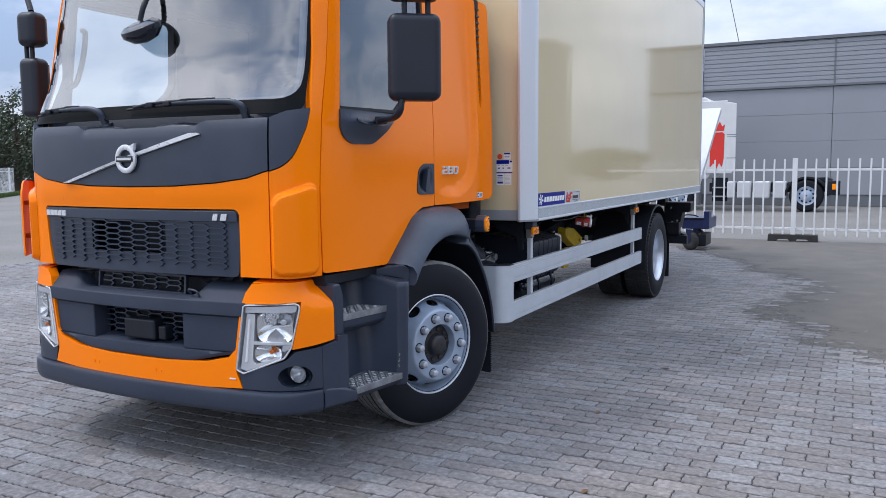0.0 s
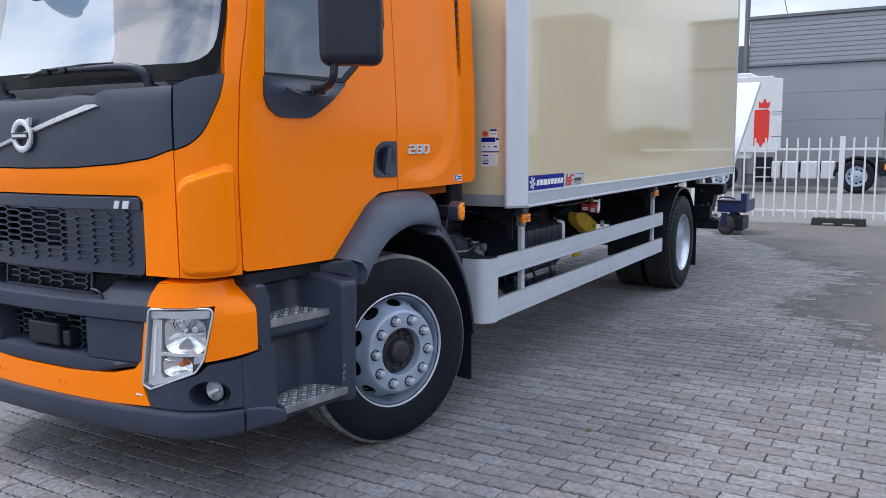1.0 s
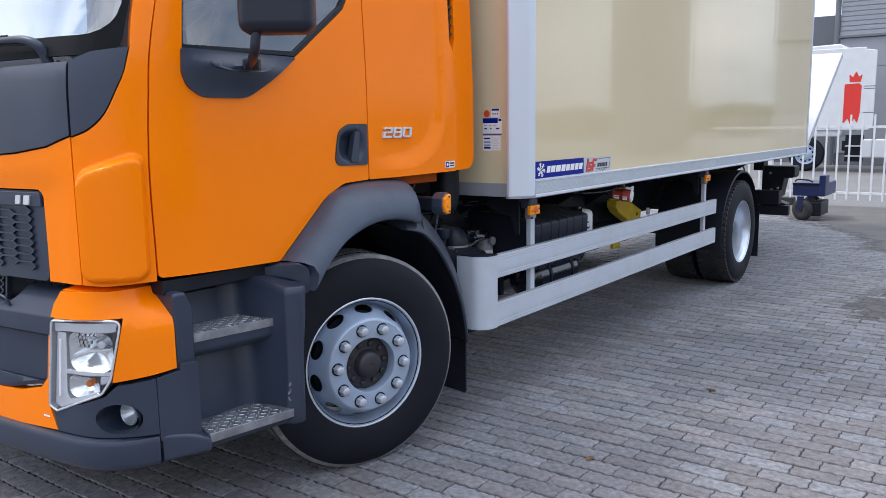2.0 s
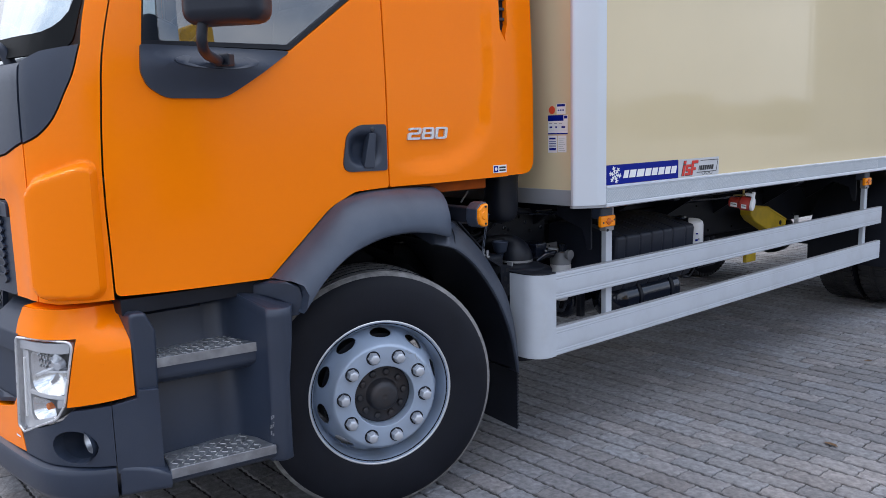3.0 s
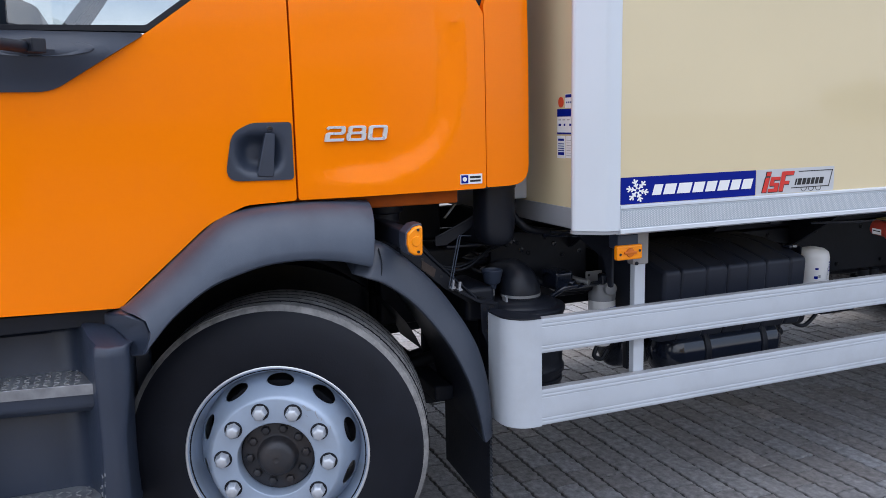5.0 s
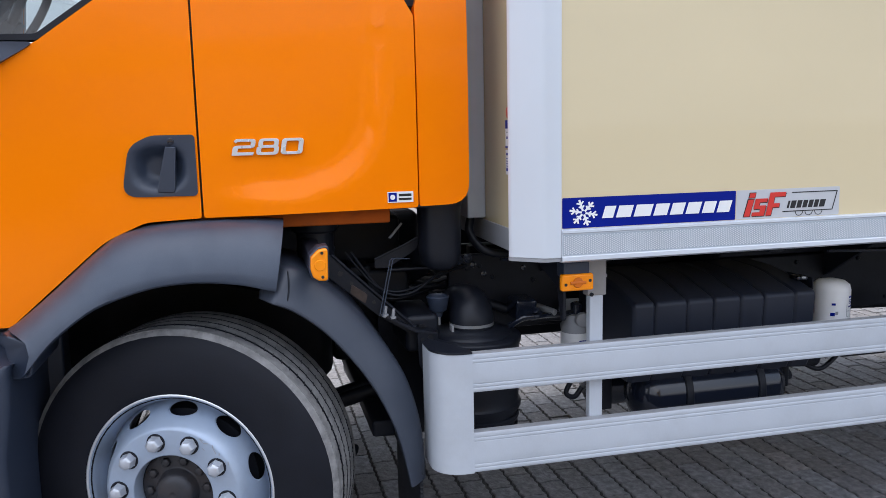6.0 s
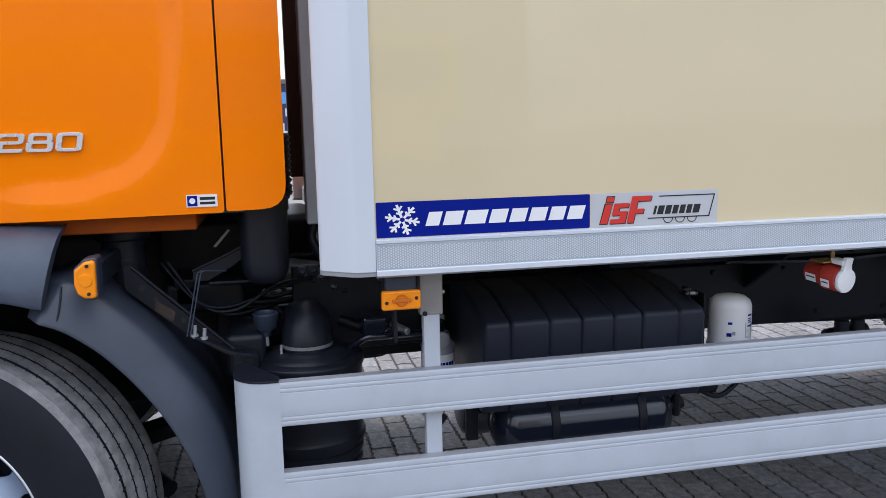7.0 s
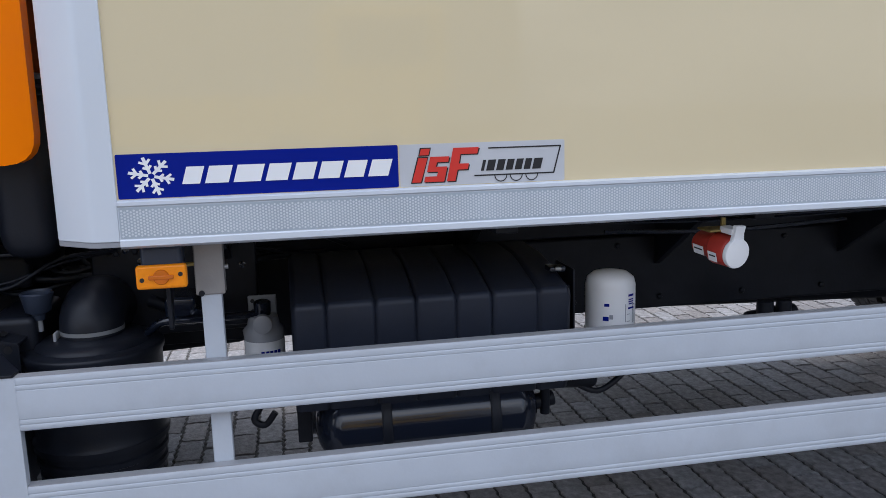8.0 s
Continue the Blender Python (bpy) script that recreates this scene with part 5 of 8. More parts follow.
    part("lens_ring", q(lathe([(0, 0.017), (0.004, 0.015), (0.005, 0.0)], 16, None, Matrix.Translation((1.2405, 0.439, 1.173)))), AMBER, side_lamp)
    for zz in (1.139, 1.209):
        part("screw", q(rod((1.240, 0.445, zz), (1.2450, 0.445, zz), 0.0045, 10)), BLACK_PRINT, side_lamp)
part("sill", box(-0.99, 0.99, 0.10, 0.69, 1.258, 1.315, 0.006), ORANGE_SHADED, body)
# ---- the truck: wheels ----
SECTOR = [-1.0, -0.577, -0.268, 0.0, 0.268, 0.577]


def ring_angles(n=10):
    return [radians(36) * (k + a / 2) for k in range(n) for a in SECTOR]


def wheel_disc(rows, holes, edge=0.012, bm=None):
    """A wheel disc: rings of (along, radius) turned round x; between rings i and i + 1 for i in holes the metal is pierced by ten oval holes."""
    own = bm or bmesh.new()
    angles = ring_angles()
    rings = [[own.verts.new((a, r * math.sin(t), r * math.cos(t))) for t in angles] for a, r in rows]
    n = len(angles)
    for i in range(len(rows) - 1):
        if i not in holes:
            for k in range(n):
                own.faces.new((rings[i][k], rings[i][(k + 1) % n], rings[i + 1][(k + 1) % n], rings[i + 1][k]))
            continue
        (a0, r0), (a1, r1) = rows[i], rows[i + 1]
        for k in range(10):
            mid = radians(36) * k

            def at(sx, sy, deep=0.0):
                t, f = mid + radians(18) * sx, (1 - sy) / 2
                r, a = r0 + (r1 - r0) * f, a0 + (a1 - a0) * f - deep
                return (a, r * math.sin(t), r * math.cos(t))
            loop, oval, inner = [], [], []
            for j in range(24):
                w = radians(15) * j
                c, s = math.cos(w), math.sin(w)
                g = 1 / max(abs(c), abs(s))
                sx, sy = c * g, s * g
                if abs(abs(sy) - 1) < 1e-6:
                    row = rings[i] if sy > 0 else rings[i + 1]
                    idx = min(range(7), key=lambda q: abs((SECTOR + [1.0])[q] - sx))
                    loop.append(row[(k * 6 + idx) % n])
                else:
                    loop.append(own.verts.new(at(sx, sy)))
                oval.append(own.verts.new(at(0.60 * c, 0.66 * s)))
                inner.append(own.verts.new(at(0.575 * c, 0.63 * s, edge)))
            for j in range(24):
                q = (j + 1) % 24
                own.faces.new((loop[j], loop[q], oval[q], oval[j]))
                own.faces.new((oval[j], oval[q], inner[q], inner[j]))
    bmesh.ops.remove_doubles(own, verts=own.verts, dist=1e-5)
    return own


def nut(bm, m, size=0.0225, high=0.034):
    own = bmesh.new()
    cone = [(0.0, size * 1.06), (0.004, size * 1.06), (0.005, size), (high * 0.72, size * 0.98), (high * 0.9, size * 0.86), (high, size * 0.62), (high + 0.002, 0)]
    lathe(cone, 6, own)
    return blend_in(own, bm, m)


def tyre_mesh(width, outer, bead, ribs=True, seg=72):
    """The sidewalls and shoulders; the outer flange lies at x = 0, the tyre goes in to -width."""
    w, R = width, outer
    side = [(0.002, bead - 0.01), (0.010, bead + 0.004), (0.018, bead + 0.03), (0.022, bead + 0.075), (0.018, R - 0.07), (0.004, R - 0.035), (-0.010, R - 0.016)]
    return lathe(side + [(-w - a, r) for a, r in side[::-1]], seg)


def tread_mesh(width, outer, seg=72, lugs=False):
    w, R = width, outer
    prof = [(-0.006, R - 0.022), (-0.010, R - 0.014), (-0.022, R - 0.005)]
    x = -0.022
    n = 5
    rib = (w - 0.044) / n
    for k in range(n):
        prof.append((x, R - 0.003 if k in (0, n - 1) else R))
        prof.append((x - rib + 0.006, R - 0.003 if k in (0, n - 1) else R))
        if k < n - 1:
            prof += [(x - rib + 0.0055, R - 0.0025), (x - rib + 0.005, R - 0.016), (x - rib + 0.001, R - 0.016), (x - rib + 0.0005, R - 0.0025)]
        x -= rib
    prof += [(-w + 0.022, R - 0.005), (-w + 0.010, R - 0.014), (-w + 0.006, R - 0.022)]
    bm = lathe(prof, seg)
    if lugs:
        for i in range(seg):
            a = 2 * math.pi * (i + 0.5) / seg
            for x0, x1, off in ((0.0, -0.075, 0), (-w + 0.075, -w, 0.5), (-0.09, -w / 2 - 0.01, 0.25), (-w / 2 - 0.02, -w + 0.09, 0.75)):
                aa = a + off * 2 * math.pi / seg
                box(x1 - 0.002 * (x0 == 0), x0 - 0.004 * (x0 == 0), -0.0185, 0.0185, -0.03, 0.0042, 0.003, bm, 1, Matrix.Rotation(aa, 4, "X") @ Matrix.Translation((0, 0, R)))
    return bm


def front_wheel(m):
    """Steered wheel with an outward dish; local x points out, the outer rim flange lies at x = 0."""
    rows = [(-0.20, 0.262), (-0.10, 0.262), (-0.04, 0.268), (-0.015, 0.280), (-0.004, 0.288), (0.004, 0.294), (0.008, 0.296), (0.010, 0.293), (0.006, 0.287), (-0.004, 0.283), (-0.010, 0.276), (-0.052, 0.271), (-0.070, 0.264),
            (0.030, 0.220), (0.044, 0.213), (0.052, 0.206), (0.054, 0.200), (0.054, 0.126), (0.050, 0.122), (0.00, 0.120)]
    bm = wheel_disc(rows, {12})
    wheel = part("front_wheel", bm, RIM, truck, "silver ten-stud front wheel with chipped paint", 40)
    wheel.matrix_basis = m
    part("tyre", tyre_mesh(0.285, 0.495, 0.292), RUBBER, wheel, "black tyre sidewall")
    part("tread", tread_mesh(0.285, 0.495), TREAD, wheel, "worn dusty grey tread")
    for k in range(1, 5):
        x = -0.022 - 0.241 / 5 * k
        part("tread_groove", lathe([(x + 0.0063, 0.4953), (x + 0.0048, 0.4948), (x + 0.0044, 0.482), (x + 0.0016, 0.482), (x + 0.0012, 0.4948), (x - 0.0003, 0.4953)], 72), RUBBER, wheel)
    cuts = bmesh.new()
    for k in range(1, 5):
        x = -0.022 - 0.241 / 5 * k + 0.003
        for i in range(96):
            box(-0.009, 0.009, -0.0012, 0.0012, -0.003, 0.0006, 0, cuts, 1, Matrix.Rotation(2 * math.pi * (i + 0.3 * k) / 96, 4, "X") @ Matrix.Translation((x, 0, 0.495)) @ Matrix.Rotation(radians(24), 4, "Z"))
    tagged(part("sipe", cuts, RUBBER, wheel), kind="stuff")
    part("rim_edge", lathe([(0.007 + 0.0052 * math.cos(a), 0.2945 + 0.0050 * math.sin(a)) for a in [2 * math.pi * i / 8 for i in range(8)]], 72, None, None, True), CHROME, wheel, "bright worn rim edge")
    part("brake_drum", lathe([(-0.20, 0.0), (-0.20, 0.24), (-0.06, 0.23), (-0.05, 0.12), (-0.02, 0.11)], 32), BLACK, wheel)
    hub = part("hub", lathe([(-0.06, 0.119), (0.004, 0.118), (0.010, 0.110), (0.010, 0.070), (0.016, 0.064), (0.040, 0.060), (0.052, 0.052), (0.058, 0.036), (0.060, 0.012), (0.058, 0.008), (0.058, 0.0)], 40), HUB, wheel, "dark rusty wheel hub")
    for k in range(10):
        a = radians(36 * k + 10)
        part("hub_bolt", nut(None, Matrix.Translation((0.008, 0.091 * math.sin(a), 0.091 * math.cos(a))), 0.0145, 0.014), HUB, hub)
    # black seat discs, which also stand in for the shade round each nut
    for k in range(10):
        a = radians(36 * k + 18)
        part("nut_seat", rod((0.0535, 0.1675 * math.sin(a), 0.1675 * math.cos(a)), (0.0552, 0.1675 * math.sin(a), 0.1675 * math.cos(a)), 0.0285, 20), BLACK, wheel)
    for k in range(10):
        a = radians(36 * k + 18)
        part("wheel_nut", nut(None, Matrix.Translation((0.0535, 0.1675 * math.sin(a), 0.1675 * math.cos(a))) @ Matrix.Rotation(k * 0.7, 4, "X")), RIM_NUT, wheel, "silver painted wheel nut")
    scuff = bmesh.new()
    rng = random.Random(4)
    for k in range(12):
        a, r = radians(rng.uniform(24, 60)), rng.uniform(0.194, 0.206) if k % 3 else rng.uniform(0.175, 0.2)
        box(0.0, 0.0008, -rng.uniform(0.002, 0.010), rng.uniform(0.002, 0.010), -0.0008, rng.uniform(0.0006, 0.002), 0, scuff, 1,
            Matrix.Rotation(-a, 4, "X") @ Matrix.Translation((0.0542, 0, r)) @ Matrix.Rotation(rng.uniform(-0.9, 0.9), 4, "X"))
    tagged(part("scuff", scuff, GREY_STRIP, wheel), "dark scrape marks in the wheel paint", kind="stuff")
    return wheel


def rear_wheel(m, label):
    """Twin wheels with an inward dish; local x points out."""
    rows = [(-0.26, 0.262), (-0.10, 0.262), (-0.04, 0.268), (-0.015, 0.284), (-0.004, 0.292), (0.004, 0.298), (0.008, 0.300), (0.010, 0.297), (0.004, 0.288), (-0.016, 0.279), (-0.03, 0.272), (-0.075, 0.266), (-0.085, 0.258), (-0.165, 0.252), (-0.172, 0.246),
            (-0.195, 0.205), (-0.198, 0.2), (-0.198, 0.112), (-0.19, 0.108)]
    wheel = part("rear_wheel", wheel_disc(rows, {14}), RIM_BRIGHT, truck, label, 40)
    wheel.matrix_basis = m
    for dx in (0.0, -0.325):
        sidewall = part("tyre", tyre_mesh(0.275, 0.49, 0.296), RUBBER, wheel, "black drive tyre")
        tr = part("tread", tread_mesh(0.275, 0.486, 60, True), TREAD_DARK, wheel, "blocky drive tread")
        sidewall.location = tr.location = (dx, 0, 0)
    part("hub", lathe([(-0.20, 0.112), (-0.13, 0.100), (-0.11, 0.090), (-0.105, 0.0)], 32), HUB, wheel)
    for k in range(10):
        a = radians(36 * k + 18)
        part("wheel_nut", nut(None, Matrix.Translation((-0.198, 0.1675 * math.sin(a), 0.1675 * math.cos(a)))), CHROME, wheel)
    return wheel


STEER = -19.0
front_wheel(Matrix.Translation((1.082, -0.002, 0.486)) @ pose(0, 0, 0, 0, 0, STEER) @ Matrix.Rotation(radians(-3.5), 4, "X"))
front_wheel(Matrix.Translation((-1.082, -0.002, 0.486)) @ pose(0, 0, 0, 0, 0, 180 + STEER))
rear_wheel(Matrix.Translation((1.235, 5.265, 0.493)), "silver twin rear wheel")
rear_wheel(Matrix.Translation((-1.235, 5.265, 0.493)) @ pose(0, 0, 0, 0, 0, 180), "silver twin rear wheel")
part("front_axle", tube([(-0.9, 0.0, 0.47), (-0.5, 0.0, 0.38), (0.5, 0.0, 0.38), (0.9, 0.0, 0.47)], 0.05, 12), BLACK, truck)
rear_axle = bmesh.new()
tube([(-0.9, 5.265, 0.49), (0.9, 5.265, 0.49)], 0.075, 14, rear_axle, 0)
lathe([(-0.16, 0.0), (-0.15, 0.1), (-0.06, 0.19), (0.06, 0.19), (0.15, 0.1), (0.16, 0.0)], 24, rear_axle, Matrix.Translation((0, 5.265, 0.5)) @ pose(0, 0, 0, 0, 0, 90))
part("rear_axle", rear_axle, BLACK, truck)
part("drive_shaft", rod((0, 1.0, 0.70), (0, 5.1, 0.56), 0.055, 16), BLACK, truck)

# ---- the truck: chassis ----
frame_ob = part("chassis", box(0.395, 0.465, 0.55, 7.45, 0.700, 0.965, 0.01), BLACK, truck, "black steel chassis frame")
part("frame_rail", box(-0.465, -0.395, 0.55, 7.45, 0.700, 0.965, 0.01), BLACK, frame_ob)
for y in (1.2, 2.9, 4.2, 5.9, 7.2):
    part("cross_member", box(-0.40, 0.40, y - 0.05, y + 0.05, 0.74, 0.93, 0.01), BLACK, frame_ob)
for k in range(26):
    part("rivet", nut(None, Matrix.Translation((0.465, 2.45 + 0.16 * k, 0.742 + 0.19 * (k % 2))), 0.010, 0.010), BLACK, frame_ob)
part("subframe", box(0.40, 0.46, 1.10, 7.55, 0.970, 1.085, 0.006), BLACK, frame_ob)
part("subframe", box(-0.46, -0.40, 1.10, 7.55, 0.970, 1.085, 0.006), BLACK, frame_ob)
for k in range(9):
    y = 1.32 + 0.72 * k
    part("cross_bearer", prism([(-1.26, 1.135), (1.10, 1.135), (1.10, 1.10), (0.46, 1.075), (-0.46, 1.075), (-1.26, 1.10)], "y", y - 0.03, y + 0.03, 0.004), BLACK, frame_ob)
    part("gusset", prism([(0.465, 1.085), (0.82, 1.085), (0.465, 0.86)], "y", y - 0.012, y + 0.012, 0.003), BLACK, frame_ob)
engine = part("engine", box(-0.36, 0.36, -0.55, 0.55, 0.55, 1.22, 0.06, None, 3), BLACK, truck, "black engine block under the cab")
part("gearbox", prism([(0.55, 0.58), (1.35, 0.62), (1.35, 0.92), (0.55, 1.05)], "x", -0.24, 0.24, 0.05, None, 3), BLACK, engine)
for x in (0.62, 0.70):
    part("leaf_spring", tube([(x * 0.9, -0.75, 0.58), (x * 0.9, 0.0, 0.46), (x * 0.9, 0.75, 0.60)], 0.03, 8), BLACK, frame_ob)
# dark plate added to block the bright paving behind the front wheel
part("blocking_plate", prism(fillet([(0.68, 0.38), (1.00, 0.38), (1.02, 0.62), (0.98, 0.94), (0.70, 0.94)], 0.03), "x", 0.560, 0.595, 0.006), BLACK, frame_ob)
part("stay", tube([(0.45, 0.35, 0.56), (0.72, 0.42, 0.50), (0.9, 0.55, 0.46)], 0.028, 10), BLACK, frame_ob)
part("bar", box(-1.0, 0.9, 0.62, 0.70, 0.50, 0.56, 0.012), BLACK, frame_ob)

# things behind the cab
def lay_x(name, profile, at, up, seg, material, parent, label=""):
    """A lathe form stood upright (up = z) at a place."""
    return part(name, lathe(profile, seg, None, Matrix.Translation(at) @ pose(0, 0, 0, 0, -90, 0)), material, parent, label)


pipe_bm = bmesh.new()
rows = []
for z, grow in ((1.46, 0.0), (1.345, 0.0), (1.335, 0.004), (1.30, 0.004), (1.295, 0.0), (1.15, -0.001), (1.115, -0.006), (1.092, -0.018), (1.080, -0.04)):
    rows.append([pipe_bm.verts.new((0.900 + (0.078 + grow) * math.copysign(abs(math.cos(a)) ** 0.75, math.cos(a)), 0.872 + (0.072 + grow) * math.copysign(abs(math.sin(a)) ** 0.75, math.sin(a)), z)) for a in [2 * math.pi * i / 28 for i in range(28)]])
for ra, rb in zip(rows, rows[1:]):
    for j in range(28):
        pipe_bm.faces.new((ra[j - 1], ra[j], rb[j], rb[j - 1]))
pipe_bm.faces.new(rows[0]), pipe_bm.faces.new(rows[-1][::-1])
pipe = part("intake_pipe", pipe_bm, BLACK_SOFT, truck, "black intake snorkel pipe")
lay_x("bellows", [(1.33, 0.034)] + [(1.34 + 0.009 * k, 0.046 if k % 2 else 0.037) for k in range(21)] + [(1.53, 0.0)], (0.905, 0.9175, 0.0), None, 28, BLACK_SOFT, pipe, "black ribbed rubber bellows")
part("branch", tube([(0.89, 0.865, 1.135), (0.80, 0.850, 1.125), (0.70, 0.830, 1.075), (0.60, 0.80, 1.03)], 0.058, 16, None, 6), BLACK_SOFT, pipe)
can = lay_x("air_filter", [(0.40, 0.0), (0.40, 0.12), (0.43, 0.138), (0.47, 0.146), (0.474, 0.154), (0.486, 0.154), (0.490, 0.148), (0.508, 0.150), (0.512, 0.158), (0.524, 0.158), (0.528, 0.152), (0.546, 0.154), (0.550, 0.162), (0.562, 0.162), (0.566, 0.156), (0.584, 0.157), (0.588, 0.168), (0.604, 0.170), (0.612, 0.162), (0.64, 0.162), (0.74, 0.165),
                           (0.81, 0.166), (0.822, 0.172), (0.835, 0.173), (0.842, 0.168), (0.845, 0.140), (0.856, 0.134), (0.862, 0.11), (0.868, 0.076), (0.885, 0.070), (0.89, 0.0)], (0.89, 0.984, 0.0), None, 44, BLACK_SOFT, truck, "black plastic air filter canister")
elbow = part("elbow", tube([(0.89, 0.984, 0.870), (0.89, 0.984, 0.892)] + [(0.815 + 0.075 * math.cos(radians(a)), 0.984, 0.892 + 0.034 * math.sin(radians(a))) for a in range(15, 91, 15)] + [(0.74, 0.984, 0.912), (0.62, 0.984, 0.868)], 0.078, 24, None, 0), BLACK_SOFT, can, "black rubber elbow")
lay_x("clamp", [(0.876, 0.075), (0.876, 0.0785), (0.886, 0.0785), (0.886, 0.075)], (0.89, 0.984, 0), None, 32, STEEL, elbow, "bright hose clamp")
part("housing", box(0.66, 0.93, 0.74, 0.86, 0.80, 0.93, 0.02, None, 3), BLACK_SOFT, can)
for a in (20, 140, 260):
    part("clip", box(0.158, 0.172, -0.012, 0.012, 0.43, 0.49, 0.003, None, 2, Matrix.Translation((0.89, 0.984, 0)) @ Matrix.Rotation(radians(a), 4, "Z")), BLACK, can)
plate = part("bracket_plate", prism(fillet([(0.768, 0.888), (0.838, 0.880), (0.834, 0.764), (0.800, 0.72), (0.772, 0.78)], 0.008), "x", 0.990, 0.996, 0.002), BLACK_SOFT, truck, "black pierced steel bracket")
part("top_flange", prism(fillet([(0.660, 0.957), (0.664, 0.947), (0.760, 0.890), (0.838, 0.874), (0.838, 0.882), (0.764, 0.900)], 0.002), "x", 0.90, 1.000, 0.002), BLACK_SOFT, plate)
for y, z, r in ((0.785, 0.862, 0.007), (0.812, 0.866, 0.010), (0.800, 0.825, 0.012), (0.818, 0.790, 0.008), (0.792, 0.782, 0.006)):
    part("hole", rod((0.9958, y, z), (0.9966, y, z), r, 14), BLACK_PRINT, plate)
for y, z, w in ((0.700, 0.935, 0.016), (0.735, 0.914, 0.008), (0.790, 0.898, 0.010)):
    part("slot", box(0.935, 0.975, -w, w, 0.0, 0.0012, 0, None, 2, Matrix.Translation((0, y, z + 0.0005)) @ Matrix.Rotation(radians(-30 if y < 0.76 else -12), 4, "X")), BLACK_PRINT, plate)
for d in (0.0, 0.009):
    part("rod", tube([(1.0, 0.643 + d, 0.954), (1.0, 0.683 + d, 1.136), (0.99, 0.692 + d, 1.140), (0.94, 0.75 + d, 1.128)], 0.0018, 6, None, 0), PLASTIC_FENDER, plate)
for y, z in ((0.662, 0.955), (0.688, 0.945)):
    part("bolt", rod((0.99, y, z - 0.01), (0.99, y + 0.004, z + 0.028), 0.0055, 8), ALU_DIM, plate)
    part("washer", rod((0.99, y, z - 0.004), (0.99, y, z + 0.002), 0.012, 12), ALU_DIM, plate)
part("arm", prism(fillet([(0.475, 1.165), (0.515, 1.150), (0.535, 1.115), (0.600, 1.050), (0.690, 0.965), (0.770, 0.890), (0.745, 0.880), (0.645, 0.945), (0.560, 1.020), (0.480, 1.090)], 0.012), "x", 0.950, 0.957, 0.002), BLACK_SOFT, plate)
part("arm_flange", tube([(0.960, 0.500, 1.158), (0.960, 0.540, 1.118), (0.960, 0.620, 1.040), (0.960, 0.680, 0.982), (0.960, 0.772, 0.894)], 0.005, 8, None, 0), BLACK, plate)
part("tag", prism(fillet([(0.560, 1.058), (0.612, 1.020), (0.604, 0.990), (0.556, 1.026)], 0.004), "x", 0.9575, 0.9595, 0), RUSTY, plate, "rust-brown stain of bare metal")
for k in range(6):
    part("hole", rod((0.9565, 0.525 + 0.036 * k, 1.094 - 0.034 * k), (0.9580, 0.525 + 0.036 * k, 1.094 - 0.034 * k), 0.008 - 0.002 * (k % 2), 12), BLACK_PRINT, plate)
# grey rubber cup of the filter mount with its bolt
cup = lay_x("mount_cup", [(0.915, 0.0), (0.915, 0.014), (0.930, 0.016), (0.938, 0.030), (0.984, 0.040), (0.988, 0.036), (0.975, 0.030), (0.965, 0.0)], (0.90, 0.862, 0.0), None, 24, PLASTIC, truck, "grey rubber mount cup")
part("bolt", rod((0.90, 0.862, 0.885), (0.90, 0.862, 0.920), 0.008, 8), ALU_DIM, cup)
part("clip", box(0.905, 0.94, 0.90, 0.908, 0.82, 0.885, 0.002), ALU_DIM, cup)
# diagonal cab stays with folded edges, and cables tied along them
brace = part("cab_stay", prism(fillet([(0.655, 1.085), (0.655, 1.115), (0.76, 1.160), (0.868, 1.215), (0.868, 1.195), (0.78, 1.130), (0.70, 1.085)], 0.006), "x", 0.84, 0.848, 0.002), BLACK_SOFT, truck, "black folded steel cab stay")
part("edge", tube([(0.85, 0.655, 1.118), (0.85, 0.76, 1.163), (0.85, 0.868, 1.218)], 0.004, 6, None, 0), BLACK, brace)
part("strap", prism(fillet([(0.715, 1.180), (0.724, 1.178), (0.768, 1.228), (0.762, 1.232)], 0.002), "x", 0.78, 0.786, 0.001), GREY_STRIP, brace)
part("cross_piece", box(0.70, 0.85, 0.70, 0.86, 1.072, 1.082, 0.003), BLACK_SOFT, brace)
for k in range(2):
    part("cable", tube([(0.80, 0.56 + 0.02 * k, 1.14), (0.83, 0.66 + 0.02 * k, 1.02 - 0.015 * k), (0.84, 0.76 + 0.02 * k, 1.00 - 0.01 * k), (0.80, 0.90, 1.04 + 0.012 * k), (0.70, 1.02, 1.05)], 0.004 + 0.0015 * (k % 2), 7, None, 5), BLACK, brace)
for y, z in ((0.985, 1.075), (1.022, 1.078)):
    part("hose_end", lathe([(0, 0.012), (0.004, 0.017), (0.012, 0.017), (0.016, 0.010), (0.010, 0.008), (0.008, 0.0)], 18, None, Matrix.Translation((0.702, y, z))), PLASTIC, frame_ob)
part("feed_hose", tube([(0.90, 1.12, 0.860), (0.93, 1.16, 0.892), (0.93, 1.22, 0.895), (0.84, 1.32, 0.872), (0.80, 1.40, 0.865)], 0.011, 8, None, 5), BLACK_GLOSS, can)
cyl = part("cab_strut", rod((0.82, 0.46, 1.02), (0.82, 0.46, 1.25), 0.062, 20, None, 0.01), BLACK, truck, "black cab suspension strut")
part("cap", rod((0.82, 0.46, 1.22), (0.82, 0.46, 1.265), 0.078, 20, None, 0.01), BLACK, cyl)
part("spring", lathe([(0.02 * k, 0.066 if k % 2 else 0.058) for k in range(9)], 20, None, Matrix.Translation((0.82, 0.46, 1.02)) @ pose(0, 0, 0, 0, -90, 0)), BLACK, cyl)
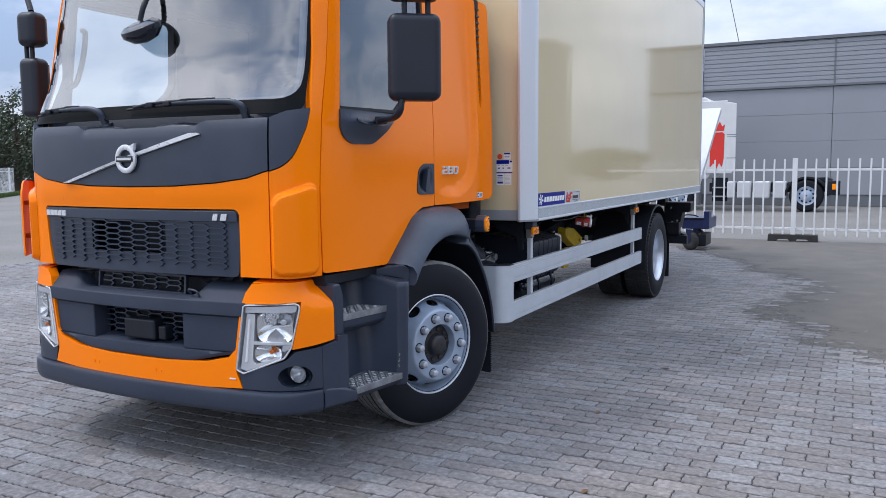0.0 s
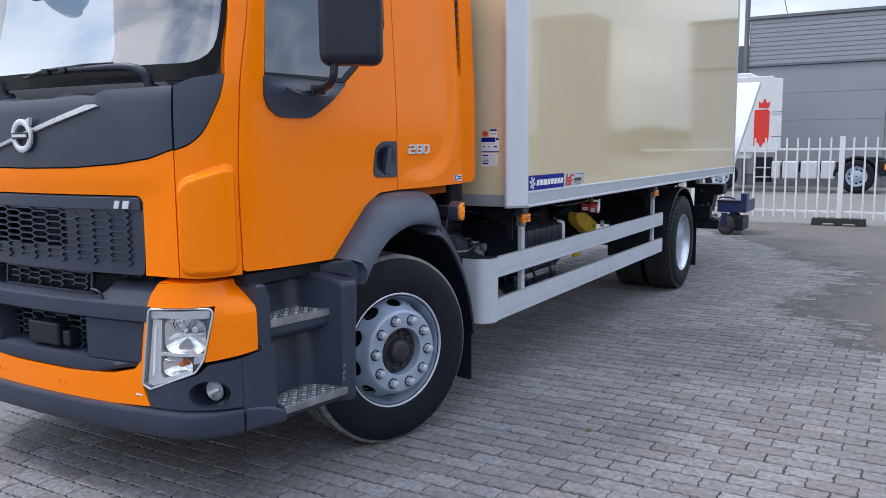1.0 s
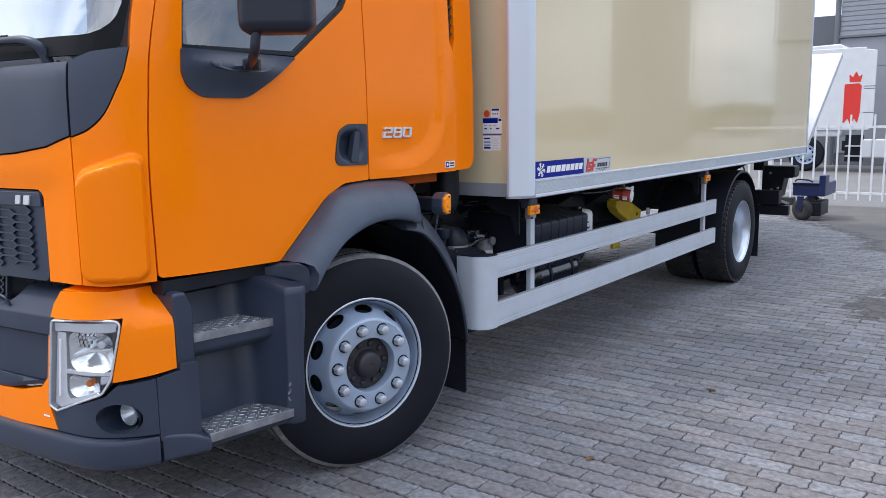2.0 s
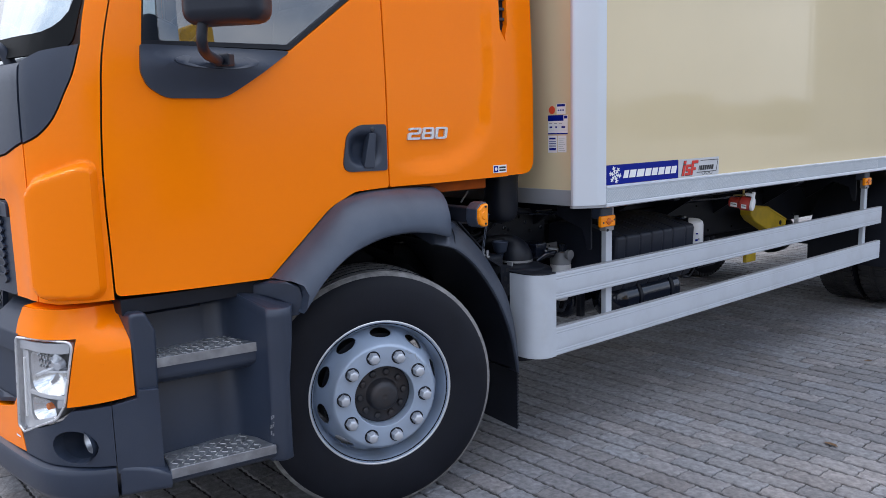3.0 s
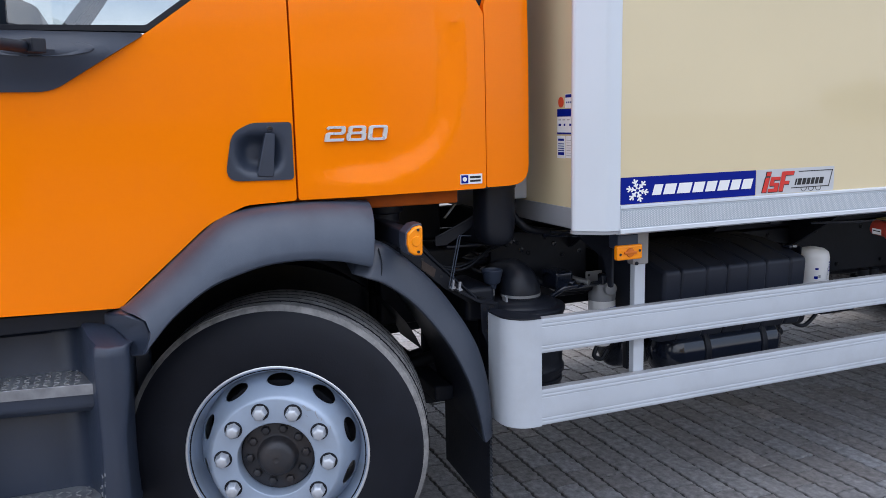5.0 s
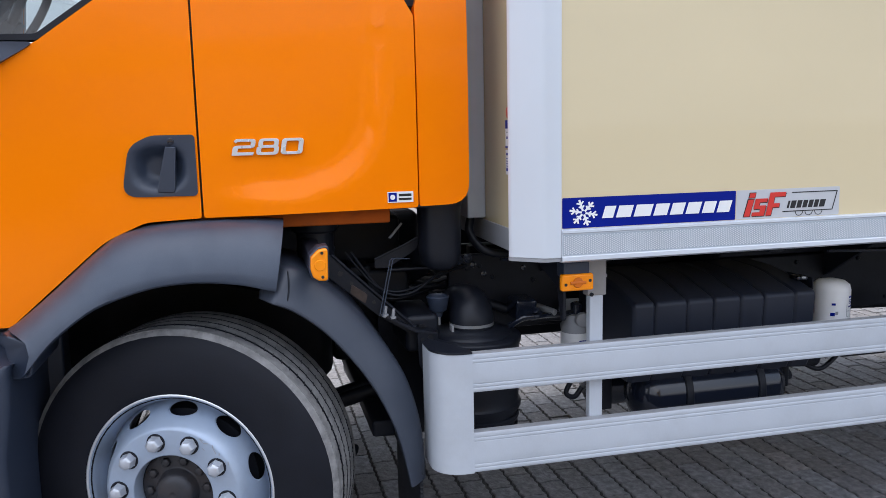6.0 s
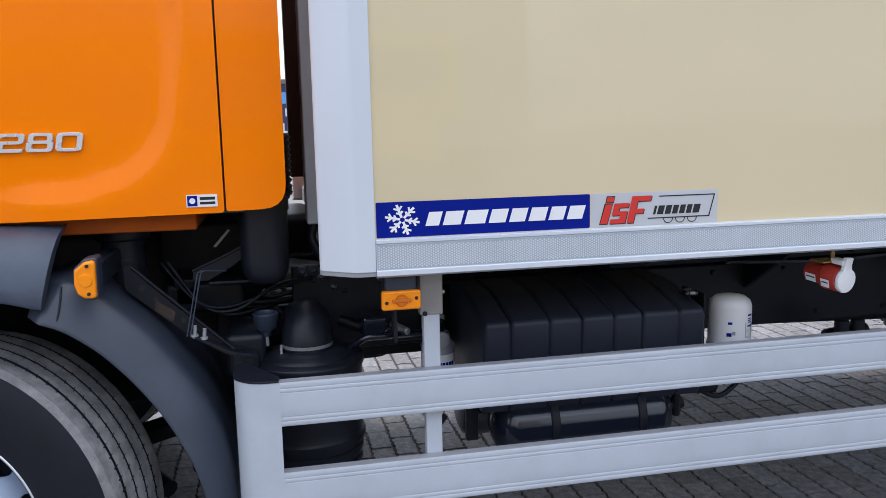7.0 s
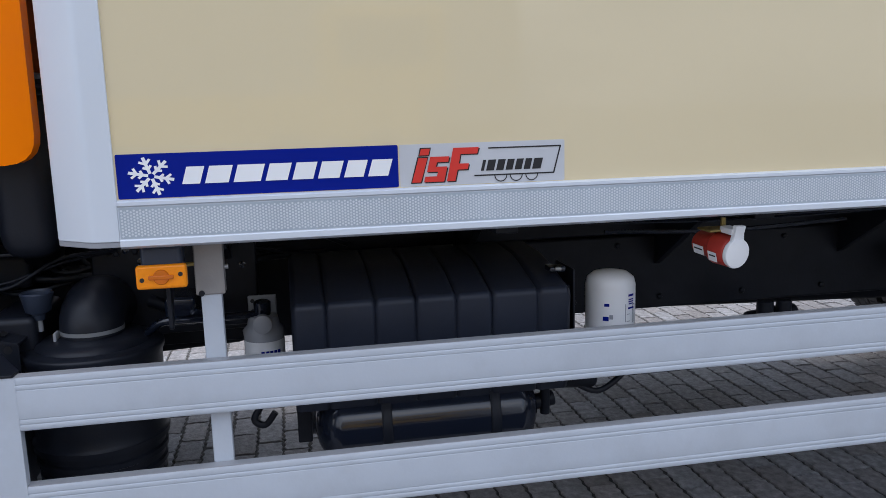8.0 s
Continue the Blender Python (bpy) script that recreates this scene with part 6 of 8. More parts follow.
part("cab_mount", box(-0.72, 0.72, 0.58, 0.66, 0.98, 1.075, 0.012), BLACK, frame_ob)
part("cab_mount", box(0.55, 0.72, 0.55, 0.80, 0.96, 1.06, 0.02), BLACK, frame_ob)
rng = random.Random(7)
for k in range(9):
    y, z = 0.62 + 0.07 * k, 1.00 + 0.02 * (k % 3)
    part("hose", tube([(0.60, y, z), (0.68, y + 0.12, z - 0.05 + rng.uniform(-0.03, 0.03)), (0.64, y + 0.30, z + rng.uniform(-0.05, 0.05)), (0.52, y + 0.5, z - 0.04)], 0.008 + 0.003 * (k % 2), 7, None, 5), BLACK_SOFT, frame_ob)
for y, z in ((1.02, 1.04), (1.07, 1.045), (1.12, 1.0), (1.28, 0.98), (1.20, 1.06)):
    part("bolt", nut(None, Matrix.Translation((0.70, y, z)), 0.009, 0.008), BLACK, frame_ob)
part("side_plate", box(0.66, 0.70, 0.95, 1.40, 0.80, 1.09, 0.008), BLACK, frame_ob)

# fuel water separator
sep = lay_x("fuel_filter", [(0.60, 0.0), (0.60, 0.035), (0.625, 0.045), (0.64, 0.052), (0.655, 0.056), (0.79, 0.056), (0.80, 0.053), (0.805, 0.0)], (0.80, 1.412, 0.0), None, 28, WHITE, truck, "white fuel filter with a grey head")
head = bmesh.new()
lathe([(0.795, 0.0), (0.795, 0.055), (0.82, 0.058), (0.835, 0.045), (0.86, 0.040), (0.865, 0.0)], 24, head, Matrix.Translation((0.80, 1.412, 0)) @ pose(0, 0, 0, 0, -90, 0))
lathe([(0.0, 0.0), (0.0, 0.026), (0.02, 0.026), (0.03, 0.0)], 16, head, Matrix.Translation((0.85, 1.412, 0.85)))
part("head", head, GREY_STRIP, sep)
part("plate", box(0.735, 0.745, 1.37, 1.45, 0.84, 0.905, 0.004), GREY_STRIP, sep)
for z in (0.86, 0.89):
    part("hole", rod((0.744, 1.383, z), (0.7465, 1.383, z), 0.006, 10), BLACK_PRINT, sep)
lay_x("knob", [(0.865, 0.0), (0.865, 0.022), (0.90, 0.024), (0.905, 0.018), (0.91, 0.0)], (0.81, 1.412, 0), None, 20, BLACK_GLOSS, sep)
for y0 in (1.392, 1.402, 1.412, 1.422, 1.432):
    part("print", box(0.0, 0.001, -0.0046, 0.0046, 0.754, 0.770, 0, None, 2, Matrix.Translation((0.80, 1.412, 0)) @ Matrix.Rotation(0.35 + (y0 - 1.412) * 21, 4, "Z") @ Matrix.Translation((0.056, 0, 0))), BLUE, sep)
part("hose", tube([(0.80, 1.40, 0.61), (0.81, 1.37, 0.56), (0.82, 1.40, 0.545), (0.82, 1.43, 0.58)], 0.010, 8), BLACK_SOFT, sep)
part("arm", tube([(0.70, 1.10, 0.90), (0.76, 1.25, 0.855), (0.78, 1.38, 0.85)], 0.018, 8), BLACK, sep)

# battery cover
cover = bmesh.new()
rows = []
ys, ribs = [], [1.575, 1.698, 1.800, 1.905, 1.998, 2.122]
y = 1.49
while y < 2.2101:
    ys.append(y)
    y += 0.0045
for y in ys:
    g = 0.009 * max(math.exp(-((y - r) / 0.0042) ** 2) for r in ribs)
    e = 0.012 * (ease(1.502, 1.49, y) + ease(2.198, 2.21, y))
    rows.append([cover.verts.new((x - g * (x > 0.6) - e * (x > 0.9), y, z - g * (z > 0.9) - e * (z > 0.9))) for x, z in
                 ((1.080, 0.67), (1.094, 0.70), (1.106, 0.90), (1.108, 0.936), (1.106, 0.946), (1.101, 0.953), (1.092, 0.957), (1.03, 0.972), (0.93, 0.996), (0.86, 1.006), (0.70, 1.010), (0.65, 1.00), (0.65, 0.67))])
for ra, rb in zip(rows, rows[1:]):
    for j in range(len(ra)):
        cover.faces.new((ra[j - 1], ra[j], rb[j], rb[j - 1]))
cover.faces.new(rows[0]), cover.faces.new(rows[-1][::-1])
batt = part("battery_cover", cover, COVER, truck, "ribbed dark plastic battery cover")
part("latch", box(1.00, 1.05, 2.17, 2.215, 0.980, 0.996, 0.005), BLACK_GLOSS, batt)
part("end_plate", box(0.90, 1.045, 2.236, 2.242, 0.72, 0.985, 0.002), BLACK, batt)
part("latch_eye", rod((1.049, 2.185, 0.990), (1.052, 2.200, 0.990), 0.006, 8), STEEL, batt)
part("connector", box(0.99, 1.03, 2.205, 2.235, 0.80, 0.94, 0.006), BLACK, batt)
part("terminal", box(1.04, 1.07, 2.225, 2.26, 0.785, 0.80, 0.003), RED, batt)

# air dryer cartridge
dry = lay_x("air_dryer", [(0.795, 0.0), (0.795, 0.066), (0.80, 0.069), (0.925, 0.069), (0.945, 0.064), (0.958, 0.048), (0.964, 0.02), (0.964, 0.0)], (0.985, 2.367, 0.0), None, 36, WHITE, truck, "white air dryer cartridge with printed marks")
lay_x("base", [(0.70, 0.0), (0.70, 0.06), (0.78, 0.072), (0.80, 0.072), (0.80, 0.0)], (0.985, 2.367, 0.0), None, 32, BLACK, dry)


def on_can(a0, z0, w, hgt, mt):
    part("print", prism([(-w / 2, z0), (w / 2, z0), (w / 2, z0 + hgt), (-w / 2, z0 + hgt)], "x", 0.0695, 0.0699, 0, None, 2, Matrix.Translation((0.985, 2.367, 0)) @ Matrix.Rotation(radians(a0), 4, "Z")), mt, dry)


for a0, z0, w, hgt in ((30, 0.900, 0.022, 0.006), (30, 0.890, 0.020, 0.003), (30, 0.884, 0.021, 0.003), (30, 0.878, 0.018, 0.003), (30, 0.865, 0.024, 0.005), (-30, 0.875, 0.014, 0.008), (-32, 0.835, 0.016, 0.012)):
    on_can(a0, z0, w, hgt, BLUE)
for a0, z0, w, hgt in ((14, 0.83, 0.002, 0.05), (22, 0.83, 0.012, 0.002), (22, 0.85, 0.010, 0.002), (38, 0.825, 0.002, 0.05), (46, 0.825, 0.002, 0.05), (42, 0.875, 0.012, 0.002), (-20, 0.84, 0.010, 0.012)):
    on_can(a0, z0, w, hgt, GREY_STRIP)

# air tank
tank_bm = lathe([(0, 0), (0.008, 0.05), (0.03, 0.095), (0.06, 0.116), (0.07, 0.118), (0.54, 0.118), (0.55, 0.116), (0.58, 0.095), (0.602, 0.05), (0.61, 0)], 44, None, Matrix.Translation((0.985, 1.535, 0.600)) @ pose(0, 0, 0, 0, 0, 90))
tank = part("air_tank", tank_bm, BLACK_GLOSS, truck, "glossy black compressed air tank")
for y in (1.717, 2.005):
    part("strap", lathe([(-0.013, 0.118), (-0.013, 0.123), (-0.011, 0.1245), (-0.008, 0.122), (0.008, 0.122), (0.011, 0.1245), (0.013, 0.123), (0.013, 0.118)], 40, None, Matrix.Translation((0.985, y, 0.600)) @ pose(0, 0, 0, 0, 0, 90)), BLACK, tank)
    part("hanger", box(0.84, 1.0, y - 0.03, y + 0.03, 0.705, 0.725, 0.004), BLACK, tank)
part("valve", rod((0.985, 2.14, 0.60), (0.985, 2.20, 0.61), 0.022, 12, None, 0.004), BLACK, tank)
part("valve", rod((1.0, 2.17, 0.57), (1.0, 2.17, 0.66), 0.014, 12, None, 0.003), BLACK, tank)
part("air_tank", rod((0.70, 1.50, 0.58), (0.70, 2.12, 0.58), 0.118, 32, None, 0.03), BLACK_GLOSS, truck, "glossy black compressed air tank")
part("hanger_post", box(0.84, 0.87, 1.49, 1.53, 0.50, 0.72, 0.004), BLACK, tank)
lever = part("valve_block", box(0.92, 1.0, 2.42, 2.62, 0.655, 0.72, 0.008), BLACK, truck, "black valve bracket")
part("bolt", rod((1.0, 2.45, 0.685), (1.018, 2.45, 0.685), 0.014, 12, None, 0.003), STEEL, lever)
part("canister", rod((0.96, 2.19, 0.67), (0.96, 2.33, 0.66), 0.04, 16, None, 0.01), BLACK, lever)
part("hose", tube([(0.97, 2.26, 0.645), (0.985, 2.33, 0.615), (0.98, 2.40, 0.65), (0.97, 2.44, 0.69)], 0.009, 8), BLACK_SOFT, lever)
drip = part("valve_cluster", rod((0.62, 3.02, 0.67), (0.62, 3.20, 0.69), 0.035, 14, None, 0.008), BLACK, truck, "cluster of black brake valves")
part("valve", rod((0.66, 3.06, 0.65), (0.66, 3.06, 0.75), 0.028, 14, None, 0.006), BLACK, drip)
part("valve", rod((0.66, 3.13, 0.64), (0.66, 3.13, 0.75), 0.026, 14, None, 0.006), BLACK, drip)

# red socket with white lid
M = Matrix.Translation((1.238, 2.589, 1.042)) @ Vector((0.95, 0.22, -0.10)).to_track_quat("X", "Z").to_matrix().to_4x4()
sock = part("power_socket", lathe([(-0.125, 0.0), (-0.125, 0.026), (-0.118, 0.031), (-0.062, 0.033), (-0.058, 0.040), (-0.052, 0.0415), (-0.006, 0.039), (-0.002, 0.034), (-0.002, 0.0)], 28, None, M), RED_DULL, truck, "red industrial power socket with a white lid")
part("lid", lathe([(0.0, 0.0), (0.0, 0.037), (0.008, 0.039), (0.013, 0.037), (0.015, 0.030), (0.0155, 0.0)], 32, None, M), WHITE, sock, "white plastic socket lid")
part("hinge", prism(fillet([(-0.019, 0.026), (0.019, 0.026), (0.016, 0.050), (0.020, 0.070), (-0.012, 0.072), (-0.014, 0.050)], 0.004), "x", -0.002, 0.012, 0.003, None, 2, M), WHITE, sock)
part("hinge_block", box(-0.040, 0.004, -0.018, 0.014, 0.046, 0.062, 0.003, None, 2, M), WHITE, sock)
for x0, x1, r in ((-0.110, -0.072, 0.0335), (-0.046, -0.016, 0.0418)):
    part("label", box(x0, x1, -r - 0.0008, -r, -0.014, 0.012, 0, None, 2, M @ Matrix.Rotation(radians(18), 4, "X")), WHITE, sock)
    part("print", box(x0 + 0.004, x1 - 0.004, -r - 0.0014, -r - 0.0008, 0.000, 0.004, 0, None, 2, M @ Matrix.Rotation(radians(18), 4, "X")), BLACK_PRINT, sock)
part("bracket", box(1.150, 1.215, 2.535, 2.600, 1.092, 1.098, 0.002), BRASS, sock, "yellow passivated bracket")
part("bracket_screw", rod((1.19, 2.585, 1.096), (1.19, 2.585, 1.125), 0.007, 8), BRASS, sock)

# yellow wheel chock in its holder
chock = part("wheel_chock", prism(fillet([(3.66, 0.903), (3.90, 0.880), (4.205, 0.760), (4.187, 0.700), (3.95, 0.69), (3.72, 0.79), (3.66, 0.840)], [0.02, 0.03, 0.02, 0.02, 0.02, 0, 0.02]), "x", 0.57, 0.66, 0.01), YELLOW, truck, "yellow plastic wheel chock in a holder")
part("ridge", tube([(0.655, 3.70, 0.900), (0.655, 3.90, 0.878), (0.655, 4.19, 0.762)], 0.010, 8, None, 0), YELLOW, chock)
part("ridge", tube([(0.575, 3.70, 0.900), (0.575, 3.90, 0.878), (0.575, 4.19, 0.762)], 0.010, 8, None, 0), YELLOW, chock)
part("hole", rod((0.6595, 4.10, 0.745), (0.6612, 4.10, 0.745), 0.018, 14), BLACK_PRINT, chock)
part("holder", box(0.63, 0.66, 3.61, 3.75, 0.495, 0.70, 0.006), YELLOW, chock)
part("cap", rod((0.64, 4.36, 0.745), (0.67, 4.375, 0.745), 0.032, 12, None, 0.004), WHITE, chock)

# ---- the truck: side guard ----
guard_ob = part("side_guard", box(1.165, 1.195, 1.294, 1.340, 0.48, 1.145, 0.003), ALU, truck, "white-grey aluminium side guard")
part("post", box(1.165, 1.195, 4.277, 4.323, 0.48, 1.145, 0.003), ALU, guard_ob)
for y in (1.315, 4.30):
    part("post_sleeve", box(1.160, 1.200, y - 0.031, y + 0.034, 1.015, 1.140, 0.004), GALV_BROWN, guard_ob, "dull brownish post bracket")
    part("bolt", rod((1.18, y + 0.03, 1.075), (1.18, y + 0.042, 1.075), 0.006, 8), STEEL, guard_ob)
    part("bolt", rod((1.18, y - 0.05, 1.085), (1.18, y - 0.03, 1.085), 0.005, 8), BRASS, guard_ob)
    part("bolt", rod((1.19, y - 0.018, 1.02), (1.2035, y - 0.018, 1.02), 0.007, 8), BLACK, guard_ob)
    part("gusset", prism(fillet([(0.95, 1.13), (1.165, 1.13), (1.165, 0.93), (1.14, 0.93), (1.11, 1.03), (0.95, 1.08)], 0.01), "y", y - 0.10, y - 0.09, 0.002), BLACK, guard_ob)
RAIL = lambda z0, z1: [(1.198, z0), (1.222, z0), (1.2245, z0 + 0.004), (1.2245, z0 + 0.012), (1.2225, z0 + 0.014), (1.2245, z0 + 0.016), (1.2245, z0 + 0.024), (1.2225, z0 + 0.026), (1.2245, z0 + 0.028), (1.2250, z0 + 0.05),
                       (1.2245, z1 - 0.032), (1.2225, z1 - 0.030), (1.2245, z1 - 0.028), (1.2245, z1 - 0.020), (1.2225, z1 - 0.018), (1.2245, z1 - 0.016), (1.2245, z1 - 0.004), (1.222, z1), (1.198, z1)]
for z0, z1 in ((0.742, 0.865), (0.480, 0.611)):
    part("rail", prism(RAIL(z0, z1), "y", 0.892, 4.52, 0, None), ALU, guard_ob, "grooved aluminium rail")
    part("rail_edge", box(1.1965, 1.2235, 0.892, 4.52, z1, z1 + 0.0015, 0), ALU_DIM, guard_ob)
end = bmesh.new()
rows = []
arc = [(1.2255, 0.894), (1.2255, 0.862)] + [(1.2255 - 0.09 + 0.09 * math.cos(radians(a)), 0.862 - 0.09 * math.sin(radians(a))) for a in range(10, 91, 10)] + [(1.05, 0.772)]
inn = [(1.2, 0.894), (1.2, 0.862)] + [(1.2255 - 0.09 + 0.064 * math.cos(radians(a)), 0.862 - 0.064 * math.sin(radians(a))) for a in range(10, 91, 10)] + [(1.05, 0.798)]
end = prism(arc + inn[::-1], "z", 0.478, 0.866, 0)
part("end_cover", end, ALU, guard_ob, "rounded aluminium end piece")
part("end_cap", prism([(x + 0.002 * (x > 1.21), y - 0.002) for x, y in arc] + [(1.02, 0.80), (1.19, 0.894)], "z", 0.866, 0.872, 0.001), BLACK_SOFT, guard_ob, "black plastic end cap")
for y in (1.223, 4.155):
    lamp = part("marker_lamp", box(1.242, 1.266, y - 0.053, y + 0.053, 1.049, 1.102, 0.007, None, 3), AMBER, truck, "amber rectangular side marker lamp")
    part("lens_ring", lathe([(0, 0.017), (0.004, 0.015), (0.006, 0.0)], 20, None, Matrix.Translation((1.266, y, 1.0755))), AMBER_DARK, lamp)
    part("lens_mark", box(1.266, 1.2725, y - 0.026, y + 0.026, 1.071, 1.080, 0.002), AMBER_DARK, lamp)
    for d in (-0.04, 0.04):
        part("screw", rod((1.264, y + d, 1.0755 + 0.12 * d), (1.2675, y + d, 1.0755 + 0.12 * d), 0.005, 10), BLACK_PRINT, lamp)
    part("holder", box(1.19, 1.256, y - 0.042, y + 0.044, 1.085, 1.142, 0.010, None, 3), PLASTIC, lamp)

# ---- the truck: refrigerated box ----
Y0, Y1, ZB, ZT, XS = 1.073, 7.60, 1.150, 3.760, 1.300
cargo = part("cargo_box", box(-1.2, 1.2, Y0, Y1 - 0.02, ZB + 0.03, ZT - 0.02, 0.004), CREAM, truck, "cream glossy refrigerated box body")
part("side_panel", box(XS - 0.013, XS - 0.003, 1.150, Y1 - 0.045, 1.245, ZT - 0.08, 0), CREAM, cargo)
part("roof_panel", box(-XS + 0.02, XS - 0.02, 1.16, Y1 - 0.03, ZT - 0.02, ZT + 0.002, 0.004), PROFILE, cargo)
part("side_panel", box(-XS + 0.003, -XS + 0.013, 1.150, Y1 - 0.045, 1.245, ZT - 0.08, 0), CREAM, cargo)
part("rear_door", box(-XS + 0.04, XS - 0.04, Y1 - 0.02, Y1, ZB + 0.05, ZT - 0.05, 0.006), CREAM, cargo)
part("front_band", box(-1.21, 1.21, Y0 - 0.006, Y0 + 0.02, ZB + 0.004, 1.228, 0.002), GREY_STRIP, cargo, "grey lower band of the front wall")
for s in (1, -1):
    M = Matrix.Diagonal((s, 1, 1, 1))
    post = [(1.19, 1.050), (1.205, 1.020), (1.222, 1.014), (1.238, 1.020), (1.296, 1.092), (1.303, 1.110), (1.303, 1.1545), (1.28, 1.1545), (1.19, 1.10)]
    part("corner_profile", prism(post, "z", ZB + 0.012, ZT, 0.002, None, 2, M), PROFILE, cargo, "white coated corner profile")
    part("profile_foot", prism([(x - 0.003, y) for x, y in post], "z", ZB, ZB + 0.012, 0.001, None, 2, M), GREY_STRIP, cargo, "grey plastic profile foot")
    part("rear_profile", box(XS - 0.03, XS + 0.004, Y1 - 0.05, Y1, ZB + 0.01, ZT, 0.004, None, 2, M), ALU, cargo)
    part("top_profile", box(XS - 0.06, XS + 0.003, 1.155, Y1 - 0.05, ZT - 0.085, ZT + 0.004, 0.008, None, 2, M), PROFILE, cargo)
    rail = [(1.20, ZB - 0.004), (1.300, ZB - 0.004), (1.308, ZB + 0.002), (1.308, ZB + 0.014), (1.304, ZB + 0.017), (1.304, ZB + 0.084), (1.308, ZB + 0.087), (1.308, ZB + 0.094), (1.300, ZB + 0.098), (1.20, ZB + 0.098)]
    part("bottom_rail", prism(rail, "y", 1.155, Y1 - 0.02, 0, None, 2, M), PROFILE, cargo, "white coated bottom rail")
# reflective tape: a strip with rows of small raised cells
tape = part("reflective_tape", box(1.3042, 1.3052, 1.157, Y1 - 0.06, ZB + 0.019, ZB + 0.082, 0), TAPE, cargo, "silver-blue honeycomb reflective tape")
cells = bmesh.new()
y, k = 1.162, 0
while y < 4.2:
    for j in range(9):
        z = ZB + 0.0235 + 0.0066 * j + (0.0033 if k % 2 else 0)
        if z > ZB + 0.079:
            continue
        vs = [cells.verts.new((1.3056, y + 0.0026 * math.cos(a), z + 0.0026 * math.sin(a))) for a in (0, 1.257, 2.513, 3.77, 5.027)]
        cells.faces.new(vs)
    y, k = y + 0.0062, k + 1
CELL = mat("tape cells", (0.62, 0.65, 0.68), 0.3, 0.0, 0.05, 20, spec=0.8)
tagged(part("honeycomb_print", cells, CELL, tape), kind="stuff")

# stickers on the side panel
def flat_side(name, poly, x, mt, parent, label=""):
    return part(name, prism(poly, "x", x, x + 0.0007, 0), mt, parent, label)


X1 = XS - 0.003
blue = part("box_sticker", prism(fillet([(1.158, 1.2495), (1.741, 1.2495), (1.741, 1.3415), (1.158, 1.3415)], 0.004), "x", X1, X1 + 0.0008, 0), BLUE, cargo, "blue maker's sticker with white marks")
grey = part("box_sticker", prism(fillet([(1.744, 1.2495), (2.122, 1.2495), (2.122, 1.3415), (1.744, 1.3415)], 0.004), "x", X1, X1 + 0.0008, 0), GREY_STICKER, cargo, "silver grey coachbuilder's sticker with red and black marks")
X2 = X1 + 0.0012
flake = bmesh.new()
for k in range(6):
    M = Matrix.Translation((X2, 1.226, 1.295)) @ Matrix.Diagonal((1, 1.12, 1, 1)) @ Matrix.Rotation(radians(60 * k + 18), 4, "X")
    box(0, 0.0006, -0.0030, 0.0030, 0.0055, 0.041, 0, flake, 1, M)
    for z, w in ((0.015, 0.010), (0.026, 0.013)):
        for g in (-1, 1):
            box(0, 0.0006, -0.0024, 0.0024, 0.001, w, 0, flake, 1, M @ Matrix.Translation((0.0003 + 0.0002 * g, 0, z)) @ Matrix.Rotation(radians(52 * g), 4, "X"))
part("snowflake_mark", flake, WHITE, blue, "white snowflake mark")
for k, w in enumerate((0.036, 0.048, 0.056, 0.046, 0.044, 0.046, 0.042, 0.044)):
    y0 = 1.286 + sum((0.036, 0.048, 0.056, 0.046, 0.044, 0.046, 0.042, 0.044)[:k]) + 0.010 * k
    flat_side("name_mark", [(y0, 1.276), (y0 + w, 1.276), (y0 + w + 0.011, 1.312), (y0 + 0.011, 1.312)], X2, WHITE, blue)
LOGO = ([(1.770, 1.258), (1.790, 1.258), (1.806, 1.311), (1.786, 1.311)], [(1.788, 1.317), (1.808, 1.317), (1.812, 1.331), (1.792, 1.331)],
        [(1.797, 1.258), (1.842, 1.258), (1.850, 1.291), (1.824, 1.291), (1.827, 1.301), (1.852, 1.301), (1.855, 1.313), (1.812, 1.313), (1.804, 1.280), (1.829, 1.280), (1.826, 1.270), (1.800, 1.270)],
        [(1.848, 1.258), (1.867, 1.258), (1.873, 1.283), (1.896, 1.283), (1.899, 1.296), (1.876, 1.296), (1.880, 1.317), (1.918, 1.317), (1.922, 1.331), (1.864, 1.331)])
for line in LOGO:
    cx, cz = sum(p[0] for p in line) / len(line), sum(p[1] for p in line) / len(line)
    flat_side("mark_edge", [(y + math.copysign(0.0024, y - cx), z + math.copysign(0.0024, z - cz)) for y, z in line] if len(line) == 4 else [(y + 0.0026, z - 0.0026) for y, z in line], X2, BLACK_PRINT, grey)
    flat_side("red_mark", line, X2 + 0.0012, RED, grey)
for k, w in enumerate((0.007, 0.018, 0.017, 0.016, 0.016, 0.015, 0.020)):
    y0 = 1.926 + sum((0.007, 0.018, 0.017, 0.016, 0.016, 0.015, 0.020)[:k]) + 0.005 * k
    flat_side("name_mark", [(y0, 1.278), (y0 + w, 1.278), (y0 + w + 0.006, 1.302), (y0 + 0.006, 1.302)], X2, BLACK_PRINT, grey)
lines = bmesh.new()
for p, r in (((1.945, 1.328), (2.112, 1.328)), ((2.112, 1.328), (2.096, 1.268)), ((2.096, 1.268), (1.912, 1.268))):
    a, b = Vector(p), Vector(r)
    ang = math.atan2(b.y - a.y, b.x - a.x)
    box(0, 0.0007, -0.001, (b - a).length + 0.001, -0.0015, 0.0015, 0, lines, 1, Matrix.Translation((X2, a.x, a.y)) @ Matrix.Rotation(ang, 4, "X"))
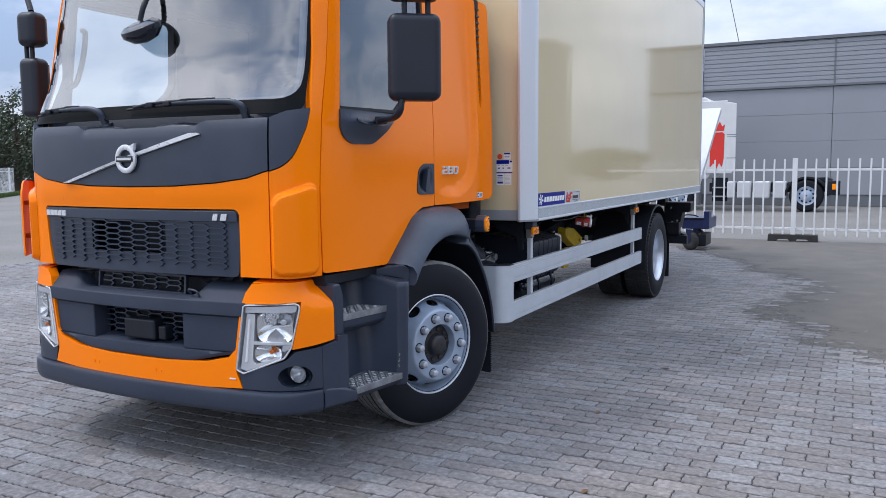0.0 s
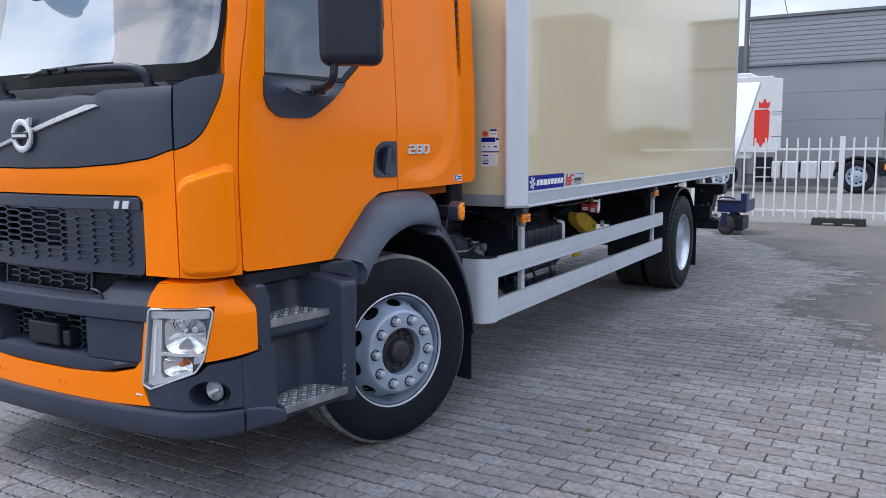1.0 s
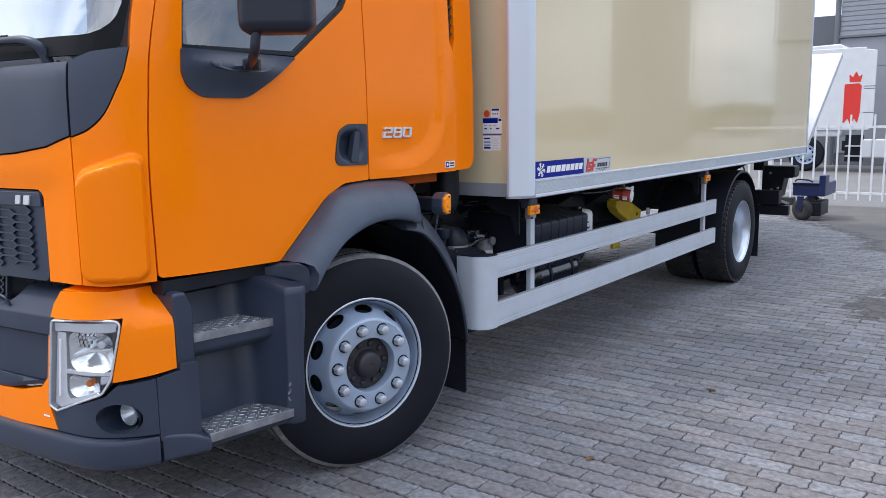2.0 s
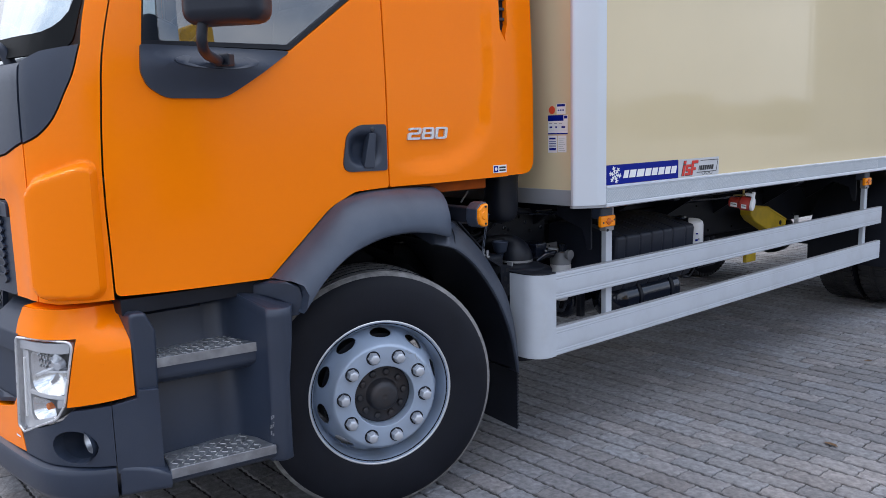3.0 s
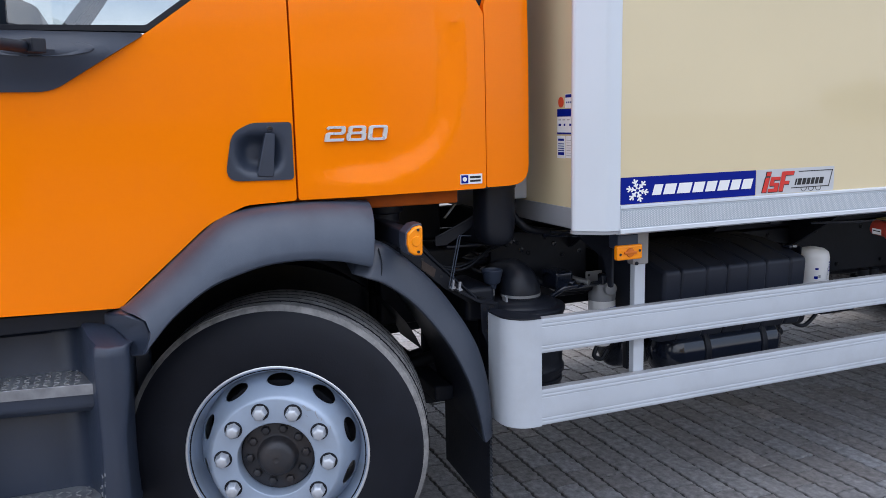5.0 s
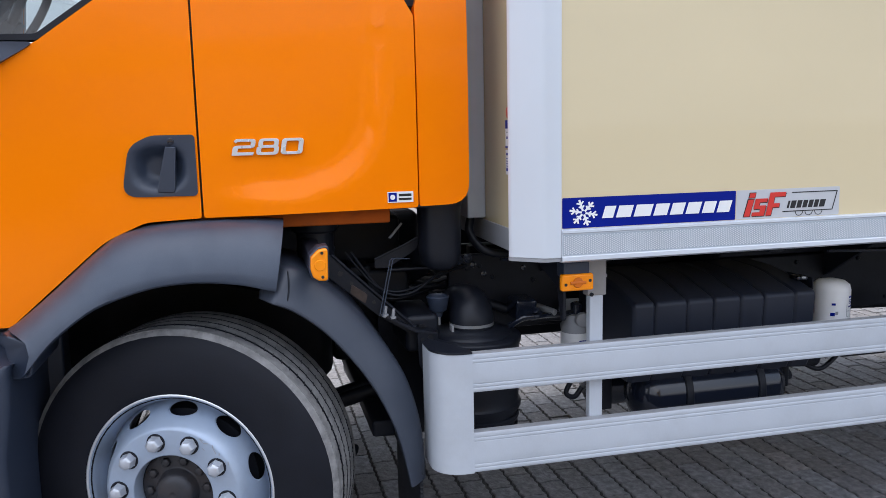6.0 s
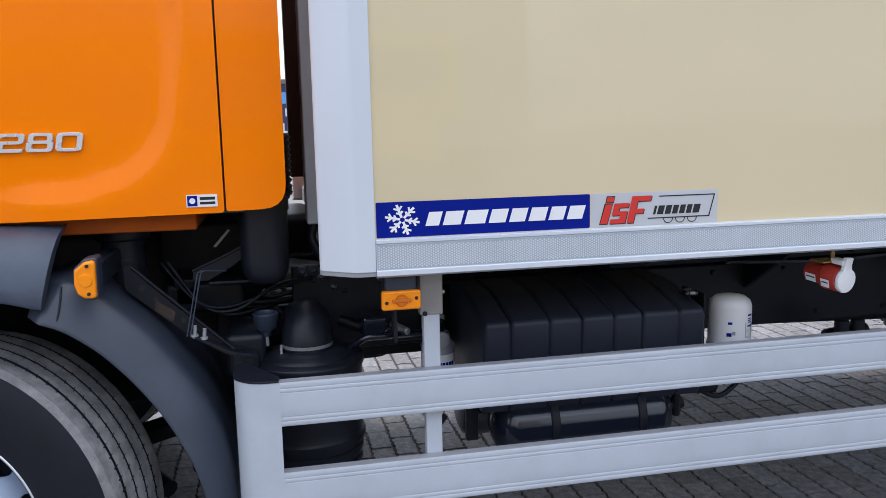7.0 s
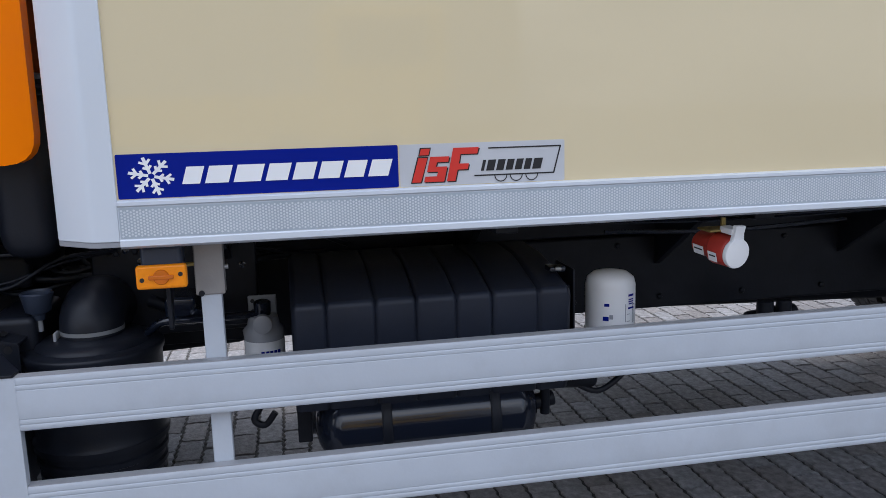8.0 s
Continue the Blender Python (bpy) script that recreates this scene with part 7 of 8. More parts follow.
for y0 in (1.972, 2.008, 2.044):
    for i in range(8):
        a0, a1 = radians(180 + 22.5 * i), radians(180 + 22.5 * (i + 1))
        pa, pb = (y0 + 0.014 * math.cos(a0), 1.267 + 0.014 * math.sin(a0)), (y0 + 0.014 * math.cos(a1), 1.267 + 0.014 * math.sin(a1))
        ang = math.atan2(pb[1] - pa[1], pb[0] - pa[0])
        box(0, 0.0007, -0.0005, 0.0062, -0.001, 0.001, 0, lines, 1, Matrix.Translation((X2, pa[0], pa[1])) @ Matrix.Rotation(ang, 4, "X"))
part("outline_mark", lines, BLACK_PRINT, grey, "black trailer outline mark")

# small labels on the front wall, beside the corner profile
def front_label(x0, x1, z0, z1, mt, parent, dy=0.0, name="label", label=""):
    return part(name, box(x0, x1, Y0 - 0.001 - dy, Y0 - 0.0002 - dy, z0, z1, 0), mt, parent, label)


lab = front_label(1.022, 1.143, 1.488, 1.577, WHITE, cargo, 0, "label", "white and blue inspection labels")
front_label(1.022, 1.118, 1.550, 1.577, BLUE, lab, 0.0006, "print")
front_label(1.122, 1.141, 1.560, 1.573, BLUE, lab, 0.0006, "print")
front_label(1.022, 1.143, 1.488, 1.494, BLUE, lab, 0.0006, "print")
for x0, w in ((1.032, 0.016), (1.068, 0.010), (1.106, 0.022)):
    front_label(x0, x0 + w, 1.517, 1.525, BLUE, lab, 0.0006, "print")
for x0 in (1.030, 1.060, 1.090):
    front_label(x0, x0 + 0.018, 1.537, 1.540, GREY_STRIP, lab, 0.0006, "print")
lab2 = front_label(1.022, 1.078, 1.402, 1.482, WHITE, cargo, 0, "label", "white and blue inspection labels")
for z0, z1, w in ((1.464, 1.472, 0.040), (1.452, 1.455, 0.042), (1.444, 1.447, 0.042), (1.436, 1.439, 0.042), (1.428, 1.431, 0.042), (1.413, 1.424, 0.042)):
    front_label(1.029, 1.029 + w, z0, z1, BLUE, lab2, 0.0006, "print")
lab3 = front_label(1.082, 1.135, 1.404, 1.482, WHITE, cargo, 0, "label", "white and blue inspection labels")
for k in range(7):
    front_label(1.088, 1.128 - 0.006 * (k % 3), 1.412 + 0.009 * k, 1.4135 + 0.009 * k, GREY_STRIP, lab3, 0.0006, "print")
lab4 = front_label(1.076, 1.130, 1.580, 1.629, WHITE, cargo, 0, "label", "white and blue inspection labels")
front_label(1.079, 1.127, 1.616, 1.627, BLUE, lab4, 0.0006, "print")
for x0 in (1.084, 1.098, 1.112):
    front_label(x0, x0 + 0.008, 1.596, 1.602, BLUE, lab4, 0.0006, "print")
part("label", rod((1.047, Y0, 1.601), (1.047, Y0 - 0.0012, 1.601), 0.019, 20), RED_LABEL, cargo, "round red label")
duct = part("cable_duct", box(0.655, 0.785, 1.005, Y0, 1.235, ZT - 0.1, 0.006), ALU, cargo, "grey cable duct on the front wall")
# dark brown strip on the far part of the front wall
part("side_strip", box(-0.98, -0.80, 1.00, Y0, 1.30, ZT - 0.1, 0.003), STRIP_BROWN, cargo)
part("hose", tube([(0.74, 1.03, 1.24), (0.75, 1.02, 1.18), (0.80, 1.06, 1.12), (0.82, 1.15, 1.10)], 0.016, 8), BLACK_SOFT, duct)

# rear of the truck
for s in (1, -1):
    M = Matrix.Diagonal((s, 1, 1, 1))
    arch = bmesh.new()
    rows = []
    for k in range(19):
        a = radians(-8 + 196 * k / 18)
        r = 0.60
        y, z = 5.265 + r * math.cos(a) * 1.02, 0.47 + r * math.sin(a) * 1.02
        rows.append([arch.verts.new((x, y + dy, z + dz)) for x, dy, dz in ((0.62, 0, 0), (1.23, 0, 0), (1.235, -0.004 * math.cos(a), -0.02 * math.sin(a)))])
    for ra, rb in zip(rows, rows[1:]):
        for j in range(2):
            arch.faces.new((ra[j], ra[j + 1], rb[j + 1], rb[j]))
    bmesh.ops.transform(arch, matrix=M, verts=arch.verts)
    ra_ = part("rear_wheel_arch", arch, BLACK_SOFT, truck, "black rear wheel arch")
    part("mudflap", box(0.62, 1.235, 5.90, 5.91, 0.16, 0.62, 0.002, None, 2, M), BLACK_SOFT, ra_)
lift = part("tail_lift", box(-1.05, 1.05, 7.45, 7.58, 0.55, 0.72, 0.01), BLACK, truck, "black tail lift with a raised white platform")
plat = bmesh.new()
prism([(7.76, 1.20), (7.82, 1.14), (9.80, 2.40), (9.74, 2.46)], "x", -1.22, 1.24, 0.01, plat)
part("platform", plat, GREY_STICKER, lift, "white tail lift platform, half raised")
for s in (1, -1):
    part("arm", tube([(s * 0.75, 7.5, 0.65), (s * 0.8, 7.85, 0.62), (s * 0.8, 8.20, 0.66)], 0.05, 10), BLACK, lift)
part("lift_head", prism(fillet([(0.80, 1.005), (1.175, 1.005), (1.175, 0.89), (1.15, 0.865), (1.06, 0.86), (1.02, 0.63), (0.80, 0.63)], 0.02), "y", 7.62, 7.86, 0.012), BLACK, lift)
part("lift_foot", prism(fillet([(0.80, 0.60), (0.95, 0.60), (1.10, 0.55), (1.10, 0.48), (0.80, 0.48)], 0.015), "y", 7.60, 7.80, 0.01), BLACK, lift)
for x, z in ((0.92, 0.72), (0.99, 0.74), (0.90, 0.92)):
    part("bolt", rod((x, 7.615, z), (x, 7.60, z), 0.016, 10, None, 0.003), STEEL, lift)
part("lift_ram", rod((0.95, 7.60, 0.52), (0.97, 7.61, 0.68), 0.016, 12), STEEL, lift, "bright ram of the lift")
part("lift_cable", tube([(0.56, 7.59, 1.02), (0.60, 7.58, 0.94), (0.58, 7.58, 0.80), (0.60, 7.58, 0.55)], 0.010, 8, None, 5), PLASTIC_FENDER, lift)
part("rear_bar", box(-1.15, 1.15, 7.5, 7.58, 0.42, 0.54, 0.01), BLACK, lift)
part("lift_link", box(0.70, 0.82, 7.60, 7.80, 0.95, 1.18, 0.01), BLACK, lift)

# the other side of the truck, seen between the wheels
part("fuel_tank", box(-1.20, -0.58, 2.45, 3.9, 0.40, 1.02, 0.06, None, 4), BLACK_GLOSS, truck, "black fuel tank on the other side")
part("silencer", box(-1.15, -0.50, 0.46, 1.10, 0.50, 1.14, 0.05, None, 3), BLACK, truck, "black silencer box behind the cab")
# dark mass added to close the bright gap under the cab
part("underside_block", box(-0.80, 0.55, 0.52, 0.80, 1.06, 1.235, 0.02), BLACK, frame_ob)
for y, z, r in ((1.00, 1.050, 0.012), (1.045, 1.052, 0.012), (1.085, 1.015, 0.011), (1.24, 1.03, 0.010), (1.36, 0.99, 0.010)):
    part("bolt_ring", lathe([(0.0, r), (0.004, r), (0.005, r * 0.6), (0.001, r * 0.5), (0.001, 0.0)], 14, None, Matrix.Translation((0.7005, y, z))), BLACK_GLOSS, frame_ob)
for k, (y0, y1, z) in enumerate(((1.10, 1.50, 1.095), (1.12, 1.62, 1.110), (2.30, 3.40, 1.090), (2.30, 3.90, 1.105), (2.35, 3.10, 1.070))):
    part("cable", tube([(0.86 + 0.03 * k, y0, z), (0.87 + 0.03 * k, (y0 + y1) / 2, z - 0.012), (0.86 + 0.03 * k, y1, z)], 0.006, 6), BLACK_GLOSS, frame_ob)
part("pipe_stub", rod((0.80, 1.20, 0.90), (0.86, 1.245, 0.885), 0.020, 14, None, 0.004), BLACK_GLOSS, frame_ob)
part("pipe_stub", rod((0.80, 1.26, 0.90), (0.88, 1.30, 0.890), 0.012, 12, None, 0.003), STEEL, frame_ob)
part("valve_body", box(0.74, 0.86, 1.16, 1.24, 0.86, 0.94, 0.012, None, 3), BLACK_GLOSS, frame_ob)
# ---- surroundings ----
FENCE_WHITE = mat("white fence paint", (0.68, 0.69, 0.70), 0.45, 0, 0.04, 4, dirt=(0.55, 0.54, 0.50), dirt_amount=0.3, dirt_scale=5)
HALL = mat("grey cladding", (0.262, 0.275, 0.300), 0.5, 0.1, 0.04, 0.5, dirt=(0.26, 0.27, 0.29), dirt_amount=0.4, dirt_scale=0.4)
HALL_DARK = mat("dark grey trim", (0.13, 0.14, 0.155), 0.5, 0.1, 0.05, 1)
RUBBER_FOOT = mat("recycled rubber", (0.03, 0.029, 0.028), 0.9, 0, 0.2, 12, 0.4, 80)


def fence_run(label, p0, p1, height, low, pitch, post_every, foot=True):
    """A palisade fence from p0 to p1: posts, two rails, pointed pales."""
    a, b = Vector((*p0, 0)), Vector((*p1, 0))
    d = b - a
    run, ang = d.length, math.atan2(d.y, d.x)
    fence = thing("fence", label, "fence", at=a)
    fence.rotation_euler = (0, 0, ang)
    for z in (low + 0.13, height - 0.22):
        part("rail", box(0, run, -0.018, 0.018, z - 0.022, z + 0.022, 0.003), FENCE_WHITE, fence)
    me_pale, me_post = None, None
    k, x = 0, pitch / 2
    while x < run:
        if k % post_every == 0:
            if me_post is None:
                me_post = part("post", box(-0.045, 0.045, -0.045, 0.045, 0.0, height + 0.01, 0.006), FENCE_WHITE, fence)
                me_post.location = (x, 0, 0)
                if foot:
                    me_foot = part("foot", prism([(-0.46, 0.0), (-0.30, 0.0), (-0.27, 0.05), (-0.08, 0.05), (-0.05, 0.0), (0.05, 0.0), (0.08, 0.05), (0.27, 0.05), (0.30, 0.0), (0.46, 0.0), (0.45, 0.14), (-0.45, 0.14)], "y", -0.14, 0.10, 0.01), RUBBER_FOOT, fence, "black recycled rubber fence foot")
                    me_foot.location = (x, 0, 0)
            else:
                repeat(me_post, Matrix.Translation((x, 0, 0)))
                if foot:
                    repeat(me_foot, Matrix.Translation((x, 0, 0)))
        else:
            if me_pale is None:
                me_pale = part("pale", prism([(-0.016, low), (0.016, low), (0.016, height - 0.012), (0.0, height), (-0.016, height - 0.012)], "y", -0.034, -0.019, 0.002), FENCE_WHITE, fence)
                me_pale.location = (x, 0, 0)
            else:
                repeat(me_pale, Matrix.Translation((x, 0, 0)))
        x += pitch
        k += 1
    return fence


fence_run("white steel palisade fence on black rubber feet", (-8.585, 13.25), (4.2, 13.25), 1.64, 0.12, 0.19, 14)

# industrial hall behind the fence
hall = thing("industrial_hall", "grey metal-clad industrial hall with ribbed upper band", "building", at=(0, 28.5, 0))
part("wall", box(-2.2, 6.9, 0.0, 14, 0.0, 4.35, 0.01), HALL, hall)
k = 0
for x0 in (-2.2, 2.33):
    for z0, z1 in ((0.42, 1.388), (1.395, 2.365), (2.372, 3.342), (3.35, 4.32)):
        part("panel", box(x0 + 0.01, x0 + 4.52, -0.06, 0.0, z0, z1, 0.004), HALL, hall)
    part("base_panel", box(x0 + 0.005, x0 + 4.525, -0.03, 0.0, 0.0, 0.40, 0.006), HALL_DARK, hall)
part("drip_edge", box(-2.25, 6.95, -0.14, 0.0, 4.33, 4.42, 0.01), HALL_DARK, hall)
rib = bmesh.new()
z = 4.42
prof = []
while z < 6.02:
    prof += [(-0.10, z), (-0.10, z + 0.115), (-0.075, z + 0.13), (-0.075, z + 0.15)]
    z += 0.16
prism([(y, z) for y, z in prof] + [(0.4, prof[-1][1]), (0.4, 4.42)], "x", -2.2, 6.9, 0, rib)
part("ribbed_cladding", rib, HALL, hall, "horizontally ribbed grey cladding")
part("roof_edge", box(-2.28, 6.98, -0.16, 14, 6.02, 6.14, 0.01), HALL_DARK, hall)
part("mast", rod((-2.3, -0.1, 0.0), (-2.3, -0.1, 10.5), 0.09, 14), HALL_DARK, hall)
part("rear_wing", box(-14, -2.3, 1.5, 14, 0.0, 5.3, 0.01), HALL_DARK, hall)
for x in (2.35,):
    part("joint_strip", box(x - 0.03, x + 0.03, -0.115, -0.10, 4.42, 6.02, 0.003), HALL_DARK, hall)

# the hall and trees on the other side, which close the place behind the camera
BACK_WALL = mat("pale grey cladding", (0.33, 0.34, 0.36), 0.6, 0.05, 0.06, 0.5)
back = thing("warehouse", "long pale grey warehouse with a low-pitched roof", "building", at=(30, 0, 0))
part("wall", prism([(-22, 0), (8, 0), (8, 3.3), (-7, 9.3), (-22, 3.3)], "x", 0, 18, 0.02), BACK_WALL, back)
for y1, y2 in ((-22.4, -7.0), (-7.0, 8.4)):
    z1, z2 = (3.15, 9.31) if y1 < -20 else (9.31, 3.15)
    part("roof", prism([(y1, z1), (y2, z2), (y2, z2 + 0.16), (y1, z1 + 0.16)], "x", -0.3, 18.2, 0.01), HALL_DARK, back)
part("gate", box(-0.06, 0.0, -10, -5, 0.0, 4.2, 0.01), HALL_DARK, back)
tower = thing("silo_tower", "tall grey clad silo tower across the yard", "tower", at=(15.4, 38.0, 0))
part("shaft", box(-1.55, 1.55, -1.5, 1.5, 0.0, 7.9, 0.02), HALL_DARK, tower)
part("roof", box(-1.6, 1.6, -1.6, 1.6, 7.9, 8.2, 0.02), HALL, tower)
for z in (2.6, 5.2):
    part("band", box(-1.57, 1.57, -1.52, 1.52, z, z + 0.12, 0.004), HALL, tower)
trailer = thing("box_trailer", "plain pale grey box trailer parked across the yard", "trailer", at=(14.5, 3.6, 0))
part("body", box(0.0, 2.5, -2.2, 2.3, 1.15, 4.0, 0.03), BACK_WALL, trailer)
for y in (-2.2, 0.0, 2.2):
    part("post", box(-0.02, 0.0, y - 0.05, y + 0.05, 1.15, 4.0, 0.004), HALL_DARK, trailer)
part("frame", box(0.7, 1.8, -2.2, 2.3, 0.85, 1.15, 0.02), BLACK, trailer)
for y in (-0.2, 1.2):
    for x in (0.25, 2.25):
        part("wheel", rod((x - 0.17, y, 0.5), (x + 0.17, y, 0.5), 0.5, 24, None, 0.05), RUBBER, trailer)
part("landing_leg", box(0.9, 1.05, -1.9, -1.75, 0.0, 0.9, 0.01), STEEL, trailer)
# ---- parked tractor unit behind the fence ----
WHITE_PAINT = mat("white lorry paint", (0.60, 0.61, 0.62), 0.35, 0, 0.04, 3, coat=0.3, dirt=(0.5, 0.49, 0.46), dirt_amount=0.35, dirt_scale=2)
tractor = thing("tractor_unit", "white tractor unit with a red emblem parked behind the fence", "truck", at=(0.32, 24.2, 0))
part("cab", prism(fillet([(-3.6, 1.05), (-1.62, 1.05), (-1.50, 1.3), (-1.48, 3.62), (-1.75, 3.80), (-3.3, 3.75), (-3.6, 2.2)], 0.08), "y", 0.05, 2.4, 0.05, None, 3), WHITE_PAINT, tractor)
part("side_fairing", prism(fillet([(-1.46, 1.25), (-0.85, 1.25), (-0.73, 1.4), (-0.73, 3.55), (-0.85, 3.58), (-1.46, 3.66)], 0.04), "y", -0.02, 0.05, 0.02), WHITE_PAINT, tractor)
for z in (1.75, 2.45, 2.52):
    part("seam", box(-1.02, -0.72, -0.025, -0.018, z, z + 0.02, 0), HALL_DARK, tractor)
part("emblem", prism(fillet([(-1.55, 1.42), (-1.42, 1.60), (-1.33, 1.38), (-1.24, 1.62), (-1.16, 1.42), (-1.10, 1.75), (-1.09, 2.55), (-1.16, 2.62), (-1.55, 2.60)], 0.03), "y", -0.030, -0.021, 0.002), RED, tractor, "plain red painted emblem")
part("emblem", prism(fillet([(-1.42, 2.66), (-1.12, 2.66), (-1.08, 2.90), (-1.17, 2.80), (-1.25, 2.98), (-1.34, 2.80), (-1.44, 2.90)], 0.02), "y", -0.030, -0.021, 0.002), RED, tractor)
part("backing", box(-2.6, -1.02, -0.021, 0.05, 1.25, 3.66, 0.02), WHITE_PAINT, tractor)
part("frame", box(-1.6, 2.3, 0.35, 0.62, 0.62, 0.92, 0.02), BLACK, tractor)
part("frame", box(-1.6, 2.3, 1.6, 1.85, 0.62, 0.92, 0.02), BLACK, tractor)
for x0, x1 in ((-0.98, -0.72), (-0.66, -0.22), (-0.12, 0.36), (0.46, 0.86)):
    part("tank", box(x0, x1, 0.0, 0.5, 0.42, 0.98, 0.05, None, 3), GREY_STICKER, tractor, "pale grey side tank")
for z in (0.45, 0.75):
    part("step", box(-1.45, -1.02, -0.02, 0.3, z, z + 0.04, 0.01), ALU_DIM, tractor)
part("step_back", box(-1.5, -1.0, 0.3, 0.4, 0.3, 1.1, 0.01), BLACK, tractor)
for x in (-2.55, 1.46):
    wh = part("wheel", lathe([(-0.30, 0.0), (-0.30, 0.40), (-0.27, 0.49), (-0.22, 0.515), (-0.05, 0.515), (-0.01, 0.49), (0.0, 0.44), (0.0, 0.32), (-0.02, 0.30)], 36, None, Matrix.Translation((x, 0.0, 0.515)) @ pose(0, 0, 0, 0, 0, -90)), RUBBER, tractor)
    part("rim", wheel_disc([(0.0, 0.305), (0.004, 0.30), (-0.06, 0.275), (-0.06, 0.25), (-0.05, 0.17), (-0.04, 0.16), (-0.02, 0.10), (-0.02, 0.02)], {3}), RIM, wh).matrix_basis = Matrix.Translation((x, -0.005, 0.515)) @ pose(0, 0, 0, 0, 0, -90)
part("mudguard", prism([(1.46 + 0.66 * math.cos(radians(a)), 0.515 + 0.62 * math.sin(radians(a))) for a in range(0, 181, 15)] + [(1.46 + 0.60 * math.cos(radians(a)), 0.515 + 0.56 * math.sin(radians(a))) for a in range(180, -1, -15)], "y", 0.0, 0.6, 0.005), BLACK_SOFT, tractor)
part("rear_bar", box(2.03, 2.43, 0.05, 0.4, 0.55, 1.0, 0.03), BLACK, tractor)
part("tail_lamp", box(2.20, 2.32, 0.0, 0.06, 0.72, 0.90, 0.01), AMBER, tractor)
part("coupling", prism([(0.9, 0.92), (2.1, 0.92), (2.2, 1.02), (2.0, 1.10), (1.1, 1.06)], "y", 0.5, 1.7, 0.02), BLACK, tractor)

# low trolley with a small wheel behind the truck
BLUE_PAINT = mat("dark blue paint", (0.012, 0.022, 0.09), 0.4, 0, 0.1, 6, dirt=(0.05, 0.05, 0.06), dirt_amount=0.4, dirt_scale=6)
dolly = thing("pallet_trolley", "dark blue steel pallet trolley on small rubber wheels", "trolley", at=(0.62, 11.0, 0))
part("deck", box(-0.16, 0.31, -0.25, 0.6, 0.385, 0.585, 0.015), BLUE_PAINT, dolly)
part("upright", box(0.22, 0.315, -0.26, 0.0, 0.40, 0.71, 0.012), BLUE_PAINT, dolly)
part("deck_edge", box(-0.16, 0.225, -0.262, -0.25, 0.555, 0.588, 0.004), BLACK, dolly)
part("handle", tube([(-0.14, -0.2, 0.60), (-0.10, -0.2, 0.635), (0.05, -0.2, 0.63), (0.12, -0.2, 0.60)], 0.012, 8, None, 4), BLACK, dolly)
for x, y in ((-0.012, -0.20), (-0.012, 0.5)):
    part("wheel", lathe([(-0.05, 0.0), (-0.05, 0.075), (-0.058, 0.082), (-0.06, 0.10), (-0.055, 0.150), (-0.03, 0.168), (0.03, 0.168), (0.055, 0.150), (0.06, 0.10), (0.058, 0.082), (0.05, 0.075), (0.05, 0.0)], 32, None, Matrix.Translation((x, y, 0.168)) @ pose(0, 0, 0, 0, 0, 62)), TREAD_DARK, dolly, "small rubber wheel")
    part("fork", prism(fillet([(-0.055, 0.16), (-0.005, 0.14), (0.035, 0.38), (-0.075, 0.38)], 0.012), "y", -0.072, -0.062, 0.004, None, 2, Matrix.Translation((x, y, 0.0))), BLUE_PAINT, dolly)
part("bumper", box(0.115, 0.26, -0.22, 0.35, 0.075, 0.30, 0.02), BLACK_SOFT, dolly)

# ---- far side of the yard ----
fence_run("white palisade fence along the yard's far edge", (-15.5, -1.0), (-47.0, 30.5), 1.75, 0.07, 0.24, 18, False)
BARK = mat("oak bark", (0.07, 0.055, 0.042), 0.9, 0, 0.2, 8, 0.5, 30)
LEAF = mat("oak leaves", (0.040, 0.056, 0.028), 0.6, 0, 0.3, 0.8, random_tint=0.45)
GRASS = mat("verge grass", (0.10, 0.15, 0.045), 0.9, 0, 0.3, 1.5, random_tint=0.4)


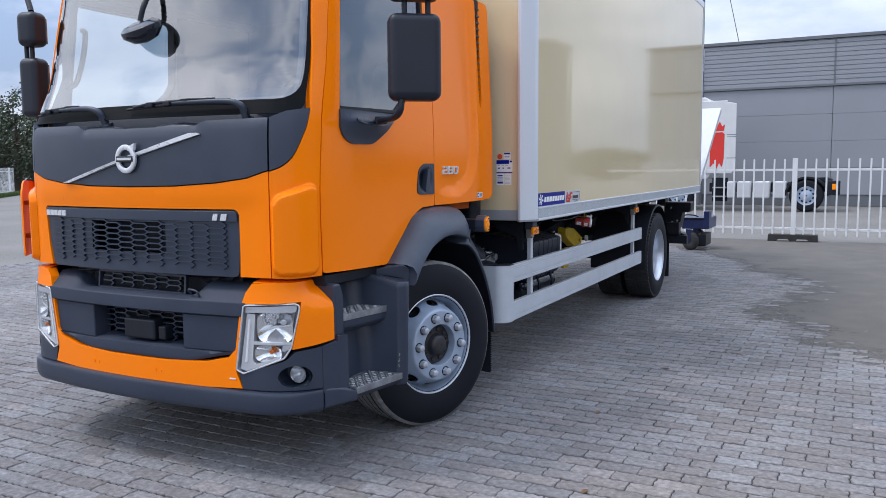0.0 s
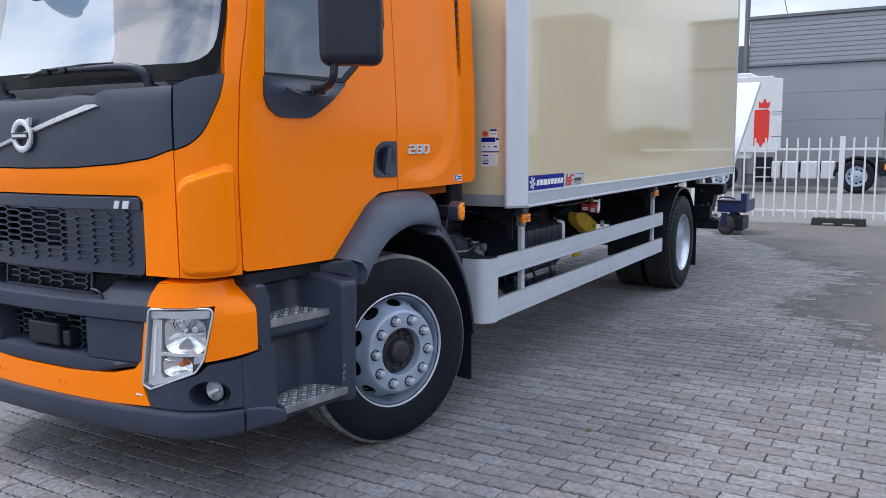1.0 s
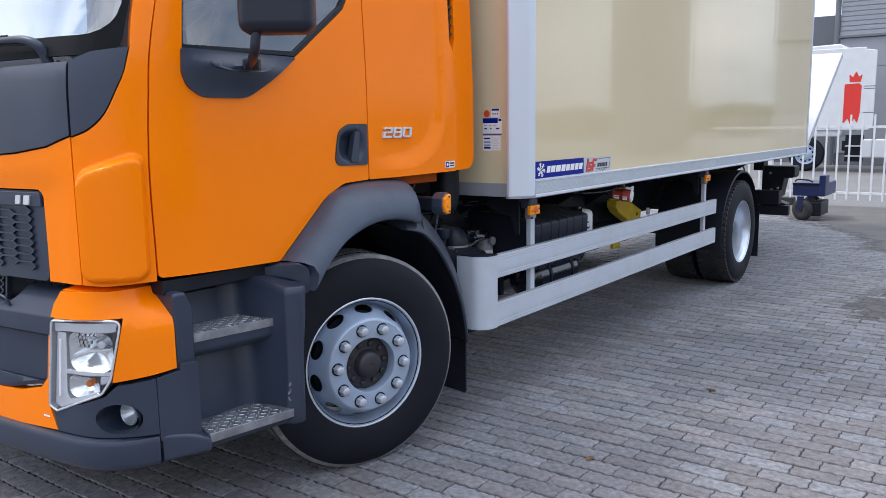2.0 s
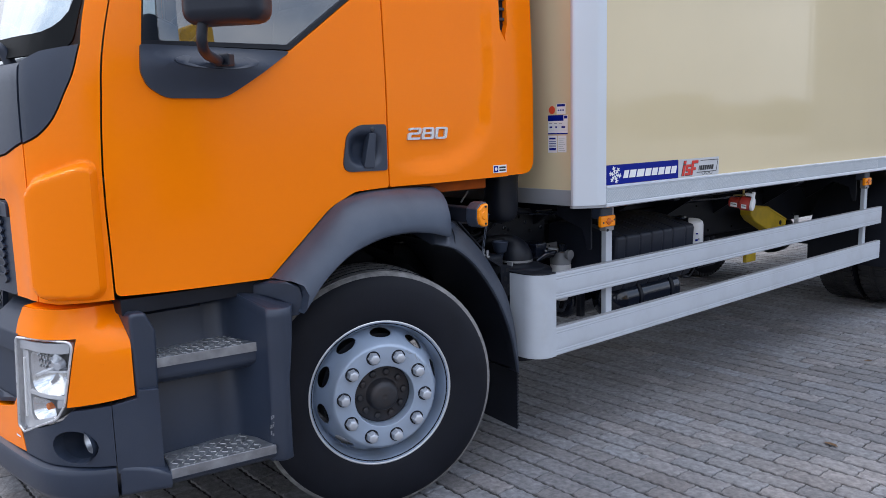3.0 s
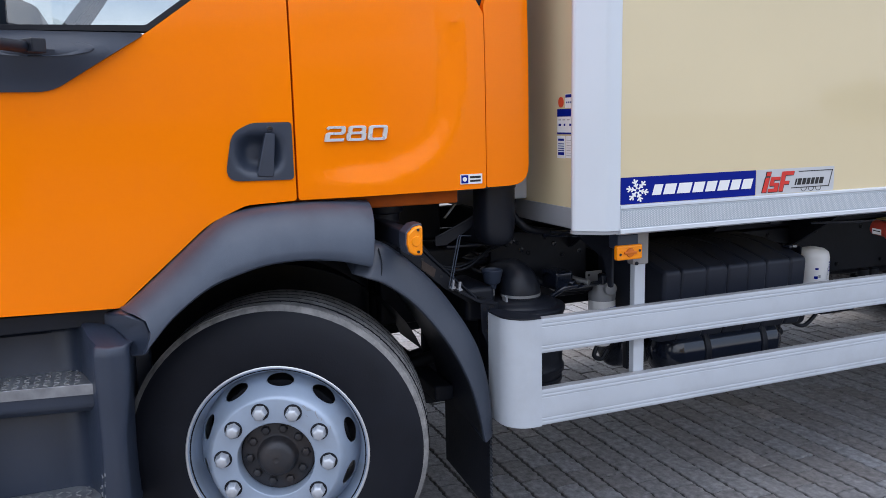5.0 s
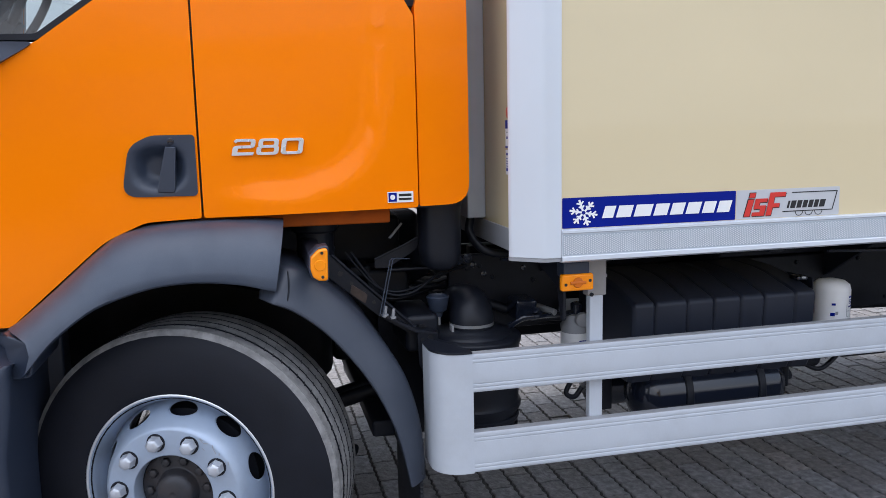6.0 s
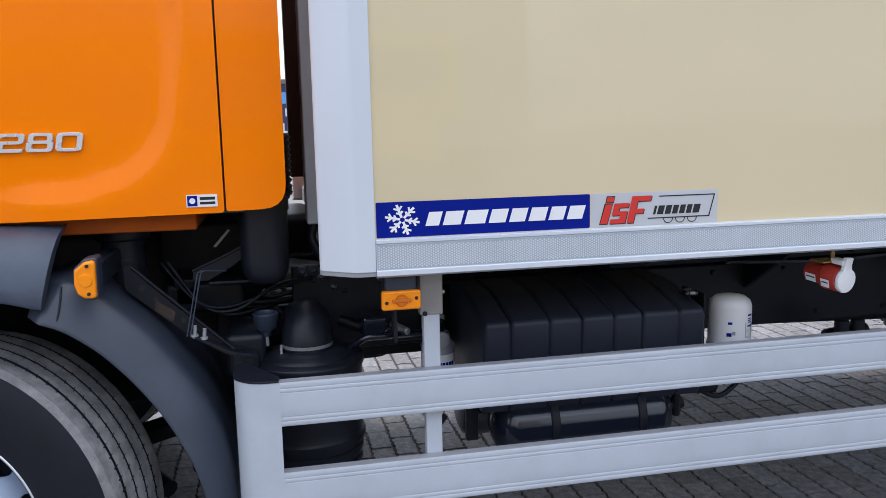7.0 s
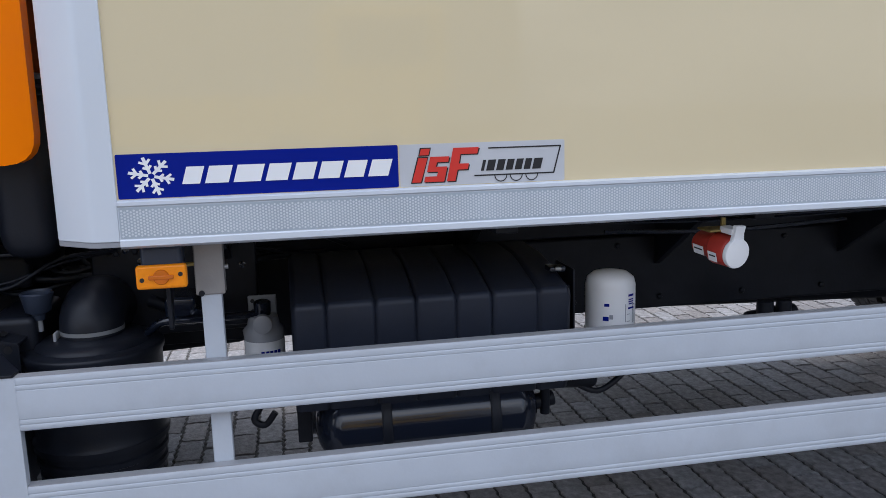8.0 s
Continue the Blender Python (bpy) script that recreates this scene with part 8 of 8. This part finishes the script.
def tree(x, y, high, wide, seed):
    rng = random.Random(seed)
    t = thing("tree", "broad leafy oak with a dark green crown", "tree", "trees beyond the fence", (x, y, 0))
    wood = bmesh.new()
    tube([(0, 0, -0.1), (0.1, 0, high * 0.2), (0.0, 0.1, high * 0.42), (0.1, 0.0, high * 0.75)], 0.3, 9, wood, 4, (0.38, 0.08))
    tips = []
    for k in range(11):
        a, z0 = rng.uniform(0, 6.283), high * rng.uniform(0.22, 0.55)
        rr = wide * rng.uniform(0.25, 0.5)
        tip = (rr * math.cos(a), rr * math.sin(a), z0 + high * rng.uniform(0.12, 0.38))
        tube([(0, 0, z0), (rr * 0.5 * math.cos(a), rr * 0.5 * math.sin(a), z0 + (tip[2] - z0) * 0.35), tip], 0.1, 6, wood, 3, (0.13, 0.03))
        tips.append(tip)
    part("trunk", wood, BARK, t)
    crown = bmesh.new()
    clumps = []
    for k in range(150):
        a, e = rng.uniform(0, 6.283), math.asin(rng.uniform(-0.95, 1))
        f = rng.uniform(0.45, 1.0) ** 0.6
        lobe = 1 + 0.22 * math.sin(3 * a + seed) + 0.15 * math.sin(5 * e + 2 * seed)
        clumps.append((wide * 0.5 * f * lobe * math.cos(e) * math.cos(a), wide * 0.5 * f * lobe * math.cos(e) * math.sin(a), high * 0.52 + high * 0.46 * f * lobe * math.sin(e), wide * rng.uniform(0.06, 0.13)))
    for cx, cy, cz, cr in clumps:
        for j in range(95):
            d = Vector((rng.gauss(0, 1), rng.gauss(0, 1), rng.gauss(0, 0.8))) * cr * 0.55
            c, s = Vector((cx, cy, max(0.4, cz))) + d, rng.uniform(0.07, 0.15)
            u = Vector((rng.gauss(0, 1), rng.gauss(0, 1), rng.gauss(0, 1))).normalized()
            w = u.orthogonal().normalized() * s
            v = u.cross(w) * 0.7
            crown.faces.new([crown.verts.new(c + q) for q in (-w, v * 0.8, w, -v)])
    part("crown", crown, LEAF, t)


for k, (x, y, high, wide) in enumerate(((-53, 35, 6.9, 8), (-60, 46, 5.6, 8), (-64, 39, 7.2, 9), (-56, 52, 5.4, 9), (-70, 52, 6.2, 9))):
    tree(x, y, high, wide, k + 1)
verge = bmesh.new()
rng = random.Random(3)
for k in range(9000):
    t, o = rng.random(), rng.uniform(0.4, 7)
    x, y = -15.5 - 31.5 * t - o * 0.707 + 1.0, -1.0 + 31.5 * t - o * 0.707 * -1
    h_, a = rng.uniform(0.10, 0.32), rng.uniform(0, 3.14)
    dx, dy = 0.035 * math.cos(a), 0.035 * math.sin(a)
    verge.faces.new([verge.verts.new(p) for p in ((x - dx, y - dy, -0.01), (x + dx, y + dy, -0.01), (x + dy * 1.2, y + dx * 1.2, h_))])
tagged(part("verge_grass", verge, GRASS, None), "rough green grass verge behind the fence", "grass", kind="stuff")
shed = thing("blue_office_building", "low dark blue office building with plain white sign marks", "building", at=(-33, 2.2, 0))
part("wall", box(-4, 0, -6, 7, 0, 3.6, 0.02), BLUE_PAINT, shed)
for k in range(6):
    part("sign_mark", box(0.0, 0.02, -1.6 + 0.55 * k, -1.25 + 0.55 * k, 2.2, 2.55, 0.004), WHITE, shed)
part("sign_mark", prism([(-0.9, 2.75), (-0.4, 2.75), (-0.1, 3.25), (-0.6, 3.25)], "x", 0.0, 0.02, 0.002), mat("pale blue sign", (0.10, 0.30, 0.62), 0.4), shed)
part("parapet", box(-4.1, 0.1, -6.1, 7.1, 3.6, 3.8, 0.02), HALL_DARK, shed)

# mast stay on the hall roof
stay = thing("antenna_stay", "thin dark steel stay wire above the hall roof", "cable", at=(-1.0, 29.0, 6.1))
part("wire", rod((0, 0, 0), (-3.2, 3.0, 13.0), 0.016, 6), HALL_DARK, stay)

# ---- things behind the camera, seen in the glass ----
crane = thing("mobile_crane", "yellow mobile crane with its boom laid forward", "crane", at=(15, -1.0, 0))
CRANE_YELLOW = mat("yellow crane paint", (0.60, 0.36, 0.03), 0.4, 0, 0.08, 2, coat=0.2)
part("carrier", box(-1.2, 1.2, -5.5, 5.0, 0.9, 1.7, 0.05), CRANE_YELLOW, crane)
part("cabin", box(-1.2, 0.0, 3.2, 5.4, 1.7, 3.2, 0.12, None, 3), CRANE_YELLOW, crane)
part("cabin_glass", box(-1.22, -1.19, 3.5, 5.1, 2.2, 3.0, 0.01), BLACK_GLOSS, crane)
part("boom", box(-0.35, 0.35, -7.0, 7.0, -0.38, 0.38, 0.05, None, 2, Matrix.Translation((0, -0.5, 3.9)) @ Matrix.Rotation(radians(7), 4, "X")), CRANE_YELLOW, crane)
part("boom_plate", box(-0.37, -0.355, 1.0, 3.4, -0.22, 0.22, 0.004, None, 2, Matrix.Translation((0, -0.5, 3.9)) @ Matrix.Rotation(radians(7), 4, "X")), BLACK_PRINT, crane)
for y in (-4.2, -2.6, 2.6, 4.2):
    for x in (-1.05, 1.05):
        part("wheel", rod((x - 0.18, y, 0.55), (x + 0.18, y, 0.55), 0.55, 24, None, 0.06), RUBBER, crane)
part("counterweight", box(-1.2, 1.2, -6.0, -4.2, 1.75, 2.9, 0.08), BLACK, crane)
for k, (x, y, high, wide) in enumerate(((40, 60, 3.4, 8), (48, 72, 3.8, 9), (36, 70, 3.0, 8), (30, 80, 3.6, 8), (24, 84, 3.2, 8), (55, 66, 4, 9))):
    tree(x, y, high, wide, k + 20)
# ---- paving: wavy-edged concrete pavers in running bond ----
PAVER = mat("grey concrete paver", (0.206, 0.203, 0.207), 0.80, 0, 0.30, 34, 1.0, 70, dirt=(0.098, 0.090, 0.083), dirt_amount=0.62, dirt_scale=1.1, random_tint=0.20)
# pale chips and pits on the worn concrete faces
pn, pl = PAVER.node_tree.nodes, PAVER.node_tree.links
shader = pn["Principled BSDF"]
old = shader.inputs["Base Color"].links[0].from_socket
spot_at, spots, spot_edge, spot_mix = pn.new("ShaderNodeNewGeometry"), pn.new("ShaderNodeTexNoise"), pn.new("ShaderNodeValToRGB"), pn.new("ShaderNodeMix")
spots.inputs["Scale"].default_value, spots.inputs["Detail"].default_value, spots.inputs["Roughness"].default_value = 26.0, 6.0, 0.75
ramp = spot_edge.color_ramp
ramp.elements[0].position, ramp.elements[0].color = 0.34, (0.55, 0.55, 0.55, 1)
ramp.elements[1].position, ramp.elements[1].color = 0.50, (1.0, 1.0, 1.0, 1)
tip = ramp.elements.new(0.66)
tip.color = (1.45, 1.42, 1.38, 1)
spot_mix.data_type, spot_mix.blend_type = "RGBA", "MULTIPLY"
spot_mix.inputs["Factor"].default_value = 0.6
pl.new(spot_at.outputs["Position"], spots.inputs["Vector"])
pl.new(spots.outputs["Fac"], spot_edge.inputs["Fac"])
pl.new(old, spot_mix.inputs["A"])
pl.new(spot_edge.outputs["Color"], spot_mix.inputs["B"])
pl.new(spot_mix.outputs["Result"], shader.inputs["Base Color"])
# each paver has a tint of its own, towards brown or blue
tone_at, tone_one, tone_sum, tone_part, tones, tone_mix = pn.new("ShaderNodeObjectInfo"), pn.new("ShaderNodeNewGeometry"), pn.new("ShaderNodeMath"), pn.new("ShaderNodeMath"), pn.new("ShaderNodeValToRGB"), pn.new("ShaderNodeMix")
tone_sum.operation, tone_part.operation = "MULTIPLY_ADD", "FRACT"
tone_sum.inputs[1].default_value = 7.31
tone_mix.data_type, tone_mix.blend_type = "RGBA", "MULTIPLY"
tone_mix.inputs["Factor"].default_value = 0.45
tones.color_ramp.elements[0].color, tones.color_ramp.elements[1].color = (1.08, 0.98, 0.93, 1), (0.93, 1.0, 1.07, 1)
pl.new(tone_at.outputs["Random"], tone_sum.inputs[0])
pl.new(tone_one.outputs["Random Per Island"], tone_sum.inputs[2])
pl.new(tone_sum.outputs[0], tone_part.inputs[0])
pl.new(tone_part.outputs[0], tones.inputs["Fac"])
pl.new(spot_mix.outputs["Result"], tone_mix.inputs["A"])
pl.new(tones.outputs["Color"], tone_mix.inputs["B"])
# wide damp and dusty patches
patch_at, patches, patch_mix = pn.new("ShaderNodeTexNoise"), pn.new("ShaderNodeValToRGB"), pn.new("ShaderNodeMix")
patch_at.inputs["Scale"].default_value, patch_at.inputs["Detail"].default_value, patch_at.inputs["Roughness"].default_value = 0.55, 5.0, 0.6
patches.color_ramp.elements[0].position, patches.color_ramp.elements[0].color = 0.36, (0.72, 0.73, 0.76, 1)
patches.color_ramp.elements[1].position, patches.color_ramp.elements[1].color = 0.62, (1.06, 1.05, 1.04, 1)
patch_mix.data_type, patch_mix.blend_type = "RGBA", "MULTIPLY"
patch_mix.inputs["Factor"].default_value = 1.0
pl.new(spot_at.outputs["Position"], patch_at.inputs["Vector"])
pl.new(patch_at.outputs["Fac"], patches.inputs["Fac"])
pl.new(tone_mix.outputs["Result"], patch_mix.inputs["A"])
pl.new(patches.outputs["Color"], patch_mix.inputs["B"])
pl.new(patch_mix.outputs["Result"], shader.inputs["Base Color"])
PL, PW, WAVE = 0.210, 0.1125, 0.0034


def paver_ring(inset, z, rng):
    """An outline with toothed edges, worn unevenly."""
    x0, x1, y0, y1 = inset - 0.0036, PL - inset + 0.0036, inset, PW - inset
    low = [(x0 + (x1 - x0) * k / 8, y0 + (WAVE if k % 2 == 0 else -WAVE)) for k in range(9)]
    high = [(x, y + (y1 - y0)) for x, y in low]
    right = [(x1 + WAVE, PW * 0.25), (x1 - WAVE, PW * 0.5), (x1 + WAVE, PW * 0.75)]
    left = [(x0 + WAVE, PW * 0.75), (x0 - WAVE, PW * 0.5), (x0 + WAVE, PW * 0.25)]
    return [Vector((x - PL / 2 + rng.gauss(0, 0.0011), y - PW / 2 + rng.gauss(0, 0.0011), z + rng.gauss(0, 0.0004))) for x, y in low + right + high[::-1] + left]


KINDS = []
for k in range(9):
    rings = [paver_ring(inset, z, random.Random(100 + k)) for inset, z in ((0.0094, 0.0), (0.0062, -0.0030), (0.0050, -0.013))]
    KINDS.append([v for ring in rings for v in ring])
N_RING = len(KINDS[0]) // 3
FACES = [tuple(range(N_RING))] + [(i, N_RING + i, N_RING + (i + 1) % N_RING, (i + 1) % N_RING) for i in range(N_RING)] + \
        [(N_RING + i, 2 * N_RING + i, 2 * N_RING + (i + 1) % N_RING, N_RING + (i + 1) % N_RING) for i in range(N_RING)]
paver_meshes = []
for shape in KINDS:
    one = bpy.data.meshes.new("paver")
    one.from_pydata([tuple(v) for v in shape], [], FACES)
    one.materials.append(PAVER)
    paver_meshes.append(one)
X_BED, Y_BED = -9.08, -4.6575
bed = bmesh.new()
bed.faces.new([bed.verts.new((x, y, -0.0078)) for x, y in ((X_BED, Y_BED), (4.55, Y_BED), (4.55, 13.1), (X_BED, 13.1))])
tagged(part("joint_sand", bed, CONCRETE, None), "dark sand in the joints between the pavers", "sand", kind="structure")
pavement = tagged(new("pavement"), "grey wavy-edged concrete pavers in running bond, dusty and stained", "pavement", kind="structure")
rng = random.Random(11)
verts, faces, picked = [], [], 0
row = 0
y = Y_BED
while y < 13.0:
    x = X_BED + (PL / 2 if row % 2 else 0.0)
    sway = 0.004 * math.sin(y * 1.9)
    while x < 4.3:
        if x < -5.6 and y > 7:
            x += PL
            continue
        settle = 0.0022 * noise.noise(Vector((x * 0.8, y * 0.8, 5.0)))
        dz, tx, ty = settle + rng.gauss(-0.0006, 0.0010), rng.gauss(0, 0.0075), rng.gauss(0, 0.0065)
        c = Vector((x + PL / 2 + sway + rng.gauss(0, 0.0012), y + PW / 2 + rng.gauss(0, 0.0010), dz))
        which = rng.randrange(len(KINDS))
        if 1.35 < x < 2.25 and -1.8 < y < 5.6 and picked < 300:
            ob = new("paver", paver_meshes[which])
            ob.parent = pavement
            ob.location, ob.rotation_euler = c, (tx, ty, rng.gauss(0, 0.006))
            picked += 1
        else:
            base = len(verts)
            turn = rng.gauss(0, 0.006)
            verts += [(c.x + v.x - v.y * turn, c.y + v.y + v.x * turn, c.z + v.z + v.x * ty + v.y * tx) for v in KINDS[which]]
            faces += [tuple(base + i for i in f) for f in FACES]
        x += PL
    y += PW
    row += 1
rest = bpy.data.meshes.new("pavers")
rest.from_pydata(verts, [], faces)
rest.materials.append(PAVER)
rest_ob = tagged(new("pavers", rest), kind="stuff")
rest_ob.parent = pavement

# sand blown over the paving, thicker towards the fence
SAND = mat("grey brown sand film", (0.126, 0.117, 0.106), 0.95, 0, 0.15, 3, 0.5, 150, dirt=(0.095, 0.09, 0.084), dirt_amount=0.7, dirt_scale=1.4)
qn, ql = SAND.node_tree.nodes, SAND.node_tree.links
thin, grit, grit_at, thick_at, cut = qn.new("ShaderNodeAttribute"), qn.new("ShaderNodeTexNoise"), qn.new("ShaderNodeNewGeometry"), qn.new("ShaderNodeMath"), qn.new("ShaderNodeMapRange")
thin.attribute_name, thick_at.operation = "cover", "ADD"
grit.inputs["Scale"].default_value, grit.inputs["Detail"].default_value, grit.inputs["Roughness"].default_value = 9.0, 8.0, 0.72
cut.inputs["From Min"].default_value, cut.inputs["From Max"].default_value = 0.80, 1.30
cut.inputs["To Max"].default_value = 0.88
ql.new(grit_at.outputs["Position"], grit.inputs["Vector"])
ql.new(thin.outputs["Fac"], thick_at.inputs[0])
ql.new(grit.outputs["Fac"], thick_at.inputs[1])
ql.new(thick_at.outputs[0], cut.inputs["Value"])
ql.new(cut.outputs["Result"], qn["Principled BSDF"].inputs["Alpha"])
nx, ny = 110, 190
sv, sf, cover_of = [], [], []
for j in range(ny + 1):
    for i in range(nx + 1):
        x, y = -1.2 + 6.4 * i / nx, 2.2 + 11.2 * j / ny
        edge = float(np.interp(y, [2.2, 2.7, 3.3, 4.5, 6.0, 7.2, 9.0, 11.0, 13.4], [4.6, 3.5, 2.95, 2.4, 2.35, 2.5, 1.6, 0.3, -1.2]))
        n1 = noise.noise(Vector((x * 0.9, y * 0.9, 3.0))) * 0.7 + noise.noise(Vector((x * 3.1, y * 3.1, 7.0))) * 0.35
        m = ease(-0.9, 1.0, x - edge + n1 * 0.9)
        cover_of.append(m)
        sv.append((x, y, -0.0040 + 0.0078 * m + 0.0012 * noise.noise(Vector((x * 9, y * 9, 1.0)))))
for j in range(ny):
    for i in range(nx):
        a = j * (nx + 1) + i
        sf.append((a, a + 1, a + nx + 2, a + nx + 1))
sand = bpy.data.meshes.new("sand")
sand.from_pydata(sv, [], sf)
sand.materials.append(SAND)
sand.shade_smooth()
layer = sand.attributes.new("cover", "FLOAT", "POINT")
layer.data.foreach_set("value", cover_of)
tagged(new("sand_film", sand), "thin grey brown sand film lying over the pavers", "sand", kind="structure")

# a few dead leaves and chips on the paving
leaf_mat = mat("dry brown leaf", (0.13, 0.07, 0.03), 0.8, 0, 0.3, 30)
for k, (x, y) in enumerate(((1.90, 0.62), (2.62, 7.3), (2.05, 1.9), (2.5, 2.6), (1.62, 3.4), (2.2, -0.6))):
    rng2 = random.Random(k)
    bm = bmesh.new()
    s = rng2.uniform(0.018, 0.032)
    pts = [(-1.4, 0, 0), (-0.5, 0.5, 0.12), (0.5, 0.45, 0.2), (1.2, 0.05, 0.1), (0.5, -0.4, 0.25), (-0.6, -0.45, 0.15)]
    vs = [bm.verts.new(Vector(p) * s) for p in pts]
    c = bm.verts.new((0, 0, 0.02 * s))
    for i in range(6):
        bm.faces.new((c, vs[i], vs[(i + 1) % 6]))
    ob = part("fallen_leaf", bm, leaf_mat, None)
    ob.matrix_basis = pose(x, y, 0.002, 0, 0, rng2.uniform(0, 360))
    tagged(ob, "small dry brown leaf lying on the pavers", "leaf", "leaves on the paving")
